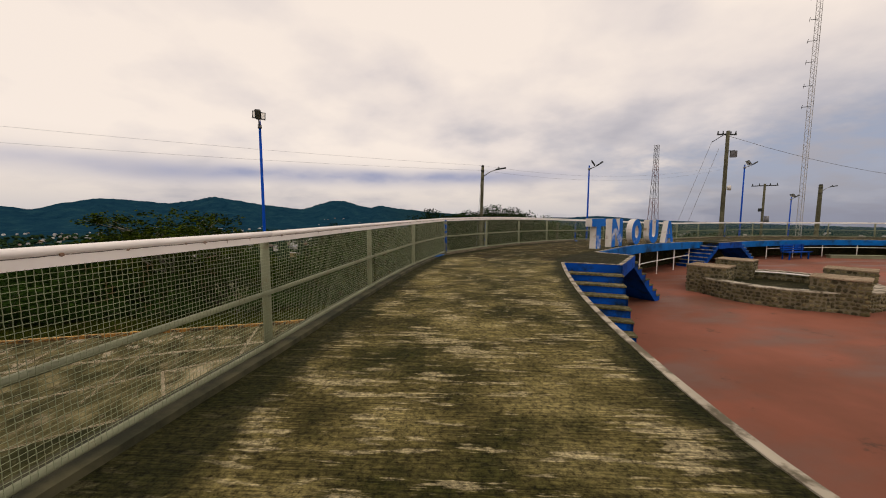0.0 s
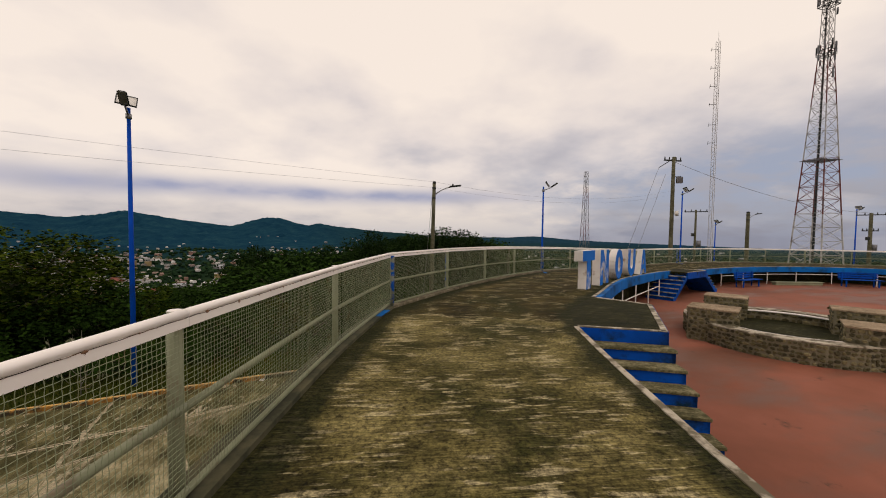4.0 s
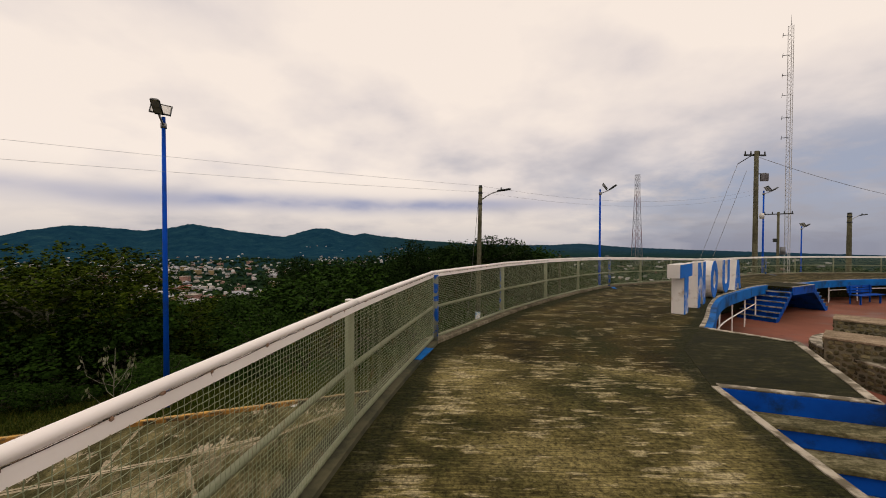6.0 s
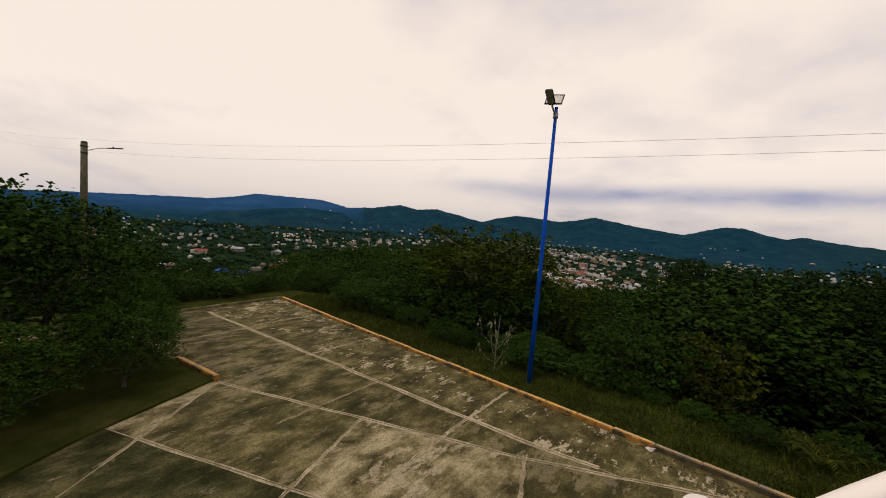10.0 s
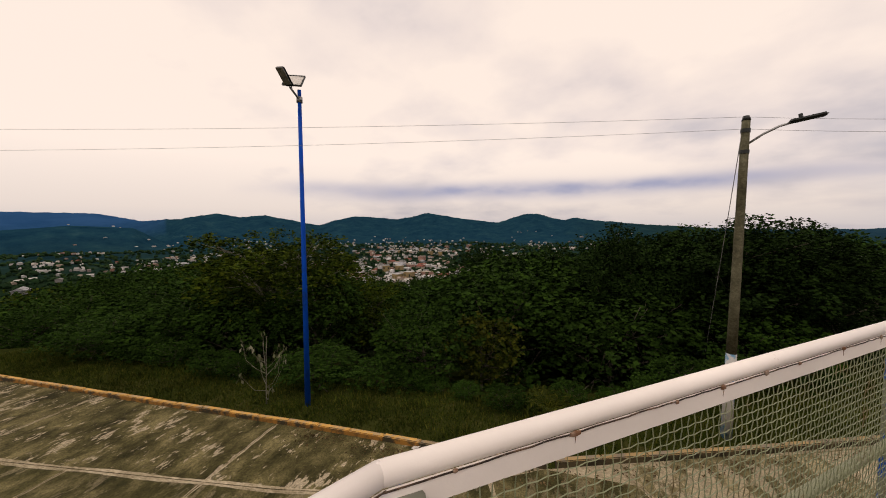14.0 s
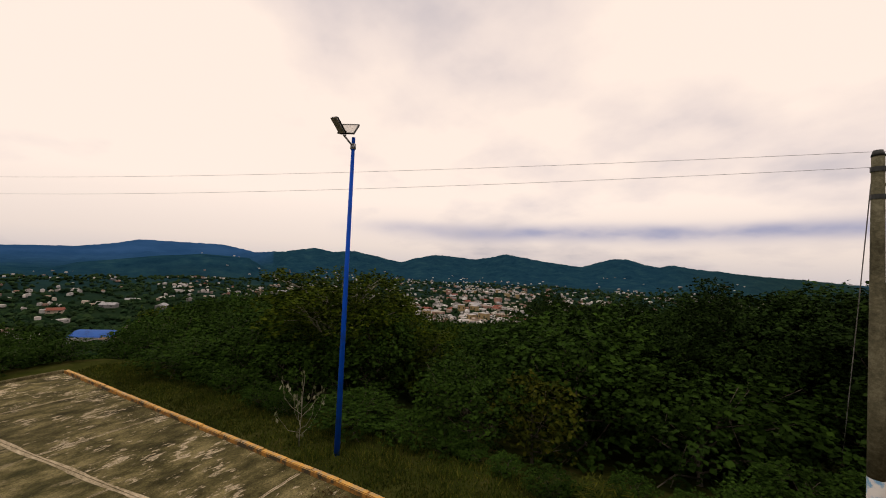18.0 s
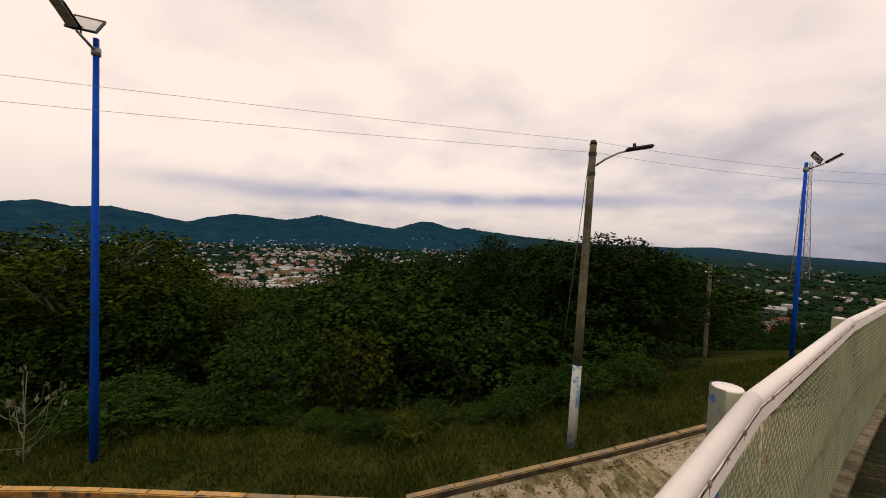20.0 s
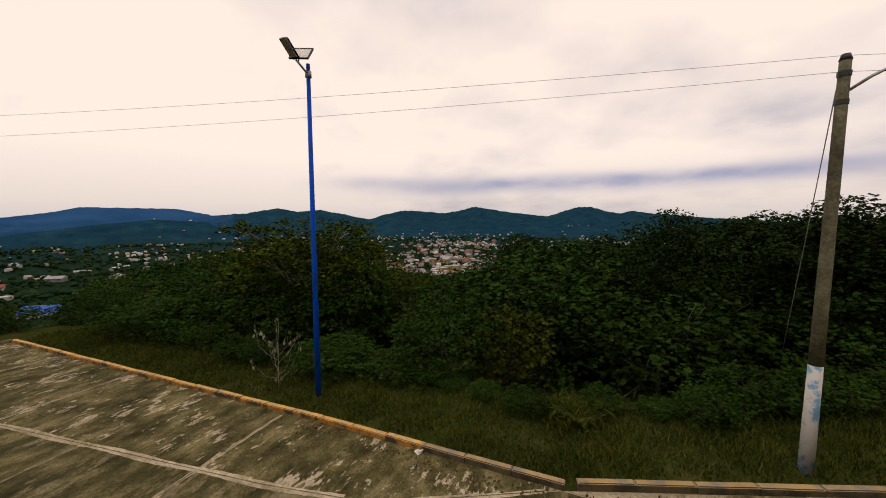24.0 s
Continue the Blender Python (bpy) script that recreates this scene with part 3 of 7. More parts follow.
def ribbon(bm, left, right, z0, z1):
    """A band between two lines of as many points, z0 below and z1 on top."""
    rows = []
    for (lx, ly), (rx, ry) in zip(left, right):
        rows.append([bm.verts.new(v) for v in ((lx, ly, z1(lx, ly)), (rx, ry, z1(rx, ry)), (rx, ry, z0(rx, ry)), (lx, ly, z0(lx, ly)))])
    for a, b in zip(rows, rows[1:]):
        for k in range(4):
            j = (k + 1) % 4
            bm.faces.new((a[k], a[j], b[j], b[k]))
    bm.faces.new(rows[0])
    bm.faces.new(rows[-1][::-1])
    bmesh.ops.recalc_face_normals(bm, faces=bm.faces)
    return bm


def beside(line, off):
    """The line moved sideways by off (to its left)."""
    out = []
    for k, (x, y) in enumerate(line):
        ax, ay = line[max(k - 1, 0)]
        bx, by = line[min(k + 1, len(line) - 1)]
        d = math.hypot(bx - ax, by - ay) or 1
        out.append((x - (by - ay) / d * off, y + (bx - ax) / d * off))
    return out


def even(line, n):
    """n points at even steps along a line."""
    p = np.array(line)
    s = np.r_[0, np.cumsum(np.hypot(*np.diff(p, axis=0).T))]
    return [(float(np.interp(v, s, p[:, 0])), float(np.interp(v, s, p[:, 1]))) for v in np.linspace(0, s[-1], n)]


# ---- the plan ----
PLAZA_Z, LOT_Z, RAIL_H = -1.514, -3.938, 1.06
RAIL = [(1.05, -4.375), (-0.263, -2.275), (-1.164, 0.0), (-1.628, 2.432), (-2.047, 4.9), (-2.388, 7.40), (-2.556, 9.918), (-1.775, 12.36), (-0.92, 14.54), (0.05, 16.81), (1.225, 19.25), (2.8, 21.262), (4.462, 23.188), (6.125, 25.287), (7.788, 27.3), (9.537, 29.137), (11.55, 30.8), (13.825, 32.2), (16.275, 33.163), (18.812, 33.512), (21.35, 33.512), (23.887, 33.075), (26.425, 32.025), (28.7, 30.537), (30.8, 28.7)]
INNER = [(7.875, -5.25), (5.25, -2.8), (3.15, -0.525), (2.275, 1.05), (1.794, 2.012), (1.356, 3.762), (1.05, 5.513), (0.849, 7.438), (0.744, 9.188), (1.006, 10.675), (1.68, 12.162), (2.144, 13.213), (2.931, 15.138), (3.938, 17.238), (5.425, 19.6), (6.913, 21.875), (8.312, 23.625), (10.325, 25.725), (12.775, 27.825), (15.75, 29.575), (18.812, 30.625), (21.875, 30.713), (25.375, 29.4), (28.875, 27.125), (31.5, 23.625)]
EAST = [(33.25, 17.5), (31.5, 8.75), (26.25, 0.0), (17.5, -6.125)]


def deck_z(x, y):
    t = min(1.0, max(0.0, (y - 13.1) / 13.1))
    return -0.40 * t**1.5 - 0.04 * min(1.0, max(0.0, (7.0 - y) / 4.5))


def lot_h(x, y):
    """The lot is level at first and climbs to the north-east."""
    return LOT_Z + 0.052 * np.clip(0.5 * x + 0.866 * y - 5.25, 0, 20)


# ---- setting: walkway, plaza, lot ----
inner_line = resample(INNER, 0.45)
outer_line = resample(beside(RAIL, 0.16), 0.45)
NDECK = 150
deck_in, deck_out = even(inner_line, NDECK), even(outer_line, NDECK)


def deck_sheet():
    """The walkway's slab: a strip of many columns, with the moss of its two sides as an attribute."""
    cols = [(0.0, 1.0), (0.05, 0.95), (0.10, 0.70), (0.16, 0.30), (0.24, 0.0), (0.5, 0.0), (0.76, 0.0), (0.88, 0.05), (0.94, 0.35), (0.97, 0.6), (1.0, 0.7)]
    verts, faces, side, n = [], [], [], len(cols)
    for (ox, oy), (ix, iy) in zip(deck_out, deck_in):
        row = [(ox + (ix - ox) * f, oy + (iy - oy) * f, m) for f, m in cols]
        verts += [(x, y, deck_z(x, y)) for x, y, _ in row] + [(x, y, deck_z(x, y) - 0.22) for x, y, _ in (row[-1], row[0])]
        side += [m for _, _, m in row] + [1.0, 1.0]
    w = n + 2
    for k in range(len(deck_out) - 1):
        for c in range(w):
            d = (c + 1) % w
            faces.append((k * w + c, k * w + d, (k + 1) * w + d, (k + 1) * w + c))
    last = (len(deck_out) - 1) * w
    faces += [tuple(range(w))[::-1], tuple(range(last, last + w))]
    me = bpy.data.meshes.new("walkway_floor")
    me.from_pydata(verts, [], faces)
    me.materials.append(M_DECK)
    me.attributes.new("mossy_side", "FLOAT", "POINT").data.foreach_set("value", side)
    return tagged(new("walkway_floor", me), "brush-finished concrete walkway slab stained with dark moss", "walkway", kind="structure")


deck_sheet()

# Broken pale lines of grout across the damp stretch of the walkway.
rnd = random.Random(9)
grout = thing("trim_grout", (0, 0, 0), "broken pale grout lines across the walkway", "grout line", kind="structure")
for k in range(62, 104, 3):
    (x0, y0), (x1, y1) = deck_out[k], deck_in[k]
    s = rnd.uniform(0.05, 0.2)
    while s < 0.92:
        e = min(0.97, s + rnd.uniform(0.04, 0.22))
        p, r = Vector((x0 + (x1 - x0) * s, y0 + (y1 - y0) * s, 0)), Vector((x0 + (x1 - x0) * e, y0 + (y1 - y0) * e, 0))
        p.y += rnd.uniform(-0.05, 0.05)
        m = Matrix.Translation((p + r) / 2 + Vector((0, 0, deck_z(*((p + r) / 2)[:2]) + 0.0015))) @ Matrix.Rotation(math.atan2(r.y - p.y, r.x - p.x), 4, "Z")
        part("grout_line", box(bmesh.new(), (0, 0, 0), ((r - p).length, rnd.uniform(0.015, 0.04), 0.005), m), M_JOINT, grout)
        s = e + rnd.uniform(0.03, 0.22)

# The low kerb that carries the railing, mossy at first and paler further on.
for lo_k, hi_k, mat, text in ((0, 7, M_MOSSKERB, "low dark mossy kerb under the railing"), (6, len(RAIL), M_WALLC, "low pale concrete kerb under the railing")):
    run = RAIL[lo_k:hi_k]
    bm = bmesh.new()
    ribbon(bm, even(resample(beside(run, 0.155), 0.45), 60), even(resample(beside(run, -0.085), 0.45), 60), lambda x, y: deck_z(x, y) - 0.05, lambda x, y: deck_z(x, y) + 0.045)
    solid("railing_kerb", bm, mat, text, "kerb", "structure")

# The wall under the outer edge, down to the parking lot.
bm = bmesh.new()
ribbon(bm, even(resample(beside(RAIL, 0.05), 0.45), NDECK), even(resample(beside(RAIL, -0.2), 0.45), NDECK), lambda x, y: LOT_Z - 0.3, lambda x, y: deck_z(x, y) - 0.23)
solid("wall_outer", bm, M_WALLC, "stained concrete retaining wall under the walkway", "wall", "structure")

# The wall recessed under the inner edge, in the landings' dark concrete.
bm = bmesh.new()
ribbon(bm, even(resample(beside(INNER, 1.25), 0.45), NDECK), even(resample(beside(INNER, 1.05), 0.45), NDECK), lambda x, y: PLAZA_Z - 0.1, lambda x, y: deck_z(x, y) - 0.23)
solid("wall_inner", bm, M_DARKDECK, "dark concrete wall recessed under the walkway", "wall", "structure")

# Plaza floor.
bm = bmesh.new()
prism(bm, even(resample(beside(INNER, 1.06), 0.6), 90) + EAST, PLAZA_Z - 0.15, PLAZA_Z)
solid("plaza_floor", bm, M_RED, "faded red painted concrete plaza floor with damp stains", "floor", "structure")

# White-painted edge and blue fascia along the inner side.
for run in (INNER[:9], INNER[10:]):
    bm = bmesh.new()
    ribbon(bm, even(resample(beside(run, 0.05), 0.45), 90), even(resample(beside(run, -0.02), 0.45), 90), lambda x, y: deck_z(x, y) - 0.05, lambda x, y: deck_z(x, y) + 0.010)
    solid("trim_edge", bm, M_CURB, "worn white painted edge of the walkway", "edge trim", "structure")
fas = resample(INNER[10:], 0.45)
bm = bmesh.new()
ribbon(bm, beside(fas, -0.005), beside(fas, -0.13), lambda x, y: deck_z(x, y) - 0.34, lambda x, y: deck_z(x, y) - 0.004)
solid("fascia_far", bm, M_FASCIA, "blue painted fascia band of the raised walkway", "fascia", "structure")
fas = resample(INNER[:9], 0.45)
bm = bmesh.new()
ribbon(bm, beside(fas, -0.005), beside(fas, -0.06), lambda x, y: deck_z(x, y) - 0.34, lambda x, y: deck_z(x, y) - 0.052)
solid("fascia_near", bm, M_BLUE, "blue painted fascia band of the raised walkway", "fascia", "structure")


def staircase(name, a, b, way, n, z0, run, label, painted=False):
    """Steps that go down from the edge a-b along way; each tread and riser is a part."""
    rise = (z0 - PLAZA_Z) / n
    a, b, way = Vector((*a, 0)), Vector((*b, 0)), Vector((*way, 0)).normalized()
    top = thing(name, ((a + b) / 2).to_tuple()[:2] + (PLAZA_Z,), label, "stairs", "stairs to the plaza")
    base = (a + b) / 2 + Vector((0, 0, PLAZA_Z))
    side = (b - a).normalized()
    half = (b - a).length / 2

    def block(d0, d1, zl, zh, grow=0.0):
        q = bmesh.new()
        vs = []
        for z in (zl, zh):
            for d, s in ((d0, -1), (d1, -1), (d1, 1), (d0, 1)):
                vs.append(q.verts.new(side * (half + grow) * s + way * d + Vector((0, 0, z - PLAZA_Z))))
        for f in ((0, 1, 2, 3), (7, 6, 5, 4), (0, 4, 5, 1), (1, 5, 6, 2), (2, 6, 7, 3), (3, 7, 4, 0)):
            q.faces.new([vs[k] for k in f])
        bmesh.ops.recalc_face_normals(q, faces=q.faces)
        return q

    for k in range(n):
        zk = z0 - k * rise
        part("riser", block(run * k - 0.05, run * k, zk - rise + 0.0, zk - 0.045), M_BLUE, top, "blue painted riser")
        if k:
            t = block(run * (k - 1) + 0.002, run * k + 0.025, zk - 0.043, zk, 0.012)
            bmesh.ops.bevel(t, geom=list(t.edges), offset=0.006, segments=1, affect="EDGES")
            part("tread", t, M_FASCIA if painted else M_TREAD, top, "blue painted tread" if painted else "worn concrete tread")
            if painted:
                part("nosing", block(run * k - 0.02, run * k + 0.034, zk - 0.034, zk + 0.006, 0.016), M_CURB, top, "worn pale nosing")
    q = bmesh.new()
    L = run * (n - 1)
    pts = [(-0.05, z0 - 0.30), (-0.05, z0 - rise), (L, PLAZA_Z + rise * 0.02), (L - 0.28, PLAZA_Z)]
    lo = [q.verts.new(side * -half * 0.985 + way * d + Vector((0, 0, z - PLAZA_Z))) for d, z in pts]
    hi = [q.verts.new(side * half * 0.985 + way * d + Vector((0, 0, z - PLAZA_Z))) for d, z in pts]
    q.faces.new(lo)
    q.faces.new(hi[::-1])
    for k in range(4):
        q.faces.new((lo[k], lo[(k + 1) % 4], hi[(k + 1) % 4], hi[k]))
    bmesh.ops.recalc_face_normals(q, faces=q.faces)
    part("soffit", q, M_BLUE, top, "blue painted sloping underside")
    # Saw-tooth side cheeks.
    for s in (-1, 1):
        q = bmesh.new()
        line = []
        for k in range(n):
            line += [(run * k, z0 - k * rise - 0.046), (run * k, z0 - (k + 1) * rise - 0.046 * (k < n - 1))]
        prof = [(-0.05, z0 - 0.046)] + line + [(L - 0.28, PLAZA_Z), (-0.05, z0 - 0.30)]
        va = [q.verts.new(side * (half * s) + way * d + Vector((0, 0, z - PLAZA_Z))) for d, z in prof]
        vb = [q.verts.new(side * (half * s - 0.05 * s) + way * d + Vector((0, 0, z - PLAZA_Z))) for d, z in prof]
        q.faces.new(va)
        q.faces.new(vb[::-1])
        for k in range(len(prof)):
            j = (k + 1) % len(prof)
            q.faces.new((va[k], va[j], vb[j], vb[k]))
        bmesh.ops.recalc_face_normals(q, faces=q.faces)
        part("side_cheek", q, M_BLUE, top)
    return top


def landing(name, poly, z, label, free=2):
    top = thing(name, (*poly[0], z), label, "landing")
    x0, y0 = poly[0]
    loc = [(x - x0, y - y0) for x, y in poly]
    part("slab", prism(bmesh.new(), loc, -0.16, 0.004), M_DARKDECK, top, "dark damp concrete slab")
    # Blue edge bands and pale nosing on the free sides.
    for k in range(free):
        a, b = Vector((*loc[k], 0)), Vector((*loc[k + 1], 0))
        d = (b - a).normalized()
        out = Vector((d.y, -d.x, 0))
        m = Matrix.Translation((a + b) / 2) @ Matrix.Rotation(math.atan2(d.y, d.x), 4, "Z")
        part("edge_band", box(bmesh.new(), (0, -0.015, -0.155), ((b - a).length, 0.028, 0.31), m), M_BLUE, top, "blue painted edge band")
        part("nosing", box(bmesh.new(), (0, 0.03, 0.011), ((b - a).length, 0.085, 0.012), m), M_CURB, top, "worn pale painted nosing")
    return top


landing("stair_landing", [(0.761, 9.188), (2.021, 9.135), (2.669, 11.463), (1.724, 12.145), (1.62, 12.13), (0.90, 10.62), (0.70, 9.20)], 0.0, "dark damp concrete landing projecting over the plaza", 3)
staircase("plaza_stairs", (0.761, 9.188), (2.021, 9.135), (0.06, -1.0), 8, 0.0, 0.271, "blue painted concrete steps with worn treads")
staircase("plaza_stairs", (2.669, 11.463), (1.75, 12.127), (0.60, 0.80), 8, 0.0, 0.236, "blue painted concrete steps behind the landing")
ZF = deck_z(0, 23.275)
landing("stair_landing", [(8.417, 22.4), (9.975, 23.887), (9.1, 24.762), (7.542, 23.231)], ZF, "blue edged concrete landing beside the sign")
staircase("plaza_stairs", (7.542, 23.231), (8.417, 22.4), (-0.70, -0.72), 7, ZF, 0.254, "blue painted concrete steps beside the sign", True)
staircase("plaza_stairs", (9.975, 23.887), (9.1, 24.762), (0.70, 0.72), 7, ZF, 0.289, "blue painted concrete steps at the far end of the landing", True)


# ---- railing ----
M_SEAM = worn("dark_seam_rust", (0.030, 0.019, 0.012), (0.14, 0.085, 0.05), 14.0, (0.5, 0.6), 0.9)
SAG = {1: -0.02, 2: -0.03, 3: -0.035, 4: -0.042, 5: -0.045, 6: -0.018}  # the top rail hangs lower along the first bays


def railing_panel(a, b, blue, inner, sag_a=0.0, sag_b=0.0, bend_a=0.0, bend_b=0.0):
    """One bay of the railing with the post at its start."""
    za, zb = deck_z(*a), deck_z(*b)
    ob = thing("railing_panel", (*a, za), "white pipe railing bay with rusty welds and crimped wire mesh" if not blue else "white pipe railing bay with a blue painted end post", "railing", "railing bays along the walkway")
    d = Vector((b[0] - a[0], b[1] - a[1], zb - za))
    u = Vector((d.x, d.y, 0)).normalized()
    out = Vector((-u.y, u.x, 0))
    near = -1.0 < a[1] < 13.0
    seg = 14 if near else 8
    L = math.hypot(d.x, d.y)

    def bow(s):
        """Sideways bow of the bay, which follows the walkway's curve."""
        t = s / L
        return L * (bend_a * t * (1 - t) ** 2 - bend_b * t * t * (1 - t))

    def along(s, z, o=0.0, sag=1.0):
        p = u * s + out * (o + bow(s))
        return Vector((p.x, p.y, z + d.z * s / L + sag * (sag_a + (sag_b - sag_a) * s / L)))

    stations = [L * k / 8 for k in range(9)] if bend_a or bend_b else [0.0, L]
    ends = [-0.004] + stations[1:-1] + [L + 0.004]
    part("top_rail", pipe(bmesh.new(), [along(s, RAIL_H + 0.002) for s in ends], 0.0235, seg), M_WHITE, ob, smooth=True)
    turn = Matrix.Rotation(math.atan2(u.y, u.x), 4, "Z")
    fl = bmesh.new()
    loops = [[fl.verts.new(along(s, RAIL_H + z, o)) for o, z in ((-0.022, -0.066), (-0.022, -0.017), (-0.016, -0.017), (-0.016, -0.066))] for s in [0.002] + stations[1:-1] + [L - 0.002]]
    for p, q in zip(loops, loops[1:]):
        for k in range(4):
            fl.faces.new((p[k], q[k], q[(k + 1) % 4], p[(k + 1) % 4]))
    fl.faces.new(loops[0])
    fl.faces.new(loops[-1][::-1])
    bmesh.ops.recalc_face_normals(fl, faces=fl.faces)
    part("flat_bar", fl, M_WHITE, ob, "white flat bar welded under the top rail")
    part("mid_rail", pipe(bmesh.new(), [along(s, 0.53, 0, 0) for s in stations], 0.021, 10), M_POST, ob, smooth=True)
    part("bottom_rail", pipe(bmesh.new(), [along(s, 0.085, 0, 0) for s in stations], 0.021, 10), M_POST, ob, smooth=True)
    # Post, a little outside the rails, with a closed top just above them.
    pr = 0.046 if blue else 0.036
    pc = out * (pr + 0.018)
    if not inner:
        q = bmesh.new()
        pipe(q, [pc + Vector((0, 0, z)) for z in (-0.02, 0.5, RAIL_H + sag_a + 0.012)], pr, 16)
        post = part("post", q, M_POST, ob, "dull white pipe post", True)
        part("cap", tube(bmesh.new(), pc + Vector((0, 0, RAIL_H + sag_a + 0.0125)), pc + Vector((0, 0, RAIL_H + sag_a + 0.018)), pr * 0.97, pr * 0.9, 16), M_WHITE, post, "white post cap", True)
        if blue:
            q = bmesh.new()
            shell = []
            for z in (0.1, RAIL_H + 0.018):
                shell.append([q.verts.new(pc + (u * math.cos(t) + out * math.sin(t)) * (pr + 0.0015) + Vector((0, 0, z))) for t in np.linspace(0.7, 3.3, 12)])
            for k in range(11):
                q.faces.new((shell[0][k], shell[0][k + 1], shell[1][k + 1], shell[1][k]))
            part("paint_coat", q, M_FLAKE, post, "flaking blue paint on the outer side", True)
    if inner:
        q = bmesh.new()
        pipe(q, [-out * 0.03 + u * 0.035 + Vector((0, 0, z)) for z in (0.0, 0.5, RAIL_H - 0.062, RAIL_H - 0.052)], 0.041, 16)
        part("base_plate", box(bmesh.new(), (0.085, -0.66, 0.05), (0.12, 0.50, 0.006), None, 0.002), M_FASCIA, ob, "blue painted strip on the kerb")
        part("inner_post", q, M_FLAKE, ob, "short post with flaking blue paint", True)
    # Wire mesh of crimped wires.
    verts, faces = [], []

    def wire(pts, r):
        base = len(verts)
        for k, p in enumerate(pts):
            for ox, oz in ((r, 0), (0, r), (-r, 0), (0, -r)):
                verts.append(p(ox, oz))
        for k in range(len(pts) - 1):
            for j in range(4):
                faces.append((base + 4 * k + j, base + 4 * k + (j + 1) % 4, base + 4 * k + 4 + (j + 1) % 4, base + 4 * k + 4 + j))

    step = 0.027 if near else 0.036
    nx, nz = int(L / step), int((RAIL_H - 0.17) / step)
    r = 0.0016 if near else 0.0018
    crimp = 0.0019 if near else 0.0

    def at(s, z, o):
        p = u * s + out * (o - 0.026 + bow(s))
        return (p.x, p.y, z + d.z * s / L + z / RAIL_H * (sag_a + (sag_b - sag_a) * s / L))

    for i in range(1, nx):
        s = i * L / nx
        zs = [0.085 + j * (RAIL_H - 0.15) / (nz if near else 1) for j in range((nz if near else 1) + 1)]
        wire([(lambda ox, oz, s=s, z=z, o=crimp * (1 if (i + j) % 2 else -1): at(s + ox, z, o + oz)) for j, z in enumerate(zs)], r)
    for j in range(1, nz):
        z = 0.085 + j * (RAIL_H - 0.15) / nz
        ss = [k * L / (nx if near else 1) for k in range((nx if near else 1) + 1)]
        wire([(lambda ox, oz, s=s, z=z, o=crimp * (-1 if (k + j) % 2 else 1): at(s, z + oz, o + ox)) for k, s in enumerate(ss)], r)
    me = bpy.data.meshes.new("wire_mesh")
    me.from_pydata(verts, [], faces)
    me.materials.append(M_WIRE)
    part("wire_mesh", me, M_WIRE, ob, "crimped square wire mesh", kind="stuff")
    # Rusty weld beads between the top rail and the flat bar.
    if near:
        rnd = random.Random(int(a[1] * 100))
        q = bmesh.new()
        s = 0.14
        while s < L - 0.1:
            size = rnd.uniform(0.6, 1.5)
            mm = Matrix.Translation(along(s, RAIL_H - 0.018 + rnd.uniform(-0.003, 0.002), -0.0225)) @ turn @ Matrix.Diagonal((size * rnd.uniform(0.9, 2.0), 0.6, size * rnd.uniform(0.6, 1.1), 1))
            bmesh.ops.create_icosphere(q, subdivisions=1, radius=0.0075, matrix=mm)
            # A run of rust below some of the welds.
            if rnd.random() < 0.45:
                drop = rnd.uniform(0.008, 0.03)
                tube(q, along(s + rnd.uniform(-0.008, 0.008), RAIL_H - 0.018, -0.0222), along(s, RAIL_H - 0.018 - drop, -0.0222), 0.0018, 0.0006, 5)
            s += rnd.uniform(0.14, 0.36)
        part("weld_bead", q, M_RUST, ob, "rusty weld beads", kind="stuff")
        n_seam = int(L / 0.035)
        seam = [along(L * k / n_seam, RAIL_H - 0.0175 + rnd.uniform(-0.0016, 0.0016), -0.0222) for k in range(n_seam + 1)]
        part("seam", pipe(bmesh.new(), seam, 0.0019, 5), M_SEAM, ob, "dark rusty seam under the top rail")
    return ob


BLUE_POSTS = (6, 7, 10, 13, 16, 20)
INNER_POSTS = (6, 10, 16)
BEARING = [math.atan2(q[1] - p[1], q[0] - p[0]) for p, q in zip(RAIL, RAIL[1:])]
SOFT = {k: (BEARING[k] - BEARING[k - 1]) / 3 for k in (1, 2, 3, 4, 5)}  # the rail runs through these posts without a kink
for k in range(len(RAIL) - 1):
    railing_panel(RAIL[k], RAIL[k + 1], k in BLUE_POSTS, k in INNER_POSTS, SAG.get(k, 0.0), SAG.get(k + 1, 0.0), -SOFT.get(k, 0.0), SOFT.get(k + 1, 0.0))

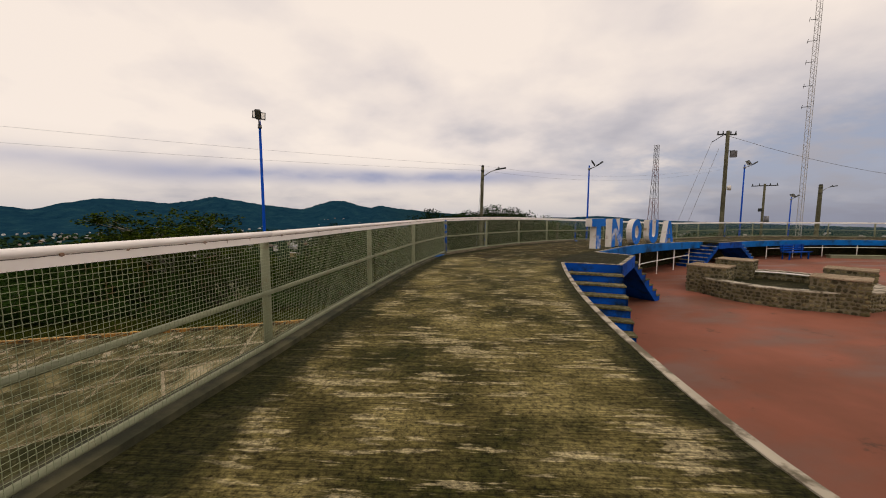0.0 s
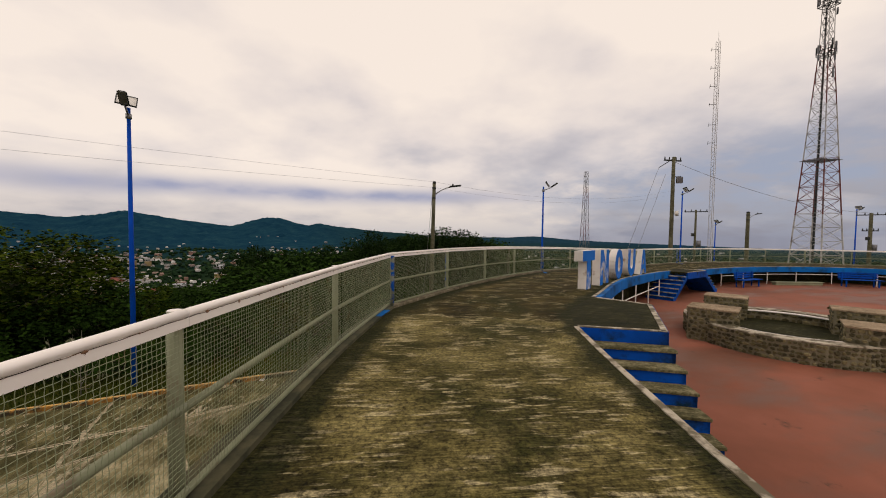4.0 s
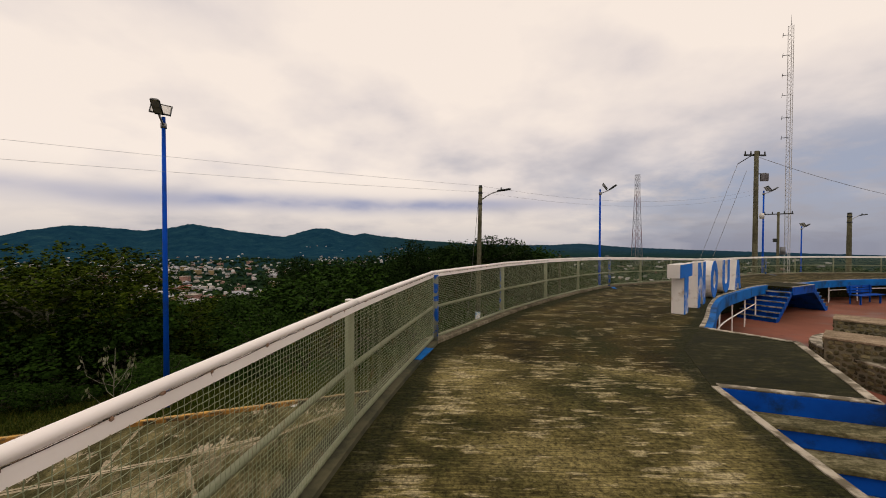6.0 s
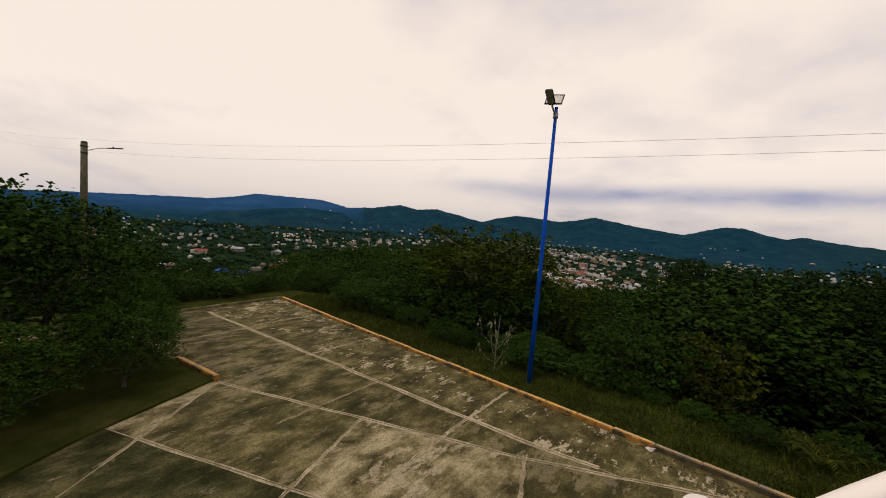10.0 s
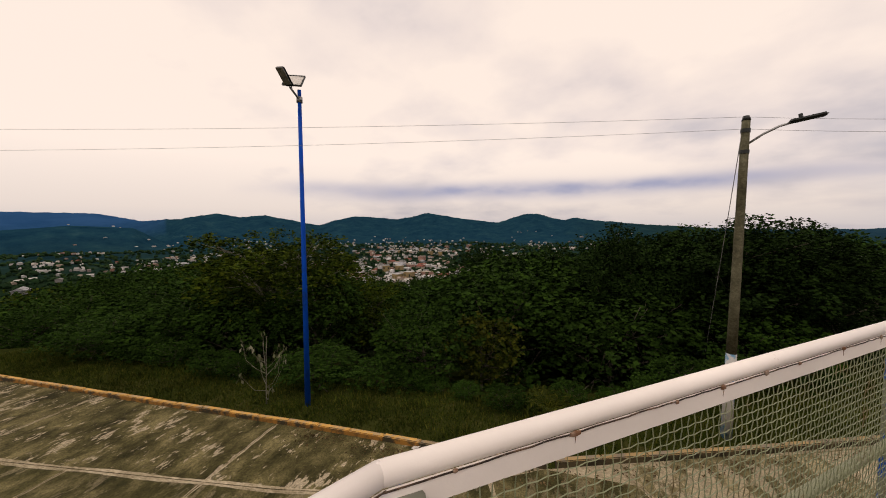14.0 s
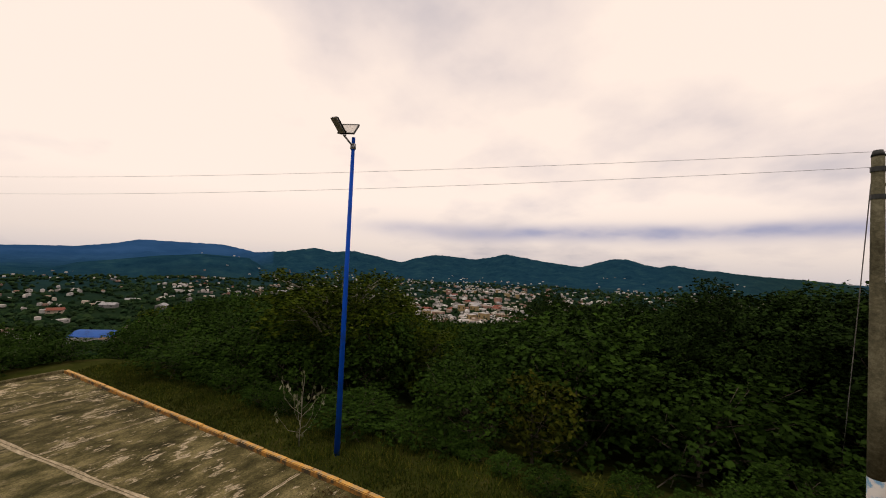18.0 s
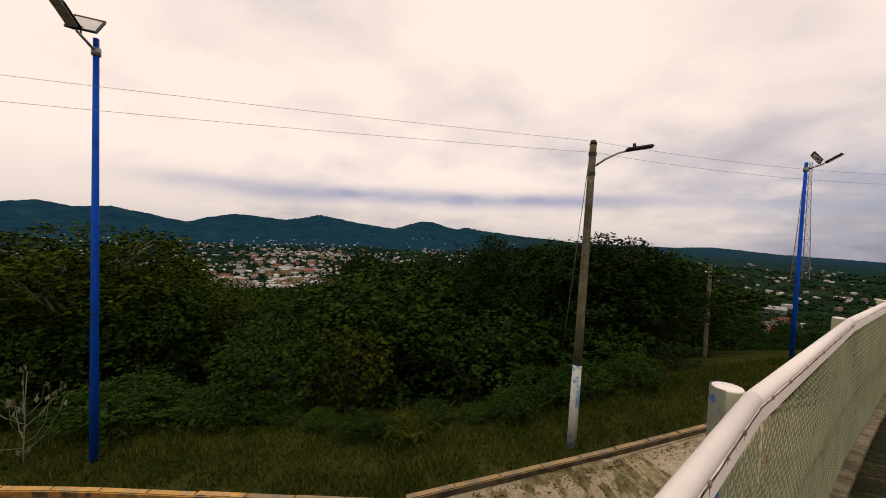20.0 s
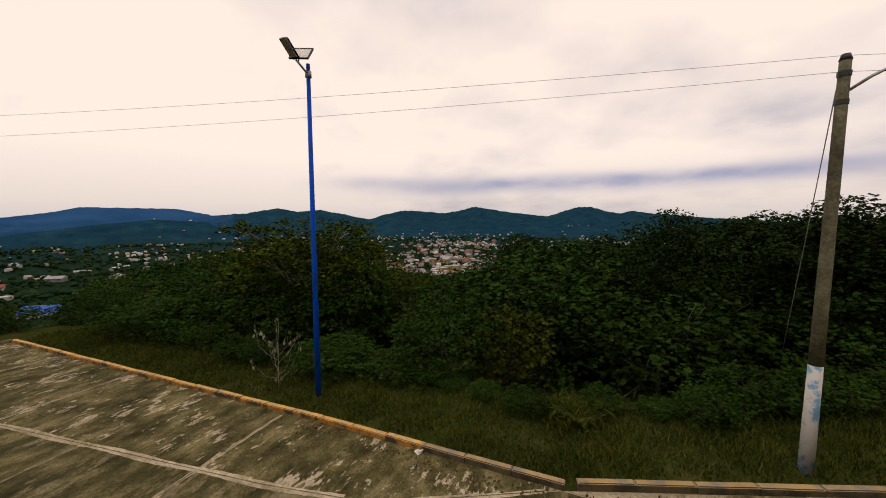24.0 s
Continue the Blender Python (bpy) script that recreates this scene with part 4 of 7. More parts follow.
# ---- sign letters ----
def glyph_outline(ch):
    """Outer and inner outlines of a block letter in a 1 x 1 box."""
    if ch == "T":
        return [[(0, 0.74), (0, 1), (1, 1), (1, 0.74), (0.66, 0.74), (0.66, 0), (0.34, 0), (0.34, 0.74)]]
    if ch == "N":
        return [[(0, 0), (0, 1), (0.3, 1), (0.7, 0.45), (0.7, 1), (1, 1), (1, 0), (0.7, 0), (0.3, 0.55), (0.3, 0)]]
    if ch == "U":
        arc = [(0.5 - 0.5 * math.cos(t), 0.42 - 0.42 * math.sin(t)) for t in np.linspace(0, math.pi, 13)]
        arc2 = [(0.5 + 0.21 * math.cos(t), 0.42 - 0.16 * math.sin(t)) for t in np.linspace(0, math.pi, 9)]
        return [[(0, 1)] + arc + [(1, 1), (0.71, 1)] + arc2 + [(0.29, 1)]]
    if ch == "A":
        return [[(0, 0), (0.36, 1), (0.64, 1), (1, 0), (0.72, 0), (0.66, 0.2), (0.34, 0.2), (0.28, 0)], [(0.4, 0.4), (0.6, 0.4), (0.5, 0.74)]]
    t = np.linspace(0, 2 * math.pi, 25)[:-1]
    return [[(0.5 + 0.5 * math.cos(v), 0.5 + 0.5 * math.sin(v)) for v in t], [(0.5 + 0.2 * math.cos(v), 0.5 + 0.26 * math.sin(v)) for v in t]]


def sign_letter(ch, place, way, size=1.04, wide=1.0, deep=0.24):
    ob = thing("sign_letter", place, "large block letter %s with blue front and white sides" % ch, "letter", "letters of the place sign", turn=math.atan2(way[1], way[0]))
    loops = glyph_outline(ch)
    for nm, y0, y1, mat, lab in (("body", -deep / 2 + 0.012, deep / 2 - 0.012, M_LETTER, "white painted body"), ("face", -deep / 2, -deep / 2 + 0.012, M_FACE, "streaky blue and white painted front"), ("back", deep / 2 - 0.012, deep / 2, M_LETTER, "")):
        q = bmesh.new()
        edges = []
        for lp in loops:
            vs = [q.verts.new((x * wide, 0, z * size)) for x, z in lp]
            edges += [q.edges.new((vs[k], vs[(k + 1) % len(vs)])) for k in range(len(vs))]
        bmesh.ops.triangle_fill(q, edges=edges, use_beauty=True)
        g = bmesh.ops.extrude_face_region(q, geom=list(q.faces))
        moved = {v for v in g["geom"] if isinstance(v, bmesh.types.BMVert)}
        for v in q.verts:
            v.co.y = y1 if v in moved else y0
        bmesh.ops.recalc_face_normals(q, faces=q.faces)
        part(nm, q, mat, ob, lab)
    return ob


SIGN_EDGE = [(1.53, 13.16), (2.581, 15.006), (3.762, 17.281), (5.031, 19.425), (6.3, 21.262)]
SIGN = [even(SIGN_EDGE, 101)[k] for k in (0, 21, 43, 64, 84)]
for k, ch in enumerate("TNOUA"):
    x, y = SIGN[k]
    nx2, ny2 = SIGN[min(k + 1, 4)]
    px2, py2 = SIGN[min(k, 3)]
    way = Vector((nx2 - px2, ny2 - py2)).normalized()
    x, y = x - way[0] * 0.45 * (k > 0), y - way[1] * 0.45 * (k > 0)
    sign_letter(ch, (x, y, deck_z(x, y)), way)

# ---- under-deck pipe rail along the plaza ----
def pipe_rail(line, name_label):
    pts = even(line, max(2, round(sum(math.dist(a, b) for a, b in zip(line, line[1:])) / 2.2) + 1))
    ob = thing("pipe_rail", (*pts[0], PLAZA_Z), name_label, "rail", "pipe rails round the plaza")
    x0, y0 = pts[0]
    for x, y in pts:
        top = deck_z(x, y) - 0.34
        part("post", tube(bmesh.new(), (x - x0, y - y0, 0), (x - x0, y - y0, top - PLAZA_Z), 0.024, 0.024, 8), M_WHITE, ob)
    part("rail", pipe(bmesh.new(), [(x - x0, y - y0, 0.62) for x, y in even(line, 24)], 0.02, 8), M_WHITE, ob)


pipe_rail(beside(resample(INNER[11:16], 0.45), -0.05), "white pipe rail under the sign beside the plaza")
pipe_rail(beside(resample(INNER[18:], 0.45), -0.05), "white pipe rail under the blue fascia across the plaza")


# ---- stone basin ----
def stones(bm, place, u, v, w, h, rnd, size=0.125):
    """Flattened river stones set over a wall face: place is its lower corner, u along it, v out of it."""
    rows = max(1, round(h / (size * 0.9)))
    for r in range(rows):
        z = (r + 0.5) * h / rows
        x = rnd.uniform(0, size * 0.5)
        while x < w:
            wd = rnd.uniform(0.65, 1.3) * size
            c = place + u * min(w, x + wd / 2) + Vector((0, 0, z + rnd.uniform(-0.02, 0.02)))
            hgt = h / rows * rnd.uniform(0.78, 1.05)
            turn = rnd.uniform(0, 1)
            ring, cap = [], []
            for k in range(6):
                t = 2 * math.pi * (k + turn) / 6
                j = rnd.uniform(0.8, 1.1)
                e = u * (math.cos(t) * wd / 2 * j) + Vector((0, 0, math.sin(t) * hgt / 2 * j))
                ring.append(bm.verts.new(c + e))
                cap.append(bm.verts.new(c + e * 0.74 + v * rnd.uniform(0.012, 0.03)))
            for k in range(6):
                bm.faces.new((ring[k], ring[(k + 1) % 6], cap[(k + 1) % 6], cap[k]))
            bm.faces.new(cap)
            x += wd * 1.02


BASIN = (7.656, 15.094)
basin = thing("stone_basin", (*BASIN, PLAZA_Z), "round stone-faced planter basin with four concrete-capped piers", "planter")
rnd = random.Random(4)
R_OUT, R_IN, WALL_H = 2.432, 2.083, 0.525
NB = 40
q = bmesh.new()
ring = [(R_OUT * math.cos(2 * math.pi * k / NB), R_OUT * math.sin(2 * math.pi * k / NB)) for k in range(NB + 1)]
ring2 = [(R_IN * math.cos(2 * math.pi * k / NB), R_IN * math.sin(2 * math.pi * k / NB)) for k in range(NB + 1)]
ribbon(q, ring2, ring, lambda x, y: 0.0, lambda x, y: WALL_H)
wall = part("basin_wall", q, M_MORTAR, basin, "low round mortared wall")
q = bmesh.new()
for k in range(NB):
    a, b = Vector((*ring[k], 0)), Vector((*ring[k + 1], 0))
    stones(q, a, (b - a).normalized(), ((a + b) / 2).normalized(), (b - a).length, WALL_H, rnd)
    a, b = Vector((*ring2[k + 1], 0)), Vector((*ring2[k], 0))
    stones(q, a, (b - a).normalized(), -((a + b) / 2).normalized(), (b - a).length, WALL_H, rnd, 0.17)
part("stone_facing", q, M_STONE, wall, "brown river stones set in mortar", kind="stuff")
q = bmesh.new()
ribbon(q, [(x * 0.995, y * 0.995) for x, y in ring2], [(x * 1.005, y * 1.005) for x, y in ring], lambda x, y: WALL_H, lambda x, y: WALL_H + 0.03)
part("coping", q, M_CURB, wall, "thin pale painted coping")
q = bmesh.new()
prism(q, ring2[:-1], 0.02, 0.22)
part("bed", q, M_DARKDECK, basin, "dark soil bed")
q = bmesh.new()
pipe(q, [(R_IN * 0.93 * math.cos(t), R_IN * 0.93 * math.sin(t), WALL_H - 0.02) for t in np.linspace(0.2, 5.9, 36)], 0.03, 8)
part("hose", q, M_WHITE, basin, "white pipe lying round the basin", True)
TURN_B = math.atan2(-0.55, 0.83)
for cx, cy in [(5.644, 14.831), (8.181, 13.081), (7.306, 17.281), (9.669, 15.312)]:
    w, dpt, h = 1.12, 0.919, 0.91
    m = Matrix.Translation((cx - BASIN[0], cy - BASIN[1], 0)) @ Matrix.Rotation(TURN_B, 4, "Z")
    pier = part("pier", box(bmesh.new(), (0, 0, h / 2), (w, dpt, h), m), M_MORTAR, basin, "stone-faced pier")
    q = bmesh.new()
    r3 = m.to_3x3()
    for (sx, sy, ux, uy, wd) in ((-1, -1, 1, 0, w), (1, -1, 0, 1, dpt), (1, 1, -1, 0, w), (-1, 1, 0, -1, dpt)):
        u = r3 @ Vector((ux, uy, 0))
        v = r3 @ Vector((uy, -ux, 0))
        stones(q, m @ Vector((sx * w / 2, sy * dpt / 2, 0)), u, v, wd, h, rnd)
    part("stone_facing", q, M_STONE, pier, "brown river stones set in mortar", kind="stuff")
    part("pier_cap", box(bmesh.new(), (0, 0, h + 0.02), (w + 0.06, dpt + 0.06, 0.045), m, 0.008), M_CAP, pier, "pale tan concrete cap")


# ---- blue benches and white seats across the plaza ----
def bench(place, turn):
    ob = thing("bench", (*place, PLAZA_Z), "blue painted slatted bench under the walkway edge", "bench", "blue benches", turn=turn)
    for k in range(4):
        part("seat_slat", box(bmesh.new(), (0, -0.17 + 0.12 * k, 0.45), (2.0, 0.1, 0.035), None, 0.006), M_BLUE, ob)
    for k in range(3):
        part("back_slat", box(bmesh.new(), (0, 0.27 + 0.015 * k, 0.58 + 0.13 * k), (2.0, 0.03, 0.1), None, 0.006), M_BLUE, ob)
    for x in (-0.8, 0.8):
        part("leg", box(bmesh.new(), (x, -0.12, 0.215), (0.06, 0.06, 0.43), None, 0.006), M_BLUE, ob)
        part("leg", box(bmesh.new(), (x, 0.25, 0.45), (0.06, 0.05, 0.9), None, 0.006), M_BLUE, ob)


bench((14.35, 27.825), radians(33))
bench((21.525, 29.488), radians(-6))


def low_seat(place, turn, size, label):
    ob = thing("low_seat", (*place, PLAZA_Z), label, "seat", "white seats across the plaza", turn=turn)
    part("base", box(bmesh.new(), (0, 0, size[2] * 0.42), (size[0] - 0.1, size[1] - 0.1, size[2] * 0.84), None, 0.01), M_POST, ob)
    part("top", box(bmesh.new(), (0, 0, size[2] * 0.92), (size[0], size[1], size[2] * 0.16), None, 0.012), M_POST, ob)


low_seat((18.2, 29.662), radians(12), (3.2, 0.4, 0.2), "long low dull white seat under the walkway")
low_seat((24.938, 28.525), radians(-20), (2.4, 0.5, 0.5), "dull white painted block seat across the plaza")
low_seat((28.0, 26.775), radians(-30), (3.4, 0.4, 0.25), "long low dull white seat under the walkway")

# ---- ground, hills ----
CENTRE = (-2.0, 8.0)
# The upland's edge; beyond it the hillside falls away.
UPLAND = [(-25.55, 4.06), (-17.02, 9.66), (-11.88, 13.11), (-8.70, 14.84), (-6.12, 16.30), (-3.255, 19.6), (1.312, 25.2), (5.25, 30.188), (10.5, 36.75), (21.0, 42.0), (35.0, 43.75), (52.5, 35.0), (52.5, -8.75), (17.5, -35.0), (-10.5, -12.25), (-20.738, -1.925)]
# Skyline: bearing and height in degrees.
SKY = [(-180, -0.5), (-140, -0.9), (-127, -0.6), (-118, 0.0), (-106, 0.55), (-103, 1.05), (-100.8, 1.70), (-92, 1.68), (-90, 1.30), (-88, 0.85), (-84, 1.2), (-80, 1.95), (-77.5, 1.45), (-74.3, 1.75), (-70, 0.9), (-67.2, 0.3), (-64.5, 1.1), (-61.8, 1.7), (-58, 1.45), (-55.6, 1.22), (-53, 1.6), (-50.6, 2.22), (-48, 1.75), (-46.2, 1.45), (-42.5, 0.95), (-39.5, 0.64), (-37, 1.4), (-35.5, 1.9), (-33.4, 1.95), (-31.5, 1.3), (-29.6, 0.9), (-28, 1.25), (-25.8, 0.85), (-23.6, 0.66), (-20, 0.25), (-16, 0.0), (-12, -0.35), (-5, -0.55), (1, -0.5), (5, -0.27), (8, -0.5), (11, -0.78), (19, -1.08), (29, -1.3), (38, -1.45), (60, -1.45), (100, -1.0), (180, -0.5)]
sky_az, sky_el = np.array([a - 0.3 for a, _ in SKY], float), np.array([e for _, e in SKY], float) + 0.19


def edge_gap(px, py):
    """Distance outside the upland's edge (negative inside)."""
    poly = np.array(UPLAND)
    a, b = poly, np.roll(poly, -1, 0)
    best = np.full(px.shape, 1e9)
    inside = np.zeros(px.shape, bool)
    for (ax, ay), (bx, by) in zip(a, b):
        dx, dy = bx - ax, by - ay
        t = np.clip(((px - ax) * dx + (py - ay) * dy) / (dx * dx + dy * dy), 0, 1)
        best = np.minimum(best, np.hypot(px - ax - t * dx, py - ay - t * dy))
        cross = (ay > py) != (by > py)
        with np.errstate(divide="ignore", invalid="ignore"):
            inside ^= cross & (px < (bx - ax) * (py - ay) / (by - ay if by != ay else 1e-9) + ax)
    return np.where(inside, -best, best)


def waves(px, py, scale, seed):
    """A cheap smooth noise from a few crossed waves, about -1 to 1."""
    g = np.random.RandomState(seed)
    out = np.zeros_like(px)
    for k in range(7):
        t, ph, f = g.uniform(0, 2 * np.pi), g.uniform(0, 2 * np.pi), g.uniform(0.6, 1.9) / scale
        out += np.sin((px * np.cos(t) + py * np.sin(t)) * f * 2 * np.pi + ph)
    return out / 4.0


def crest_r(az):
    """How far off the skyline's crest lies, by bearing in degrees."""
    return np.interp(az, [-180, -124, -116, -91, -84, -20, -8, 180], [2900, 2900, 4300, 4300, 2800, 2800, 4550, 4550]) + 140 * np.sin(np.radians(az) * 17.1)


def ground_z(px, py):
    px, py = np.asarray(px, float), np.asarray(py, float)
    g = edge_gap(px, py)
    o = np.clip(g, 0, None)
    z = lot_h(px, py) - 0.16 + 0.2 * np.clip((g - 0.1) / 0.5, 0, 1)
    fall = np.clip(o - 2.6, 0, None)
    drop = np.interp(fall, [0, 6, 25, 60, 140, 300, 600, 1200, 5000], [0, 2.4, 8.5, 20, 38, 56, 66, 60, 96])
    z = z - drop
    z = z + waves(px, py, 9, 1) * 0.05 * np.clip(o - 0.6, 0, 1) + waves(px, py, 60, 2) * np.clip(o / 60, 0, 1) * 1.6 + waves(px, py, 330, 3) * np.clip((o - 150) / 500, 0, 1) * 7
    r = np.hypot(px - CENTRE[0], py - CENTRE[1])
    az = np.degrees(np.arctan2(px - CENTRE[0], py - CENTRE[1]))
    el = np.interp(az, sky_az, sky_el)
    crest = crest_r(az)
    top = crest * np.tan(np.radians(el)) + 1.4
    s = np.clip((r - 0.42 * crest) / (0.58 * crest), 0, 1)
    rise = s**2.1
    rough = waves(px, py, 170, 5) * 6 + waves(px, py, 70, 6) * 2.5
    ridge_el = np.interp(az, [-112, -106, -99, -94.5, -89, -84], [-3.0, -1.0, 0.1, 0.55, 0.25, -3.0])
    fine = waves(px, py, 44, 7) * 1.7 + waves(px, py, 21, 8) * 1.1 + waves(px * 1.3, py * 0.8, 97, 10) * 2.2
    hill = z * (1 - rise) + top * rise + rough * (rise * (1 - rise) * 4) * 1.7 + fine * np.clip(rise * 3, 0, 1)
    ridge = r * np.tan(np.radians(ridge_el)) - ((r - 1900) / 30.0) ** 2 * 0.5
    hill = np.maximum(hill, np.where(r < 2600, ridge, -1e3))
    back_side = top - (r - crest) * 0.16
    return np.where(r <= crest + 0.5, hill, back_side)


def ground_sheet():
    az = np.r_[np.arange(-180, -132, 4.0), np.arange(-132, 52, 0.28), np.arange(52, 181, 4.0)]
    rr = np.r_[np.arange(0.5, 46, 0.6), 46 * 1.045 ** np.arange(0, 104)]
    rr = rr[rr < 1150]
    reach = np.r_[np.linspace(0, 0.9, 26)[1:], 0.93, 0.96, 0.985, 1.0, 1.02, 1.08]
    A = np.radians(np.tile(az, (len(rr) + len(reach), 1)))
    crest = crest_r(az)
    R = np.vstack([np.tile(rr[:, None], (1, len(az))), rr[-1] + (crest[None, :] - rr[-1]) * reach[:, None]])
    X, Y = CENTRE[0] + R * np.sin(A), CENTRE[1] + R * np.cos(A)
    Z = ground_z(X, Y)
    nr, na = X.shape
    idx = np.arange(nr * na).reshape(nr, na)
    faces = np.stack([idx[:-1, :-1], idx[:-1, 1:], idx[1:, 1:], idx[1:, :-1]], -1).reshape(-1, 4)
    me = bpy.data.meshes.new("ground")
    me.from_pydata(np.stack([X, Y, Z], -1).reshape(-1, 3).tolist(), [], faces[:, ::-1].tolist())
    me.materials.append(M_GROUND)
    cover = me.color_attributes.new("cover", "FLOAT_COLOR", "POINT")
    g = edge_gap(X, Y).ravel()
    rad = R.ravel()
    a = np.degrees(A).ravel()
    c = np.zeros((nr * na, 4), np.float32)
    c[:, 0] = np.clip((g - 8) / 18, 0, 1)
    # Green and blue channels bring in the haze-tinted hill colours with distance.
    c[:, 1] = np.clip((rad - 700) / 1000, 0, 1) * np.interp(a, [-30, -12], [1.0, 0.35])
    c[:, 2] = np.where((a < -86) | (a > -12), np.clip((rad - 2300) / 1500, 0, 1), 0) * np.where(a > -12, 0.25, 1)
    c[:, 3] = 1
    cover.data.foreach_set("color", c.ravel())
    me.polygons.foreach_set("use_smooth", [True] * len(me.polygons))
    return tagged(new("ground", me), "grassy hillside falling to a wooded valley and hills tinted haze-blue", "ground", kind="structure")


ground_sheet()


def gz(x, y):
    return float(ground_z(np.array([x]), np.array([y]))[0])


# ---- parking lot ----
def cut(poly, p, d):
    """Splits a convex outline by the line through p along d: the left piece and the right piece."""
    left, right = [], []
    side = [d[0] * (y - p[1]) - d[1] * (x - p[0]) for x, y in poly]
    for k, (a, b) in enumerate(zip(poly, poly[1:] + poly[:1])):
        sa, sb = side[k], side[(k + 1) % len(poly)]
        (left if sa >= 0 else right).append(a)
        if (sa >= 0) != (sb >= 0):
            t = sa / (sa - sb)
            m = (a[0] + (b[0] - a[0]) * t, a[1] + (b[1] - a[1]) * t)
            left.append(m)
            right.append(m)
    return left, right


def cuts(polys, p, d):
    out = []
    for q in polys:
        out += [h for h in cut(q, p, d) if len(h) > 2]
    return out


def shrunk(poly, g):
    """The convex outline drawn in by g, or None."""
    area = sum(a[0] * b[1] - a[1] * b[0] for a, b in zip(poly, poly[1:] + poly[:1]))
    if area < 0:
        poly = poly[::-1]
    out = list(poly)
    for a, b in zip(poly, poly[1:] + poly[:1]):
        L = math.dist(a, b)
        if L < 1e-4:
            continue
        d = ((b[0] - a[0]) / L, (b[1] - a[1]) / L)
        out = cut(out, (a[0] - d[1] * g, a[1] + d[0] * g), d)[0]
        if len(out) < 3:
            return None
    keep = [p for k, p in enumerate(out) if math.dist(p, out[k - 1]) > 0.01]
    return keep if len(keep) > 2 else None


LOT = [(-25.375, 3.938), (-20.738, -1.925), (-10.5, -12.25), (1.75, -5.25), (7.0, 28.875), (5.25, 30.188), (1.312, 25.156), (-3.255, 19.547), (-6.13, 16.095), (-8.68, 14.72), (-11.83, 12.98), (-17.0, 9.52)]
A0, A1 = (-14.088, 3.675), (-6.3, 15.838)
B0, B1 = (-22.312, 0.963), (-8.426, 12.862)
dA, dB = (A1[0] - A0[0], A1[1] - A0[1]), (B1[0] - B0[0], B1[1] - B0[1])
upper, lower = cut(LOT, A0, dA)
tip, mid = cut(upper, B0, dB)
panels = []
tips = [tip]
JOINTS = []
for p, w in [((-12.32, 12.49), 0.045), ((-17.99, 8.73), 0.05), ((-21.82, 6.16), 0.05)]:
    tips = cuts(tips, p, (1.57, -2.2))
    JOINTS.append((p, (p[0] + 1.57, p[1] - 2.2), w, 1.22))
mids = [mid]
for p, w, n in [((-10.75, 10.32), 0.045, 1.0), ((-13.55, 8.41), 0.035, 1.75), ((-19.54, 3.38), 0.05, 2.4)]:
    mids = cuts(mids, p, (1.17, -1.55))
    JOINTS.append((p, (p[0] + 1.17, p[1] - 1.55), w, n))
lows = [lower]
for p in [(-14.088, 3.675), (-11.463, 7.788), (-9.275, 11.463), (-6.737, 15.006), (-4.812, 17.106), (-2.538, 19.425)]:
    way = (1.22, -0.80) if p[0] > -14 else (1.40, -0.41)
    lows = cuts(lows, p, way)
    JOINTS.append((p, (p[0] + way[0], p[1] + way[1]), 0.045, 2.6))
lows = cuts(lows, (-11.322, 2.87), dA)
bed = thing("parking_lot", (0, 0, 0), "stained concrete parking lot slabs with pale joints", "parking lot", kind="structure")
# The ground is level as far as a kink, then climbs: a piece that lies across it is built of two flat halves.
KINK_P, KINK_D = (5.25 * 0.5, 5.25 * 0.866), (0.866, -0.5)


# Slabs that were scoured paler than the rest.
PALE = [(-8.925, 9.188), (-12.3, 2.75)]


def inside_poly(p, poly):
    sides = [(b[0] - a[0]) * (p[1] - a[1]) - (b[1] - a[1]) * (p[0] - a[0]) > 0 for a, b in zip(poly, poly[1:] + poly[:1])]
    return all(sides) or not any(sides)


def lot_piece(name, poly, z0, z1, mat, label=""):
    q = bmesh.new()
    for half in cut(poly, KINK_P, KINK_D):
        if len(half) > 2:
            prism(q, half, lambda x, y: float(lot_h(x, y)) + z0, lambda x, y: float(lot_h(x, y)) + z1)
    bmesh.ops.recalc_face_normals(q, faces=q.faces)
    part(name, q, mat, bed, label)


for n_slab, poly in enumerate(tips + mids + lows):
    s = shrunk(poly, 0.02)
    if s:
        lot_piece("joint_bed", poly, -0.14, -0.012, M_JOINT, "pale joint filling")
        cx, cy = sum(x for x, _ in poly) / len(poly), sum(y for _, y in poly) / len(poly)
        pale = any(inside_poly(p, poly) for p in PALE) or cy > 16.5
        mossy = not pale and cy < 14 and (cx + 11.322) * dA[1] - (cy - 2.87) * dA[0] > 0
        lot_piece("slab", s, -0.011, 0.0, M_LOT2 if pale else M_LOT3 if mossy else M_LOT if n_slab < len(tips) else M_LOT4, "paler scoured slab" if pale else "dark mossy slab" if mossy else "")
C0 = (-11.322, 2.87)
strips = [(A0, A1, 0.062), (B0, B1, 0.085), (C0, (C0[0] + dA[0], C0[1] + dA[1]), 0.05)]
strips += [(p, (p[0] + (e[0] - p[0]) * n, p[1] + (e[1] - p[1]) * n), w) for p, e, w, n in JOINTS]
rnd = random.Random(3)
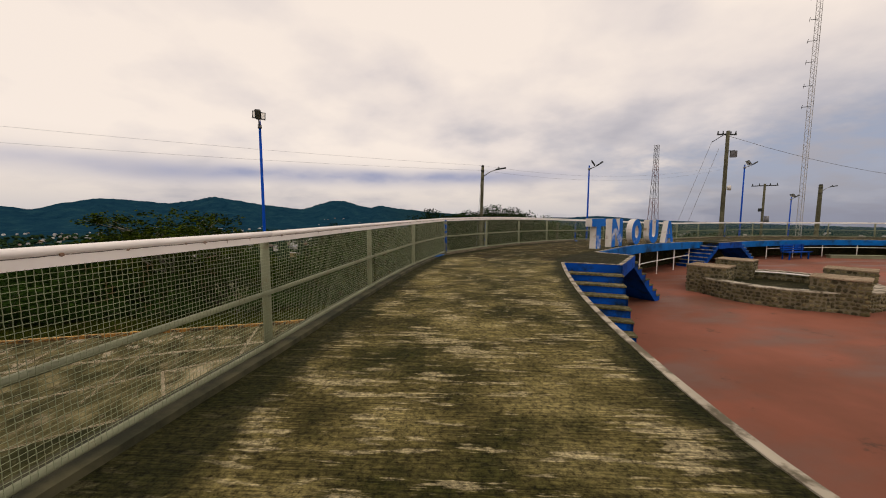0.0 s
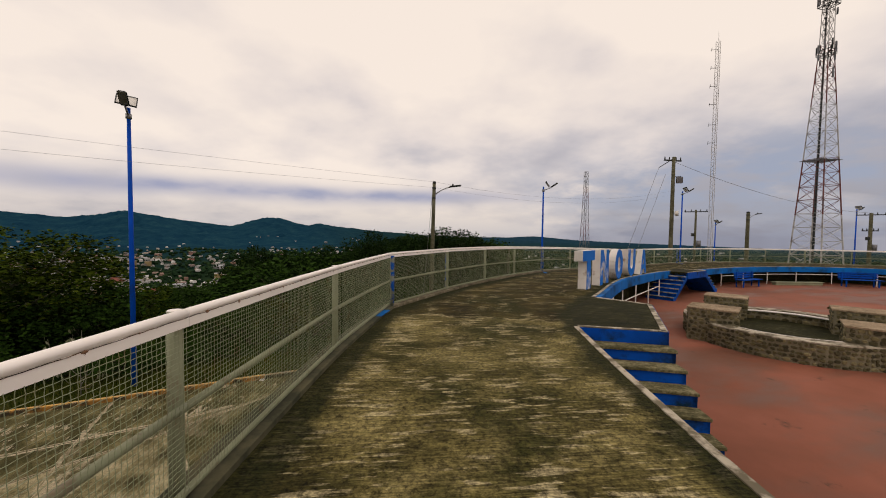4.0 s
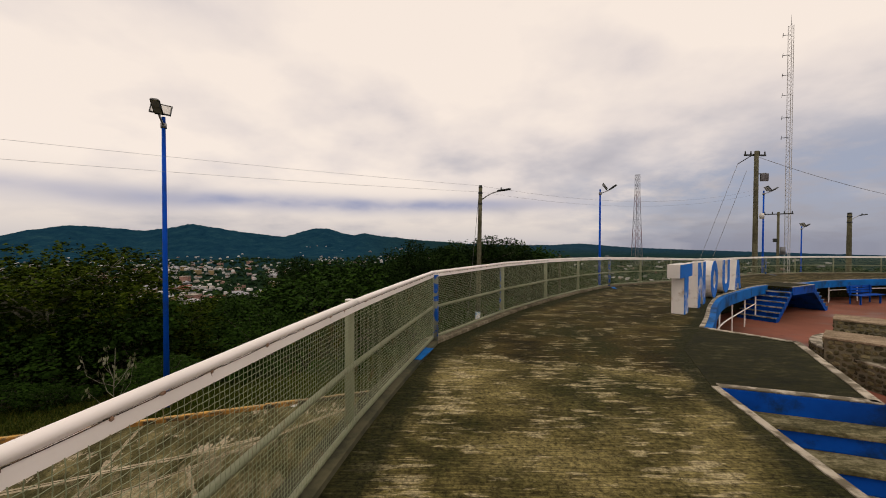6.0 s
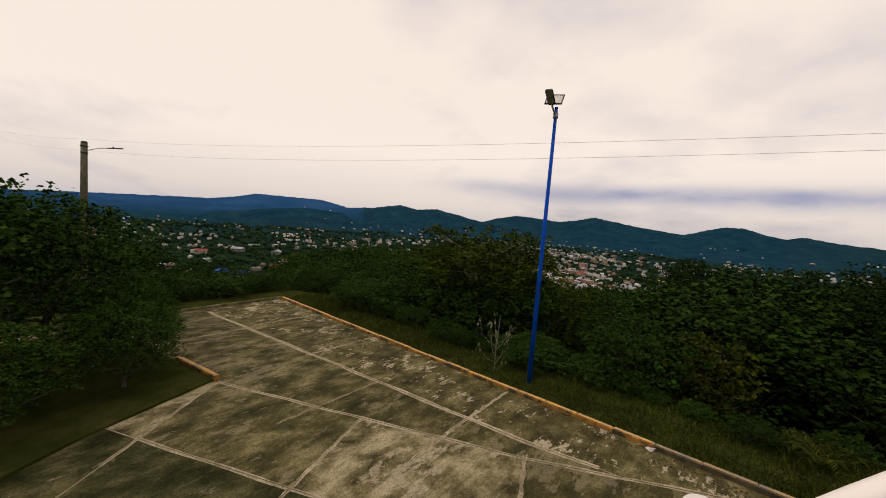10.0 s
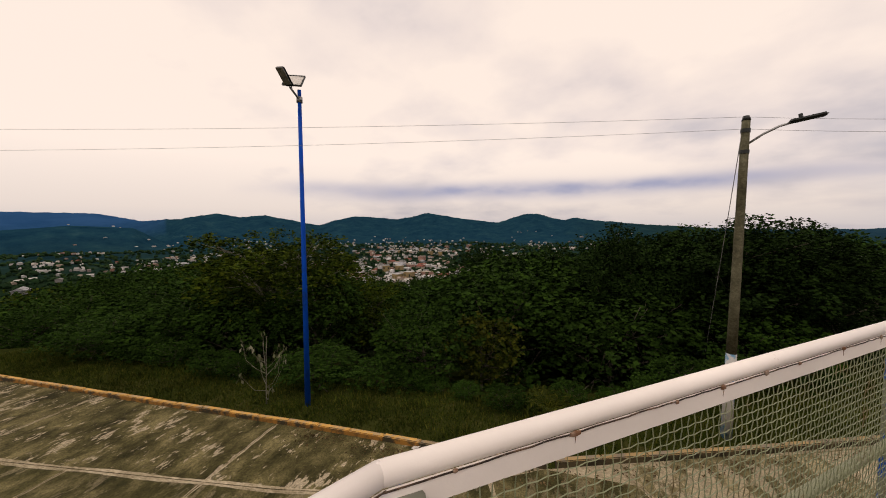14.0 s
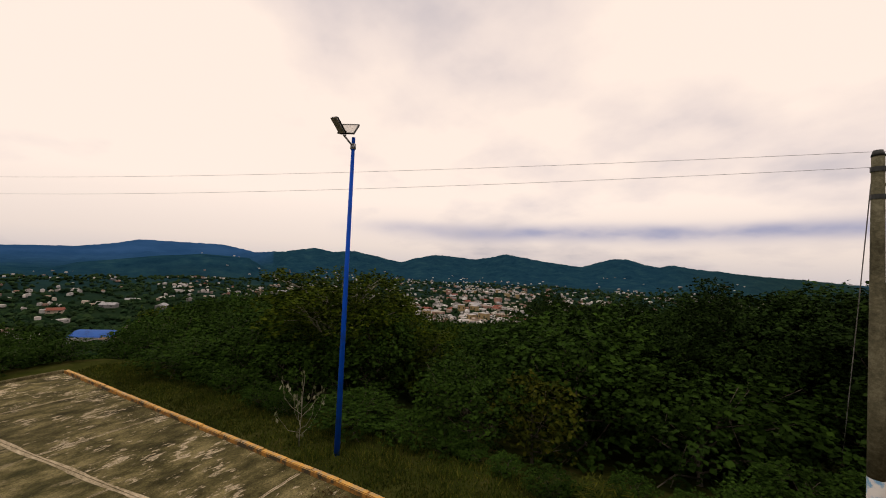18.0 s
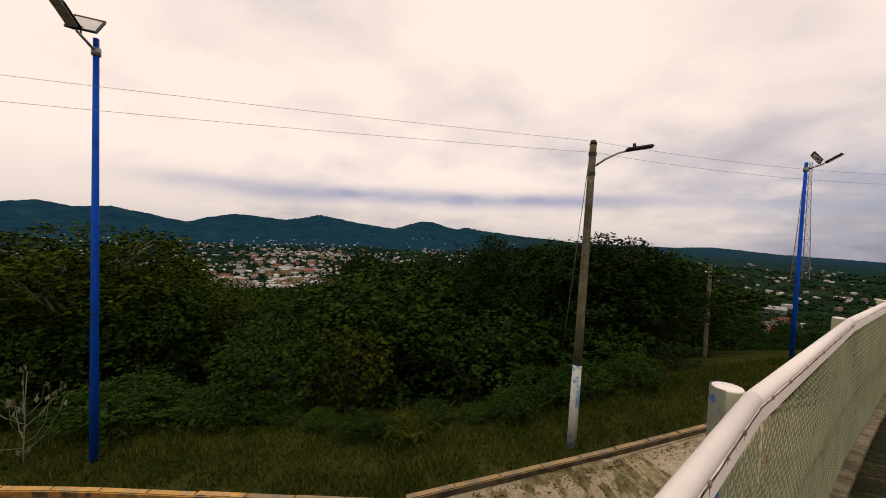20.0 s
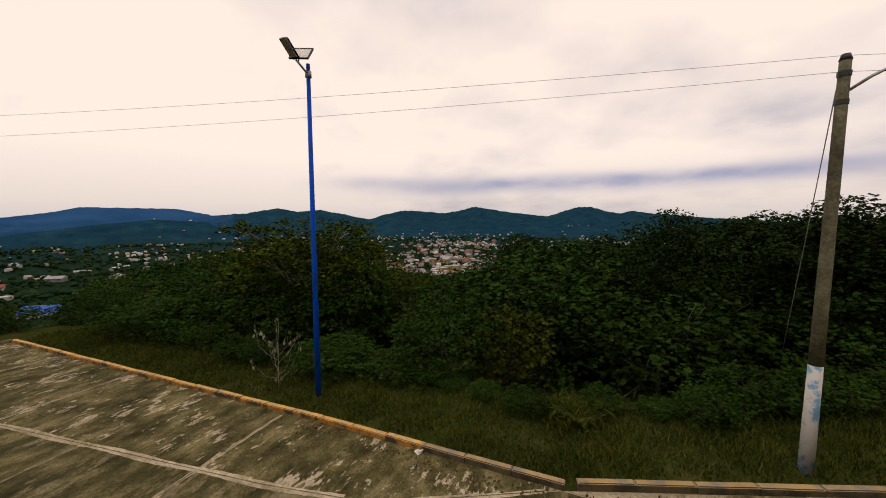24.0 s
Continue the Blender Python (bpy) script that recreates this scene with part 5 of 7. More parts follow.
for p0, p1, wide in strips:
    d = Vector((p1[0] - p0[0], p1[1] - p0[1], 0))
    q = bmesh.new()
    for side in (-1, 1):
        rows = []
        for k in range(121):
            x, y = p0[0] + d.x * k / 120, p0[1] + d.y * k / 120
            nx_, ny_ = -d.y / d.length * side, d.x / d.length * side
            lo_, hi_ = 0.014 + rnd.uniform(0, 0.004), wide + wide * 0.25 * math.sin(k * 0.31 + side) + rnd.uniform(-0.1, 0.1) * wide
            rows.append([q.verts.new((x + nx_ * w, y + ny_ * w, float(lot_h(x, y)) + (0.004 if wide > 0.055 else 0.003))) for w in (lo_, hi_)])
        for r0, r1 in zip(rows, rows[1:]):
            q.faces.new((r0[0], r0[1], r1[1], r1[0]) if side < 0 else (r0[1], r0[0], r1[0], r1[1]))
    part("joint_strip", q, M_JOINT, bed, "pale mortar strip along a joint")


def kerb_run(line, colour, label, h=0.13, sides=None):
    """Kerb stones laid end to end along a line."""
    ob = thing("kerb", (*line[0], LOT_Z), label, "kerb", "kerbs of the parking lot")
    total = sum(math.dist(a, b) for a, b in zip(line, line[1:]))
    pts = even(line, max(2, round(total / 1.0) + 1))
    rnd = random.Random(len(pts))
    for a, b in zip(pts, pts[1:]):
        za, zb = float(lot_h(*a)), float(lot_h(*b))
        d = Vector((b[0] - a[0], b[1] - a[1], zb - za))
        m = Matrix.Translation(Vector(((a[0] + b[0]) / 2 - line[0][0], (a[1] + b[1]) / 2 - line[0][1], (za + zb) / 2 - LOT_Z + rnd.uniform(-0.012, 0.006)))) @ Matrix.Rotation(math.atan2(d.y, d.x) + rnd.uniform(-0.012, 0.012), 4, "Z") @ Matrix.Rotation(-math.atan2(d.z, math.hypot(d.x, d.y)), 4, "Y")
        q = box(bmesh.new(), (0, 0, h / 2 - 0.1), (d.length - 0.012, 0.15, h + 0.2), m)
        top_z = sum(v.co.z for v in q.verts) / 8
        bmesh.ops.bevel(q, geom=[e for e in q.edges if all(v.co.z > top_z for v in e.verts)], offset=0.018, segments=2, affect="EDGES")
        q.normal_update()
        # Upward faces keep the top colour; the others take the darker one.
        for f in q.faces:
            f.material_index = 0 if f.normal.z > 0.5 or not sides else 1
        part("kerbstone", q, (colour, sides) if sides else colour, ob)


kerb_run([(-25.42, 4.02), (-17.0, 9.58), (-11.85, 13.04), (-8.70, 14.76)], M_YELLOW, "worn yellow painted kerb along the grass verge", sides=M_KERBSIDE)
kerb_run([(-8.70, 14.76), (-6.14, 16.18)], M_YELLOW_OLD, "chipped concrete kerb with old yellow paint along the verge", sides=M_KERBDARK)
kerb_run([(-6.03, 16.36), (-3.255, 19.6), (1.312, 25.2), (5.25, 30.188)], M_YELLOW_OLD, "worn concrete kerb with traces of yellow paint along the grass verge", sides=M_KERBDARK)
kerb_run([(-25.463, 3.938), (-20.738, -2.012), (-17.062, -5.775)], M_TREAD, "bare concrete kerb at the far end of the lot")
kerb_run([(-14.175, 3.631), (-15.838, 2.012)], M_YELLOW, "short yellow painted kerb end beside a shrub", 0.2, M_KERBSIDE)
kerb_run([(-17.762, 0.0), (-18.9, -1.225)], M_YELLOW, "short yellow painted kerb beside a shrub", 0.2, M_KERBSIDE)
q = bmesh.new()
box(q, (0, 0, 0.006), (0.17, 0.12, 0.003), Matrix.Rotation(0.2, 4, "X"))
box(q, (0.06, 0.03, 0.02), (0.1, 0.12, 0.003), Matrix.Rotation(-0.4, 4, "Y"))
lit = solid("paper_litter", q, M_PAPER, "crumpled white paper lying by the kerb", "litter")
lit.location = (*(-8.70, 14.60), float(lot_h(*(-8.70, 14.60))) + 0.012)


BED = [(-14.175, 3.544), (-19.162, -1.488), (-15.75, -7.438), (-5.25, -7.438), (-7.175, -1.05), (-9.713, 0.919), (-11.55, 1.794)]
q = bmesh.new()
prism(q, BED, LOT_Z + 0.002, LOT_Z + 0.07)
solid("planting_bed", q, M_GROUND, "dark grassy planting bed at the near end of the lot", "planting bed", "structure")

# ---- poles ----
def solar_lamp(place, top, turn, zb=None, arm_len=1.0):
    """A blue pole with a slanted arm, a lamp head and a small solar panel."""
    zb = gz(*place) - 0.05 if zb is None else zb
    h = top - zb
    ob = thing("street_lamp", (*place, zb), "blue painted solar street lamp pole with dark lamp head", "street lamp", "blue street lamps", turn=turn)
    part("pole", pipe(bmesh.new(), [(0, 0, 0), (0, 0, h * 0.5), (0, 0, h)], 0.085, 14, 0.62), M_BLUEPOLE, ob, smooth=True)
    part("collar", tube(bmesh.new(), (0, 0, h - 0.36), (0, 0, h - 0.2), 0.085, 0.085, 12), M_GALV, ob, "grey clamp collar", True)
    a, b = Vector((0, 0, h - 0.28)), Vector((-0.50 * arm_len, 0, h - 0.10 * arm_len))
    part("arm", tube(bmesh.new(), a, b, 0.03, 0.028, 10), M_GALV, ob, smooth=True)
    d = (b - a).normalized()
    hd = Vector((-math.cos(radians(34)), 0, math.sin(radians(34))))
    m = Matrix.Translation(b + hd * 0.30) @ Matrix.Rotation(radians(34), 4, "Y")
    q = box(bmesh.new(), (0, 0, 0.02), (0.58, 0.25, 0.08), m)
    bmesh.ops.bevel(q, geom=list(q.edges), offset=0.035, segments=3, affect="EDGES")
    head = part("lamp_head", q, M_DARKMETAL, ob, "dark rounded lamp head", True)
    part("lens", box(bmesh.new(), (-0.05, 0, -0.03), (0.5, 0.2, 0.012), m), M_GALV, head)
    pm = Matrix.Translation(b + Vector((0.22, 0.0, 0.26))) @ Matrix.Rotation(radians(-55), 4, "Y") @ Matrix.Rotation(radians(8), 4, "X")
    panel = part("solar_panel", box(bmesh.new(), (0, 0, 0), (0.42, 0.52, 0.02), pm), M_PANEL, ob, "pale backed solar panel")
    q = bmesh.new()
    for sx, sy, lx, ly in ((0, 0.26, 0.45, 0.03), (0, -0.26, 0.45, 0.03), (0.21, 0, 0.03, 0.49), (-0.21, 0, 0.03, 0.49)):
        box(q, (sx, sy, 0), (lx, ly, 0.045), pm)
    part("panel_frame", q, M_DARKMETAL, panel, "dark panel frame")
    part("bracket", pipe(bmesh.new(), [b - d * 0.1, b + Vector((0.1, 0, 0.1)), pm @ Vector((0.08, 0, -0.02)), pm @ Vector((-0.1, 0.1, -0.02))], 0.018, 6), M_DARKMETAL, ob)
    return ob


LAMP_PLACE = (-12.815, 13.602)
solar_lamp(LAMP_PLACE, 5.504, radians(131), LOT_Z - 0.02)
solar_lamp((2.444, 30.786), 5.03, radians(170), LOT_Z + 0.6)
solar_lamp((16.56, 41.51), 5.9, radians(180), LOT_Z - 0.2)
solar_lamp((26.7, 55.2), 3.4, radians(190), LOT_Z - 0.3, 0.7)
solar_lamp((39.45, 51.85), 4.95, radians(200), LOT_Z - 0.3)


def concrete_pole(place, top, label, arm=None, band=0.0, zb=None, r=0.17, lean=(0, 0), size=1.0):
    """A tapered concrete utility pole, with a street-light arm (its bearing) and a painted foot."""
    zb = gz(*place) - 0.1 if zb is None else zb
    h = top - zb
    ob = thing("utility_pole", (*place, zb), label, "utility pole")
    ax = lambda z: Vector((lean[0] * z / h, lean[1] * z / h, z))
    r1 = r * 0.68
    part("shaft", pipe(bmesh.new(), [ax(z) for z in np.linspace(band, h, 5)], r - (r - r1) * band / h, 16, r1 / (r - (r - r1) * band / h)), M_POLEC, ob, smooth=True)
    if band:
        part("painted_foot", pipe(bmesh.new(), [ax(0), ax(band)], r, 16, (r - (r - r1) * band / h) / r), M_FOOT, ob, "pole foot with flaking pale blue and white paint", True)
    part("pole_cap", tube(bmesh.new(), ax(h), ax(h) + Vector((0, 0, 0.1)), r1 * 1.12, r1 * 0.75, 12), M_DARKMETAL, ob, "dark cap", True)
    for dz in (0.22, 0.68):
        part("clamp", tube(bmesh.new(), ax(h - dz - 0.04), ax(h - dz + 0.04), r1 * 1.18, r1 * 1.2, 12), M_DARKMETAL, ob, "dark steel clamp")
    if arm is not None:
        u = Vector((math.sin(arm), math.cos(arm), 0))
        a = ax(h - 0.49)
        pts = [a + u * r1, a + u * (r1 + 0.24 * size) + Vector((0, 0, 0.17)), a + u * (r1 + 0.5 * size) + Vector((0, 0, 0.30)), a + u * (r1 + 0.70 * size) + Vector((0, 0, 0.35))]
        part("lamp_arm", pipe(bmesh.new(), pts, 0.024, 8), M_GALV, ob, "curved lamp arm", True)
        m = Matrix.Translation(pts[-1] + u * 0.24 * size + Vector((0, 0, 0.06))) @ Matrix.Rotation(math.pi / 2 - arm, 4, "Z") @ Matrix.Rotation(radians(-9), 4, "Y")
        q = box(bmesh.new(), (0, 0, 0), (0.60 * size, 0.2, 0.075), m)
        bmesh.ops.bevel(q, geom=list(q.edges), offset=0.03, segments=2, affect="EDGES")
        head = part("lamp_head", q, M_DARKMETAL, ob, "dark flat lamp head", True)
        part("photocell", tube(bmesh.new(), m @ Vector((-0.1, 0, 0.04)), m @ Vector((-0.1, 0, 0.12)), 0.04, 0.035, 8), M_DARKMETAL, head)
    return ob


M_FOOT = worn("flaking_pale_foot_paint", (0.58, 0.56, 0.52), (0.13, 0.30, 0.46), 3.2, (0.50, 0.58), 0.7)
POLE_C = (-3.755, 19.9)
POLE_TOP = 3.80
concrete_pole(POLE_C, POLE_TOP, "concrete utility pole with a street lamp and painted foot", radians(68), 2.03, -3.45, 0.115, (0.115, 0.045))
POLE_L = (-33.25, -9.888)
concrete_pole(POLE_L, 4.9, "concrete utility pole with a street lamp beyond the trees", radians(-30), 0.0, None, 0.26, (0, 0), 1.5)
POLE_R = (0.12, 37.04)
concrete_pole(POLE_R, 0.40, "grey concrete utility pole on the slope", None, 0, -6.3, 0.13)
concrete_pole((22.35, 41.64), 3.85, "dark utility pole with a street lamp", radians(75), 0, LOT_Z - 0.3, 0.2)


def cross_pole(place, top, arms, label, r=0.14, extras=True):
    zb = LOT_Z - 0.3
    ob = thing("utility_pole", (*place, zb), label, "utility pole")
    h = top - zb
    part("shaft", pipe(bmesh.new(), [(0, 0, 0), (0, 0, h * 0.5), (0, 0, h)], r, 12, 0.7), M_POLEC, ob, smooth=True)
    for dz, L, yaw in arms:
        m = Matrix.Translation((0, 0, h - dz)) @ Matrix.Rotation(yaw, 4, "Z")
        arm = part("crossarm", box(bmesh.new(), (0, 0.1, 0), (L, 0.09, 0.1), m), M_DARKMETAL, ob, "dark crossarm")
        for x in (-0.46 * L, -0.2 * L, 0.2 * L, 0.46 * L):
            part("insulator", tube(bmesh.new(), m @ Vector((x, 0.1, 0.05)), m @ Vector((x, 0.1, 0.26)), 0.05, 0.035, 8), M_DARKMETAL, arm)
    if extras:
        part("transformer", tube(bmesh.new(), (0.34, -0.1, h * 0.52), (0.34, -0.1, h * 0.52 + 0.75), 0.22, 0.22, 12), M_GREYSTEEL, ob, "grey transformer can", True)
        part("box", box(bmesh.new(), (-0.3, -0.1, h * 0.68), (0.3, 0.2, 0.35), None, 0.02), M_DARKMETAL, ob)
    return ob


def flood_pole(place, top):
    ob = cross_pole(place, top, [(0.25, 1.5, radians(20))], "tall dark utility pole with a floodlight", 0.17, False)
    h = top - LOT_Z + 0.3
    part("floodlight", box(bmesh.new(), (0.42, -0.1, h - 1.75), (0.45, 0.16, 0.5), Matrix.Rotation(0.15, 4, "Z"), 0.03), M_GREYSTEEL, ob, "round grey floodlight")
    part("floodlight_arm", tube(bmesh.new(), (0.1, 0, h - 1.5), (0.5, -0.1, h - 1.5), 0.03, 0.03, 6), M_DARKMETAL, ob)
    part("white_lamp", tube(bmesh.new(), (0.14, -0.2, h - 4.3), (0.3, -0.32, h - 4.3), 0.17, 0.2, 12), M_PANEL, ob, "white lamp dish", True)
    part("stay_arm", tube(bmesh.new(), (0, 0, h - 0.1), (-0.95, 0.2, h - 0.75), 0.03, 0.03, 6), M_DARKMETAL, ob)


flood_pole((12.3, 33.5), 7.55)
FLOOD_STAY = (12.3 - 0.95, 33.5 + 0.2, 7.55 - 0.75)
cross_pole((21.25, 48.72), 4.6, [(0.2, 2.2, radians(-20))], "slim utility pole with transformers")
cross_pole((38.22, 48.72), 4.3, [(0.2, 2.2, radians(-30)), (1.9, 1.2, radians(-30))], "dark utility pole with a transformer", 0.2)
cross_pole((43.6, 50.4), 2.75, [(0.15, 2.6, radians(-35)), (1.6, 3.0, radians(-35))], "grey utility pole with two crossarms", 0.13, False)


# ---- cables ----
def cable(name, a, b, sag, label, r=0.0036):
    a, b = Vector(a), Vector(b)
    pts = []
    for k in range(25):
        t = k / 24
        p = a.lerp(b, t)
        p.z -= sag * 4 * t * (1 - t)
        pts.append(p - a)
    ob = solid(name, pipe(bmesh.new(), pts, r, 5), M_CABLE, label, "cable", group="overhead cables", smooth=True)
    ob.location = a
    return ob


for dz, dl, sag in ((-0.08, -0.25, 0.45), (0.18, 0.5, 0.5)):
    cable("power_cable", (*POLE_L, 4.9 - dl), (POLE_C[0] + 0.115, POLE_C[1] + 0.045, POLE_TOP - dz), sag, "thin dark overhead power cable between the poles")
    cable("power_cable", (POLE_C[0] + 0.115, POLE_C[1] + 0.045, POLE_TOP - dz), (*(12.3, 33.5), 4.9 - dz), 0.7, "thin dark overhead power cable over the walkway")
    cable("power_cable", (*POLE_L, 4.9 - dl), (*(-65.625, -42.0), 10.5 - dl), 0.9, "thin dark overhead power cable beyond the trees")
cable("guy_wire", (POLE_C[0] + 0.03, POLE_C[1] + 0.05, POLE_TOP - 0.45), (*(-5.862, 27.125), gz(*(-5.862, 27.125))), 0.05, "thin guy wire from the pole to the ground", 0.009)
cable("power_cable", (*(12.3, 33.5), 7.2), (*(38.22, 48.72), 4.3), 0.8, "thin dark overhead cable between poles", 0.014)

for k, dx in enumerate((0.0, 0.5)):
    cable("guy_wire", (FLOOD_STAY[0] + dx, FLOOD_STAY[1], FLOOD_STAY[2] - dx), (8.2 + dx * 1.6, 35.1, LOT_Z - 0.3), 0.03, "thin dark guy wire beside the tall pole", 0.012)


# ---- towers ----
def lattice_tower(place, zb, h, w0, w1, bays, mats, label, r=0.09, antennas=True):
    ob = thing("lattice_tower", (*place, zb), label, "radio tower", turn=0.35)
    corner = ((-1, -1), (1, -1), (1, 1), (-1, 1))

    def width(t):
        return w0 + (w1 - w0) * min(1.0, t / 0.86)

    levels = [1 - (1 - k / bays) ** 1.15 for k in range(bays + 1)]
    for cx, cy in corner:
        for k in range(5):
            t0, t1 = k / 5, (k + 1) / 5
            part("leg", tube(bmesh.new(), (cx * width(t0) / 2, cy * width(t0) / 2, t0 * h), (cx * width(t1) / 2, cy * width(t1) / 2, t1 * h), r * (1.5 - 0.8 * t0), r * (1.5 - 0.8 * t1), 6), mats[k % len(mats)], ob)
    for k in range(bays):
        t0, t1 = levels[k], levels[k + 1]
        q = bmesh.new()
        for i in range(4):
            (ax, ay), (bx, by) = corner[i], corner[(i + 1) % 4]
            a0, b0 = Vector((ax * width(t0) / 2, ay * width(t0) / 2, t0 * h)), Vector((bx * width(t0) / 2, by * width(t0) / 2, t0 * h))
            a1, b1 = Vector((ax * width(t1) / 2, ay * width(t1) / 2, t1 * h)), Vector((bx * width(t1) / 2, by * width(t1) / 2, t1 * h))
            for p, s in ((a0, b1), (b0, a1), (a1, b1)):
                tube(q, p, s, r * 0.5, r * 0.5, 4, False)
        part("bracing", q, mats[min(4, int(5 * t0)) % len(mats)], ob, kind="stuff")
    if antennas:
        q = bmesh.new()
        tube(q, (-0.5, 0.3, 0), (-0.3, 0.2, h * 0.95), 0.26, 0.16, 6)
        for k in range(int(h / 1.5)):
            box(q, (-0.45, 0.28, 0.8 + 1.5 * k), (1.0, 0.12, 0.12))
        part("cable_ladder", q, M_DARKMETAL, ob, "dark cable ladder up the middle")
        for zp, wp in ((h * 0.955, 2.9), (h * 0.78, 2.6)):
            q = bmesh.new()
            for i in range(4):
                (ax, ay), (bx, by) = corner[i], corner[(i + 1) % 4]
                for dz in (0.0, 1.1):
                    tube(q, (ax * wp / 2, ay * wp / 2, zp + dz), (bx * wp / 2, by * wp / 2, zp + dz), 0.09, 0.09, 5)
                tube(q, (ax * wp / 2, ay * wp / 2, zp), (ax * wp / 2, ay * wp / 2, zp + 1.1), 0.06, 0.06, 5)
                tube(q, (ax * wp / 2, ay * wp / 2, zp), (0, 0, zp), 0.07, 0.07, 5)
            part("work_platform", q, M_DARKMETAL, ob, "dark railed work platform")
        q = bmesh.new()
        for k in range(9):
            x = (k / 8 - 0.5) * (width(0.4) + 1.8)
            box(q, (x, 0, h * 0.40), (0.16, width(0.4) + 0.2, 0.12))
        part("rest_platform", q, M_GREYSTEEL, ob, "grey grating platform half way up")
        rnd = random.Random(3)
        for zc, rad, n in ((h * 0.975, 1.95, 11), (h * 0.805, 1.75, 9), (h * 0.765, 1.6, 5), (h * 0.71, 1.7, 3)):
            for k in range(n):
                t = 2 * math.pi * (k + rnd.uniform(-0.2, 0.2)) / n
                p = Vector((rad * math.cos(t), rad * math.sin(t), zc + rnd.uniform(-0.6, 0.6)))
                part("panel_antenna", box(bmesh.new(), (0, 0, 0), (0.3, 0.18, rnd.uniform(1.4, 2.5)), Matrix.Translation(p) @ Matrix.Rotation(t, 4, "Z")), M_GREYSTEEL if k % 3 else M_DARKMETAL, ob)
        part("whip", tube(bmesh.new(), (0, 0, h * 0.95), (0, 0, h * 1.045), 0.09, 0.03, 6), M_DARKMETAL, ob)
        part("dish", tube(bmesh.new(), (0.9, -1.0, h * 0.93), (1.1, -1.3, h * 0.93), 0.8, 0.8, 12), M_GREYSTEEL, ob, "grey microwave dish")
    return ob


lattice_tower((78.0, 109.0), -6.125, 68.3, 7.2, 1.5, 22, [M_PALESTEEL, M_REDSTEEL, M_PALESTEEL, M_REDSTEEL, M_PALESTEEL], "tall red and white lattice telecom tower with antennas", 0.115)
lattice_tower((45.2, 217.8), -10.5, 48.2, 4.025, 1.662, 13, [M_GREYSTEEL, M_REDSTEEL], "distant slender lattice tower in red and grey", 0.1, False)
mast = thing("guyed_mast", (*(58.9, 119.1), -6.125), "slender pale guyed radio mast with side dipoles", "radio mast", turn=0.2)
hm, wm = 63.5, 0.62
for k in range(3):
    t = 2 * math.pi * k / 3
    part("leg", tube(bmesh.new(), (wm * math.cos(t), wm * math.sin(t), 0), (wm * math.cos(t), wm * math.sin(t), hm), 0.06, 0.06, 5), M_PALESTEEL, mast)
q = bmesh.new()
for j in range(60):
    for k in range(3):
        t, s = 2 * math.pi * k / 3, 2 * math.pi * (k + 1) / 3
        z0, z1 = j * hm / 60, (j + 1) * hm / 60
        tube(q, (wm * math.cos(t), wm * math.sin(t), z0), (wm * math.cos(s), wm * math.sin(s), z1), 0.03, 0.03, 4, False)
part("bracing", q, M_PALESTEEL, mast, kind="stuff")
part("lightning_rod", tube(bmesh.new(), (0, 0, hm), (0, 0, hm + 2.5), 0.05, 0.02, 5), M_DARKMETAL, mast)
for z in (0.96, 0.88, 0.80, 0.72, 0.63, 0.55):
    q = bmesh.new()
    tube(q, (0, 0, z * hm), (-2.5, -0.6, z * hm - 0.4), 0.07, 0.07, 5)
    tube(q, (-2.5, -0.6, z * hm - 0.9), (-2.3, -0.6, z * hm + 0.2), 0.05, 0.05, 5)
    part("dipole", q, M_DARKMETAL, mast, "dark side dipole")


# ---- plants ----
def leaf(verts, faces, p, d, n, L, W):
    """One folded leaf blade of two triangles each side."""
    s = d.cross(n).normalized() * W
    b = len(verts)
    mid_ = p + d * L * 0.5
    verts += [p.to_tuple(), (mid_ + s + n * W * 0.3).to_tuple(), (p + d * L).to_tuple(), (mid_ - s + n * W * 0.3).to_tuple()]
    faces += [(b, b + 1, b + 2), (b, b + 2, b + 3)]


def rand_dir(rnd, up=0.0):
    v = Vector((rnd.gauss(0, 1), rnd.gauss(0, 1), rnd.gauss(0, 1) + up))
    return v.normalized()


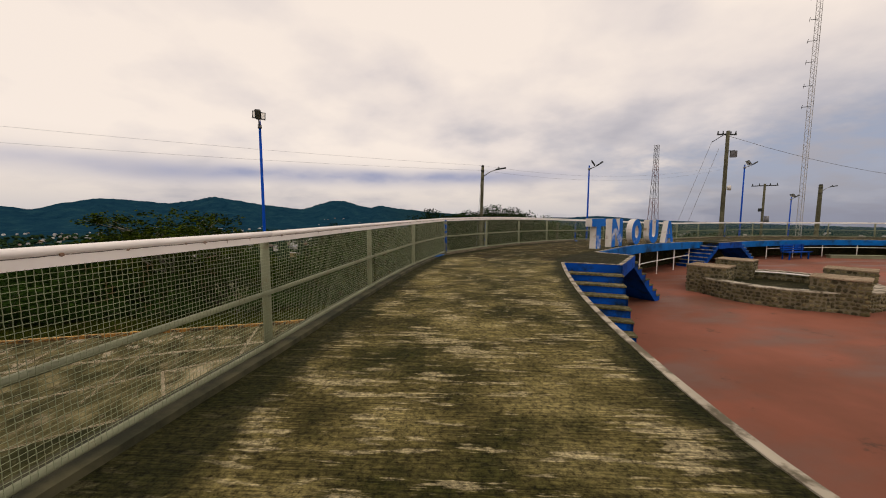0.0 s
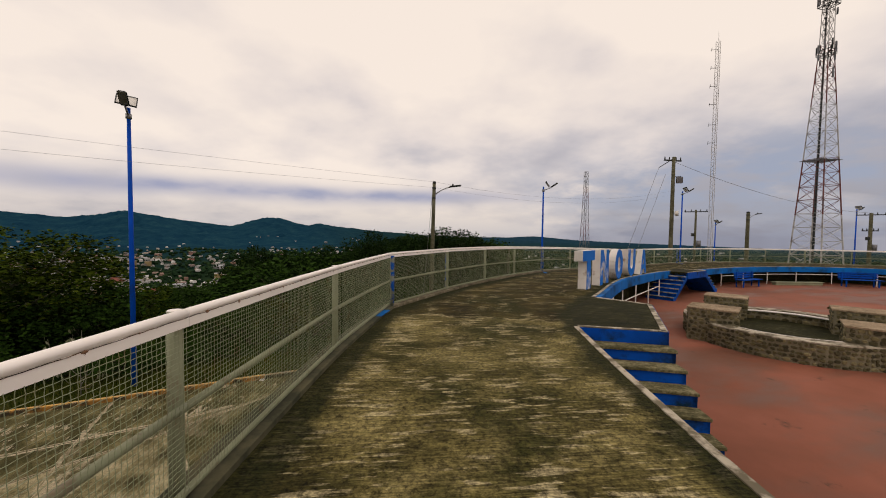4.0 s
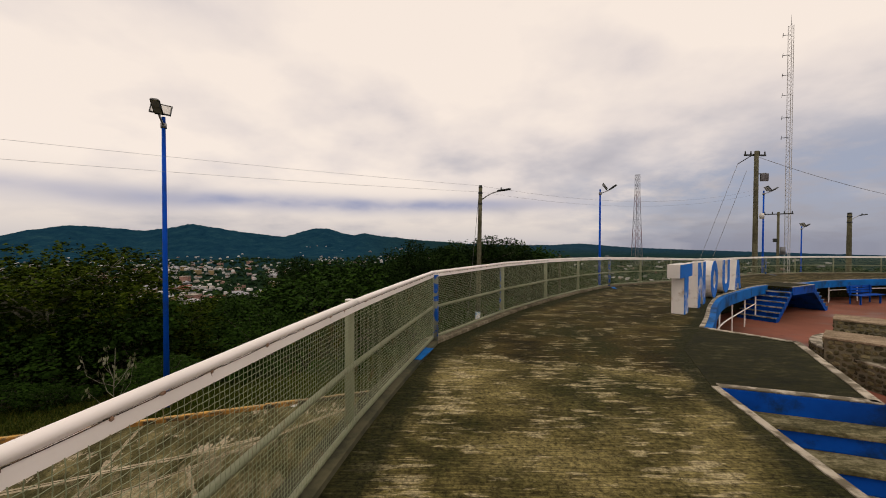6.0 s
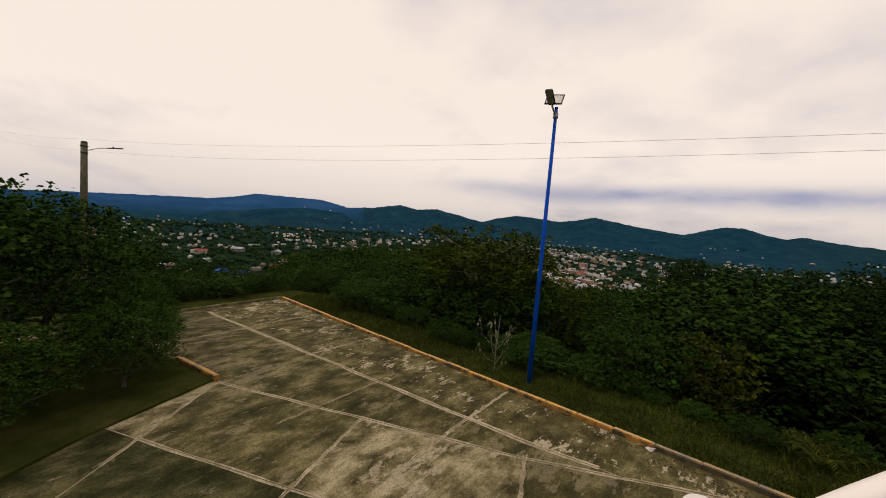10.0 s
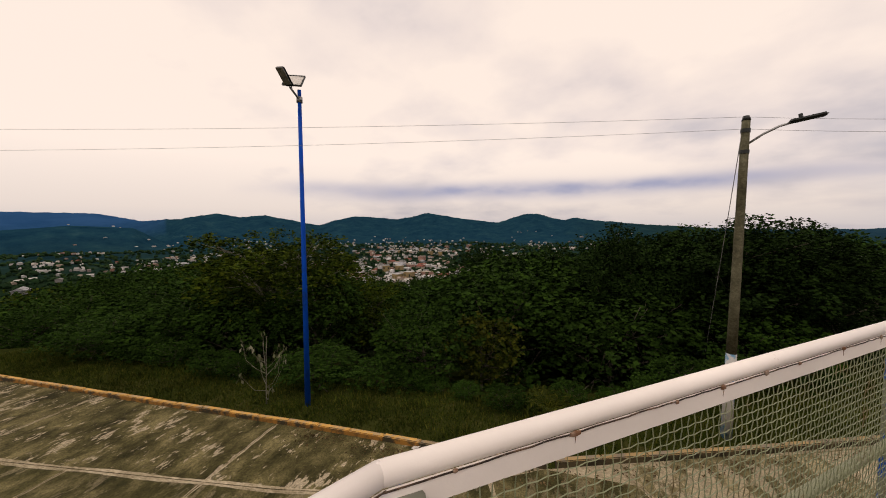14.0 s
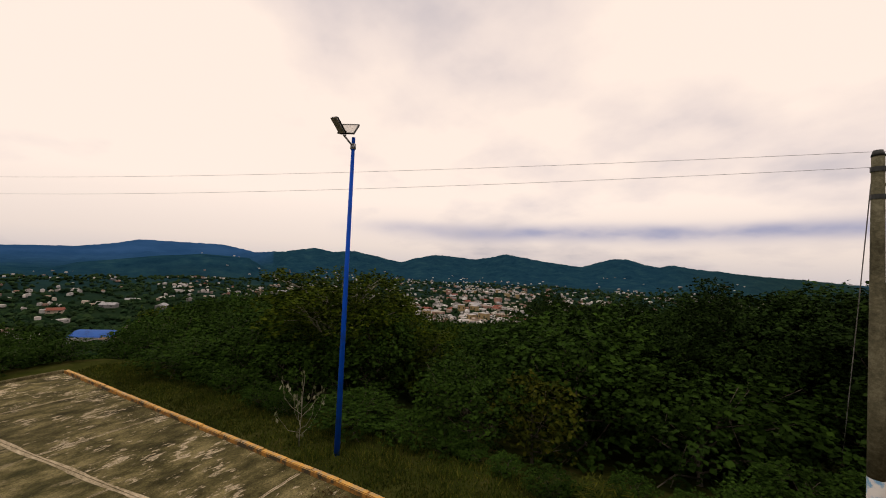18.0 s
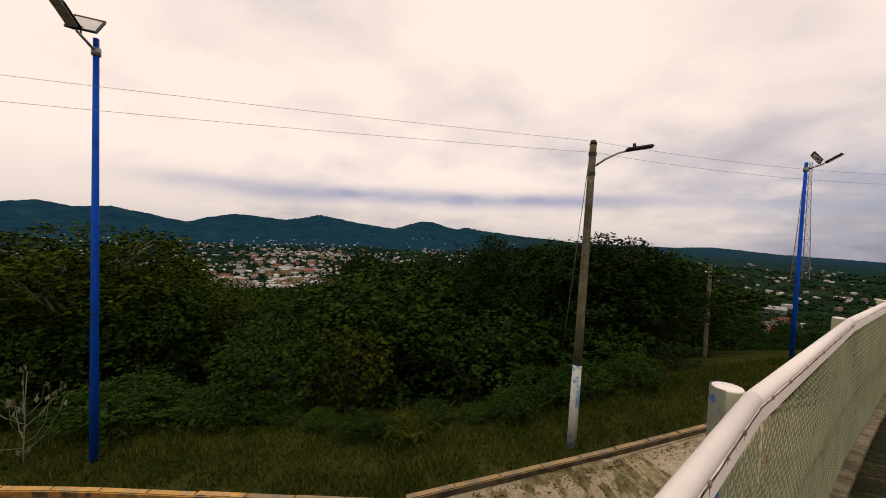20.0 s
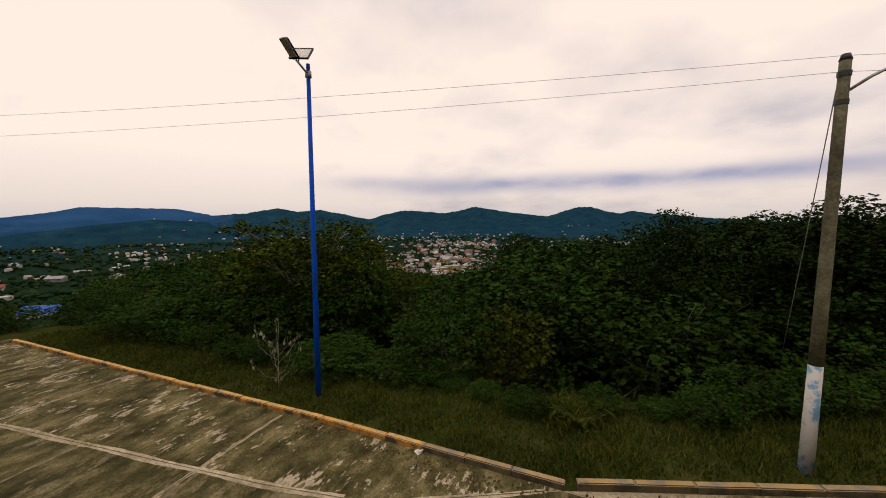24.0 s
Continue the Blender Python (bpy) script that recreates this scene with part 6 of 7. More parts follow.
def tree_meshes(seed, h, spread, leaves, size, mat, bark, clear=0.3, flat=0.6):
    """Trunk with limbs, and a crown of leaf sprays on the limb ends."""
    rnd = random.Random(seed)
    q = bmesh.new()
    lean = Vector((rnd.uniform(-0.08, 0.08), rnd.uniform(-0.08, 0.08), 1))
    trunk = [lean * (h * t) + Vector((rnd.uniform(-1, 1), rnd.uniform(-1, 1), 0)) * 0.05 * h * t * (t < 0.9) for t in (0, clear * 0.5, clear, clear + 0.2, clear + 0.42)]
    pipe(q, trunk, 0.03 * h ** 0.9, 7, 0.35)
    tips = []
    nl = 9 + rnd.randint(0, 4)
    for k in range(nl):
        t = clear * 0.85 + (0.42) * (k / nl)
        base = trunk[2].lerp(trunk[4], min(1, max(0, (t - clear) / 0.42)))
        a = 2 * math.pi * (k * 0.382 + rnd.uniform(-0.08, 0.08))
        ln = spread * rnd.uniform(0.7, 1.05) * (1.0 - 0.25 * (k / nl))
        rise = rnd.uniform(0.25, 0.85) + 0.5 * k / nl
        end = base + Vector((math.cos(a), math.sin(a), rise)).normalized() * ln
        end.z = min(end.z, h * 0.9)
        m1 = base.lerp(end, 0.5) + rand_dir(rnd) * ln * 0.08
        pipe(q, [base, m1, end], 0.011 * h**0.9, 5, 0.35)
        tips.append((end, ln))
        for j in range(3):
            e2 = m1.lerp(end, rnd.uniform(0, 0.9)) + rand_dir(rnd, 0.5) * ln * rnd.uniform(0.35, 0.6)
            e2.z = min(e2.z, h * 0.93)
            pipe(q, [m1.lerp(end, 0.1 * j), e2], 0.005 * h**0.9, 4, 0.4)
            tips.append((e2, ln * 0.7))
    tips.append((trunk[4] + Vector((0, 0, h * 0.12)), spread * 0.8))
    verts, faces = [], []
    sprays = max(1, leaves // 9)
    for _ in range(sprays):
        v = rand_dir(rnd)
        if v.z < 0 and rnd.random() < 0.5:
            v.z = -v.z
        if rnd.random() < 0.5:
            c, ln = rnd.choice(tips)
            rad = ln * 0.36 * rnd.random() ** 0.6
            o = c + Vector((v.x * rad, v.y * rad, v.z * rad * flat))
        else:
            lump = 0.86 + 0.14 * math.sin(5 * math.atan2(v.y, v.x) + 6 * v.z + seed) * math.cos(4 * v.z + seed)
            rad = lump * (1 - 0.35 * rnd.random() ** 1.5)
            o = Vector((v.x * spread * rad, v.y * spread * rad, h * (0.5 + clear * 0.42) + v.z * h * (0.47 - clear * 0.4) * rad))
        sd = Vector((v.x, v.y, rnd.uniform(-0.3, 0.4))).normalized()
        for j in range(9):
            d = sd + rand_dir(rnd) * 0.75
            d.z = d.z * 0.5 - 0.15
            d.normalize()
            n = (Vector((0, 0, 1)) + rand_dir(rnd) * 0.9).normalized()
            s = size * rnd.uniform(0.6, 1.25)
            leaf(verts, faces, o + sd * (j * size * 0.2) + rand_dir(rnd) * size * 0.9, d, n, s, s * 0.42)
    me = bpy.data.meshes.new("crown")
    me.from_pydata(verts, [], faces)
    me.materials.append(mat)
    return mesh_of("trunk", q, bark, True), me


def tree_thing(name, meshes, place, scale, turn, label, category="tree", group=""):
    ob = thing(name, place, label, category, group)
    ob.matrix_basis = Matrix.Translation(place) @ Matrix.Rotation(turn, 4, "Z") @ Matrix.Diagonal((*scale, 1))
    part("trunk", meshes[0], None, ob)
    part("crown", meshes[1], None, ob, "dense leafy crown")
    return ob


KINDS = [tree_meshes(11, 8.0, 3.4, 6800, 0.225, M_LEAF, M_BARK, 0.14), tree_meshes(12, 8.0, 3.9, 7400, 0.23, M_LEAF, M_BARK, 0.12), tree_meshes(13, 8.0, 3.2, 6200, 0.215, M_LEAF2, M_BARK, 0.2), tree_meshes(14, 8.0, 3.6, 6800, 0.225, M_LEAF, M_BARK, 0.1, 0.8), tree_meshes(15, 5.0, 3.2, 5000, 0.20, M_LEAF, M_BARK, 0.06, 0.9)]
SHRUB = tree_meshes(16, 5.0, 3.2, 2200, 0.30, M_LEAF, M_BARK, 0.06, 0.9)
# Height of the woods' upper edge over the horizon, by bearing, as one stands on the walkway.
CANOPY = [(-130, -3.0), (-112, -5.2), (-109, -6.0), (-107.5, -10.0), (-100.5, -10.0), (-98, -6.0), (-94, -3.6), (-88, -2.9), (-82, -3.0), (-76, -2.6), (-70, -3.6), (-65, -5.0), (-58, -6.8), (-52, -6.8), (-46, -4.6), (-40, -2.6), (-35, -0.8), (-30, -1.2), (-24, -1.4), (-19, 0.6), (-13, 2.2), (-8, 1.2), (-3, 1.8), (2, 0.4), (5, -4.0), (10, -7.0), (20, -5.0), (50, -3.5)]
can_az, can_el = [a for a, _ in CANOPY], [e for _, e in CANOPY]
EYE = (-2.1, 10.0, 1.4)


def plant_woods():
    rnd = random.Random(21)
    spots = []
    for tries in range(6000):
        az = rnd.uniform(-128, 22)
        dist = rnd.uniform(13, 62) if rnd.random() < 0.8 else rnd.uniform(60, 120)
        x, y = EYE[0] + dist * math.sin(radians(az)), EYE[1] + dist * math.cos(radians(az))
        gap = float(edge_gap(np.array([x]), np.array([y]))[0])
        if gap < 2.5 or any(math.dist((x, y), s[:2]) < (2.2 if gap < 12 else 3.6) for s in spots):
            continue
        if az > 3 and dist < 48:
            continue
        g = gz(x, y)
        el = float(np.interp(az, can_az, can_el))
        zt = EYE[2] + dist * math.tan(radians(el - rnd.random() ** 1.6 * 5.5))
        if gap < 9:
            zt = min(zt, LOT_Z + rnd.uniform(0.6, 2.6) + (gap - 3) * 0.55)
        h = zt - g
        if h < 1.2:
            continue
        h = min(h, 17)
        spots.append((x, y, g, h))
        if len(spots) >= 150:
            break
    # Taller trees stand closer together beyond the lot's far corner.
    for tries in range(900):
        az, dist = rnd.uniform(-108, -66), rnd.uniform(27, 80)
        x, y = EYE[0] + dist * math.sin(radians(az)), EYE[1] + dist * math.cos(radians(az))
        gap = float(edge_gap(np.array([x]), np.array([y]))[0])
        if gap < 4 or any(math.dist((x, y), q[:2]) < 3.0 for q in spots):
            continue
        g = gz(x, y)
        h = EYE[2] + dist * math.tan(radians(float(np.interp(az, can_az, can_el)) - rnd.random() ** 1.5 * 3.4)) - g
        if gap < 9:
            h = min(h, LOT_Z + 1.0 + (gap - 3) * 0.6 - g)
        if h > 1.5:
            spots.append((x, y, g, min(h, 19)))
        if len(spots) >= 205:
            break
    for x, y, g, h in spots:
        k = 4 if h < 4.5 else rnd.randrange(4)
        base = 5.0 if k == 4 else 8.0
        s = h / base
        w = max(s, 0.5) * rnd.uniform(1.0, 1.35) if h < 10 else s * rnd.uniform(0.8, 1.0)
        tree_thing("tree", KINDS[k], (x, y, g - 0.15), (w, w, s), rnd.uniform(0, 6.28), "dark leafy tree on the slope below the lot" if k != 2 else "olive leafy tree on the slope below the lot", "tree", "trees on the slope")


plant_woods()
# Trees that stand out: behind the lamp, beside the pole, and by the lot's near end.
OLIVE = tree_meshes(31, 9.0, 4.0, 15000, 0.16, M_LEAF2, M_PALEBARK, 0.42, 0.7)
px, py = (-22.137, 15.925)
tree_thing("tree", OLIVE, (px, py, gz(px, py) - 0.1), (1.2, 1.2, (1.45 - gz(px, py)) / 9.0), 0.6, "tall airy olive-green tree behind the lamp pole")
BIG = tree_meshes(32, 10.0, 4.8, 34000, 0.17, M_LEAF4, M_BARK, 0.2, 0.8)
for px, py, s in ((*(-5.775, 29.312), 1.0), (*(-4.025, 31.062), 0.95), (*(-8.575, 27.562), 0.86)):
    g = gz(px, py)
    tree_thing("tree", BIG, (px, py, g - 0.1), (0.85 * s, 0.85 * s, (2.1 * s - g) / 10.0), px, "big dark broad-crowned tree behind the utility pole", "tree", "big trees behind the pole")
for px, py, s in ((*(-16.188, 31.938), 1.0), (*(-18.812, 28.875), 0.9), (*(-12.688, 32.812), 0.95)):
    g = gz(px, py)
    tree_thing("tree", BIG, (px, py, g - 0.1), (0.9 * s, 0.9 * s, (0.6 * s - g) / 10.0), py, "tall dark leafy tree rising out of the woods", "tree", "tall trees of the woods")
M_LEAF5 = leaf_mat("mid_green_leaves", (0.016, 0.038, 0.006), (0.026, 0.058, 0.008), (0.042, 0.084, 0.012), rough=0.8)
SIDE = tree_meshes(33, 7.0, 3.6, 17000, 0.14, M_LEAF5, M_BARK, 0.12, 0.9)
for (px, py), s, w in (((-16.1, -1.7), 0.84, 0.86), ((-12.3, -2.75), 1.02, 0.92), ((-13.912, 1.4), 0.40, 0.42), ((-11.638, -0.263), 0.40, 0.5), ((-9.975, -1.4), 0.42, 0.5), ((-15.4, 0.787), 0.45, 0.4)):
    tree_thing("tree" if s > 0.6 else "shrub", SIDE, (px, py, LOT_Z - 0.05), (w, w, s), px * 3, "dense dark leafy tree at the near end of the lot" if s > 0.6 else "low dark shrub beside the lot", "tree" if s > 0.6 else "shrub")
rnd = random.Random(17)
VERGE = [(-21.0, 7.05), (-11.88, 13.13), (-8.70, 14.86), (-6.12, 16.34), (-3.255, 19.644), (-1.05, 22.312)]
for n, (px, py) in enumerate(even(beside(VERGE, 2.5), 24)):
    px, py = px + rnd.uniform(-0.4, 0.4), py + rnd.uniform(-0.3, 0.5)
    if math.dist((px, py), LAMP_PLACE) < 1.3 or math.dist((px, py), POLE_C) < 1.2:
        continue
    s = rnd.uniform(0.5, 1.25) / 5.0
    tree_thing("shrub", SHRUB, (px, py, gz(px, py) - 0.1), (s * 1.35, s * 1.35, s), rnd.uniform(0, 6), "low dark leafy shrub at the edge of the verge", "shrub", "shrubs along the verge")
for px, py in even([(-26.4, 3.6), (-24.2, 0.4), (-22.0, -2.4)], 10):
    px, py = px - rnd.uniform(0.5, 1.9), py - rnd.uniform(0.3, 1.3)
    k = rnd.uniform(0.7, 1.5) / 5.0
    tree_thing("shrub", SHRUB, (px, py, gz(px, py) - 0.1), (k * 1.5, k * 1.5, k), rnd.uniform(0, 6), "dark leafy shrub behind the far kerb of the lot", "shrub", "shrubs along the verge")
px, py = (-11.287, 19.775)
tree_thing("shrub", tree_meshes(41, 2.6, 1.5, 1800, 0.16, M_LEAF3, M_BARK, 0.2, 0.9), (px, py, gz(px, py) - 0.2), (1, 1, 1.25), 0.3, "yellow-green bush in the woods' edge", "shrub")


def sapling():
    rnd = random.Random(8)
    px, py = (-13.781, 12.688)
    ob = thing("sapling", (px, py, gz(px, py) - 0.03), "thin bare pale sapling with a few hanging leaves", "sapling")
    q = bmesh.new()
    pipe(q, [(0, 0, 0), (0.02, 0, 0.45), (-0.03, 0.03, 0.95), (0.05, 0.02, 1.5), (0.02, 0.06, 2.15)], 0.022, 6, 0.3)
    tips = []
    for k in range(11):
        a, z = k * 2.4 + rnd.uniform(-0.3, 0.3), 0.22 + 0.11 * k
        reach = rnd.uniform(0.55, 1.05) * (1 - 0.045 * k)
        out = Vector((math.cos(a), math.sin(a), 0))
        b = Vector((0, 0, z))
        m1 = b + out * reach * 0.45 + Vector((0, 0, 0.10 + rnd.uniform(0, 0.12)))
        m2 = b + out * reach * 0.85 + Vector((0, 0, 0.38 + rnd.uniform(0, 0.2)))
        e = b + out * reach + Vector((0, 0, 0.70 + rnd.uniform(0, 0.35)))
        part("branch", pipe(bmesh.new(), [b, m1, m2, e], 0.0095, 5, 0.35), M_PALEBARK, ob)
        tips += [e, m2.lerp(e, 0.5)]
    part("stem", q, M_PALEBARK, ob, smooth=True)
    verts, faces = [], []
    for e in tips:
        for j in range(2):
            leaf(verts, faces, e + rand_dir(rnd) * 0.09, (Vector((0, 0, -1)) + rand_dir(rnd) * 0.5).normalized(), rand_dir(rnd), 0.17, 0.04)
    me = bpy.data.meshes.new("leaves")
    me.from_pydata(verts, [], faces)
    me.materials.append(M_PALELEAF)
    part("leaves", me, M_PALELEAF, ob, "few pale hanging leaves", kind="stuff")


sapling()


def palm(place, s=1.0):
    rnd = random.Random(5)
    ob = thing("palm", (*place, gz(*place) - 0.05), "small yellow-green palm in the grass", "palm")
    for k in range(9):
        a = 2 * math.pi * k / 9 + rnd.uniform(-0.2, 0.2)
        u = Vector((math.cos(a), math.sin(a), 0))
        pts = [u * (t * 0.85 * s) + Vector((0, 0, (0.15 + 1.25 * t - 1.15 * t * t * rnd.uniform(0.8, 1.2)) * s)) for t in np.linspace(0, 1, 9)]
        verts, faces = [], []
        for j in range(1, 9):
            d = (pts[j] - pts[j - 1]).normalized()
            sd = d.cross(Vector((0, 0, 1))).normalized()
            for sgn in (-1, 1):
                for o in (0.0, 0.5):
                    leaf(verts, faces, pts[j - 1].lerp(pts[j], o), (sd * sgn + d * 0.8 + Vector((0, 0, -0.25))).normalized(), Vector((0, 0, 1)), 0.34 * s * (1.1 - 0.6 * j / 9), 0.018 * s)
        me = bpy.data.meshes.new("frond")
        me.from_pydata(verts, [], faces)
        me.materials.append(M_LEAF3)
        part("frond", me, M_LEAF3, ob, kind="stuff")


palm((-7.175, 18.025))
palm((-7.612, 18.637), 0.75)


def grass():
    """Blades on the verge and the upper slope."""
    g = np.random.RandomState(6)
    n = 80000
    base = np.array([(-25.43, 4.06), (-17.02, 9.66), (-11.88, 13.11), (-8.70, 14.84), (-6.12, 16.34), (-3.255, 19.644), (1.312, 25.287), (5.25, 30.275)])
    seg = np.diff(base, axis=0)
    ln = np.hypot(*seg.T)
    s = g.uniform(0, ln.sum(), n)
    k = np.searchsorted(np.cumsum(ln), s).clip(0, len(ln) - 1)
    f = (s - np.r_[0, np.cumsum(ln)][k]) / ln[k]
    nrm = np.stack([-seg[:, 1], seg[:, 0]], -1) / ln[:, None]
    off = 0.12 + g.uniform(0, 1, n) ** 1.2 * 2.6
    p = base[k] + seg[k] * f[:, None] + nrm[k] * off[:, None] + g.normal(0, 0.15, (n, 2))
    keep = edge_gap(p[:, 0], p[:, 1]) > 0.08
    p, off = p[keep], off[keep]
    z = ground_z(p[:, 0], p[:, 1])
    n = len(p)
    tall = (0.06 + 0.15 * g.uniform(0, 1, n) ** 2) * (0.6 + 0.6 * np.clip(off / 3, 0, 1)) * (0.75 + 0.5 * (waves(p[:, 0], p[:, 1], 2.5, 9) > 0.2))
    a = g.uniform(0, 2 * np.pi, n)
    w = 0.010 + 0.010 * g.uniform(0, 1, n)
    lean = g.normal(0, 0.45, (n, 2)) * tall[:, None]
    V = np.zeros((n, 3, 3))
    V[:, 0, :2] = p + np.stack([np.cos(a), np.sin(a)], -1) * w[:, None]
    V[:, 1, :2] = p - np.stack([np.cos(a), np.sin(a)], -1) * w[:, None]
    V[:, 2, :2] = p + lean
    V[:, :2, 2] = z[:, None] - 0.02
    V[:, 2, 2] = z + tall
    me = bpy.data.meshes.new("grass")
    me.from_pydata(V.reshape(-1, 3).tolist(), [], np.arange(3 * n).reshape(-1, 3).tolist())
    me.materials.append(M_GRASS)
    tagged(new("grass", me), "rough uncut grass on the verge above the slope", "grass", kind="stuff")


grass()


def leaf_litter():
    """Dry leaves and grit gathered along the kerb."""
    rnd = random.Random(14)
    verts, faces = [], []
    line = [(-11.80, 12.93), (-8.68, 14.65), (-6.24, 16.0), (-5.906, 16.406), (-3.255, 19.469), (-0.875, 22.4)]
    for n, (x, y) in enumerate(even(beside(line, -0.16), 900)):
        if rnd.random() < 0.35:
            continue
        off = abs(rnd.gauss(0, 0.22)) * (1.8 if math.dist((x, y), (-6.099, 16.293)) < 1.2 else 1.0)
        x, y = x + off * 0.7 + rnd.uniform(-0.05, 0.05), y - off * 0.7 + rnd.uniform(-0.05, 0.05)
        d = Vector((rnd.uniform(-1, 1), rnd.uniform(-1, 1), rnd.uniform(0, 0.3))).normalized()
        leaf(verts, faces, Vector((x, y, float(lot_h(x, y)) + 0.012)), d, Vector((0, 0, 1)), rnd.uniform(0.03, 0.09), rnd.uniform(0.012, 0.03))
    me = bpy.data.meshes.new("leaf_litter")
    me.from_pydata(verts, [], faces)
    me.materials.append(M_LITTER)
    tagged(new("leaf_litter", me), "dry brown leaves gathered along the kerb", "leaf litter", kind="stuff")


M_LITTER = leaf_mat("dry_leaves", (0.03, 0.018, 0.008), (0.08, 0.05, 0.02), (0.20, 0.14, 0.07))
leaf_litter()


def far_woods():
    """Tree crowns of the valley and hills as rough many-sided clumps, all in one mesh."""
    g = np.random.RandomState(12)
    n = 34000
    az = np.radians(np.r_[g.uniform(-132, 50, n)])
    r = 70 * np.exp(g.uniform(0, 1, n) ** 0.85 * np.log(1450 / 70))
    x, y = CENTRE[0] + r * np.sin(az), CENTRE[1] + r * np.cos(az)
    ok = (edge_gap(x, y) > 45) & (waves(x, y, 120, 15) > -0.75)
    x, y, r, az = x[ok], y[ok], r[ok], az[ok]
    n = len(x)
    z = ground_z(x, y)
    size = g.uniform(1.1, 3.4, n) * (1 + np.clip(r - 200, 0, 1500) / 1100)
    rings = ((0.15, 0.75), (0.5, 1.0), (0.85, 0.62))
    K = 4
    V = np.zeros((n, 3 * K + 1, 3))
    for i, (hz, rad) in enumerate(rings):
        t = 2 * np.pi * (np.arange(K) + 0.5 * (i % 2)) / K
        j = g.uniform(0.55, 1.3, (n, K))
        V[:, i * K : (i + 1) * K, 0] = x[:, None] + np.cos(t) * rad * j * size[:, None]
        V[:, i * K : (i + 1) * K, 1] = y[:, None] + np.sin(t) * rad * j * size[:, None]
        V[:, i * K : (i + 1) * K, 2] = z[:, None] + (hz + g.uniform(-0.18, 0.18, (n, K))) * size[:, None] * 1.35
    V[:, -1] = np.stack([x, y, z + size * 1.35 * g.uniform(0.9, 1.2, n)], -1)
    F = []
    for i in range(2):
        for k in range(K):
            a, b = i * K + k, i * K + (k + 1) % K
            F += [(a, b, b + K), (a, b + K, a + K)]
    F += [(2 * K + k, 2 * K + (k + 1) % K, 3 * K) for k in range(K)]
    F = np.array(F)[None] + (np.arange(n) * (3 * K + 1))[:, None, None]
    me = bpy.data.meshes.new("far_woods")
    me.from_pydata(V.reshape(-1, 3).tolist(), [], F.reshape(-1, 3).tolist())
    me.materials.append(M_FARWOOD)
    tagged(new("far_woods", me), "dense dark woods covering the valley", "woods", kind="stuff")


far_woods()


# ---- houses of the town ----
def house_kind(seed, w, d, h, gable, wall, roof):
    """Walls with openings, a roof with eaves, windows and a door as parts."""
    ob = thing("house", (0, 0, 0), "", "house", "houses of the town")
    part("wall", box(bmesh.new(), (0, 0, h / 2), (w, d, h)), wall, ob)
    if gable:
        q = bmesh.new()
        e = 0.5
        P = [(-w / 2 - e, -d / 2 - e, h - 0.1), (w / 2 + e, -d / 2 - e, h - 0.1), (w / 2 + e, d / 2 + e, h - 0.1), (-w / 2 - e, d / 2 + e, h - 0.1), (-w / 2 - e, 0, h + d * 0.24), (w / 2 + e, 0, h + d * 0.24)]
        v = [q.verts.new(p) for p in P]
        for f in ((0, 1, 5, 4), (2, 3, 4, 5), (0, 4, 3), (1, 2, 5), (3, 2, 1, 0)):
            q.faces.new([v[k] for k in f])
        part("roof", q, roof, ob)
    else:
        part("roof", box(bmesh.new(), (0, 0, h + 0.15), (w + 0.5, d + 0.5, 0.3)), roof, ob)
    for x in (-0.3, 0.3):
        for s in (-1, 1):
            part("window", box(bmesh.new(), (x * w, s * d / 2, h * 0.6), (w * 0.16, 0.12, h * 0.3)), M_DARKMETAL, ob)
    return ob


def plaster(name, c):
    return worn(name, c, tuple(v * 0.55 for v in c), 0.35, (0.5, 0.7), 0.9)


P_WHITE, P_CREAM, P_GREY, P_PINK, P_OCHRE = plaster("white_plaster", (0.46, 0.44, 0.42)), plaster("cream_plaster", (0.38, 0.32, 0.25)), plaster("grey_plaster", (0.17, 0.17, 0.17)), plaster("pink_plaster", (0.34, 0.19, 0.15)), plaster("ochre_plaster", (0.30, 0.22, 0.10))
R_TILE, R_TIN, R_RUSTY, R_BLUE = plaster("red_tile_roof", (0.22, 0.065, 0.04)), plaster("tin_roof", (0.34, 0.34, 0.35)), plaster("rusty_roof", (0.20, 0.13, 0.09)), plaster("blue_sheet_roof", (0.02, 0.10, 0.38))
HOUSES = [house_kind(1, 9, 7, 3.2, False, P_WHITE, P_WHITE), house_kind(2, 11, 8, 3.2, True, P_CREAM, R_TILE), house_kind(3, 10, 8, 6.2, False, P_WHITE, P_GREY), house_kind(4, 12, 8, 3.2, True, P_GREY, R_TIN), house_kind(5, 9, 9, 6.0, False, P_PINK, P_CREAM), house_kind(6, 13, 7, 3.4, True, P_WHITE, R_RUSTY), house_kind(7, 10, 9, 9.0, False, P_OCHRE, P_WHITE)]
HOUSE_LABEL = ["small white flat-roofed house among trees", "cream house with a red tiled gable roof", "two-storey white flat-roofed house", "grey house with a pale tin roof", "two-storey pink plastered house", "long white house with a rusty sheet roof", "three-storey ochre building with white roof slab"]


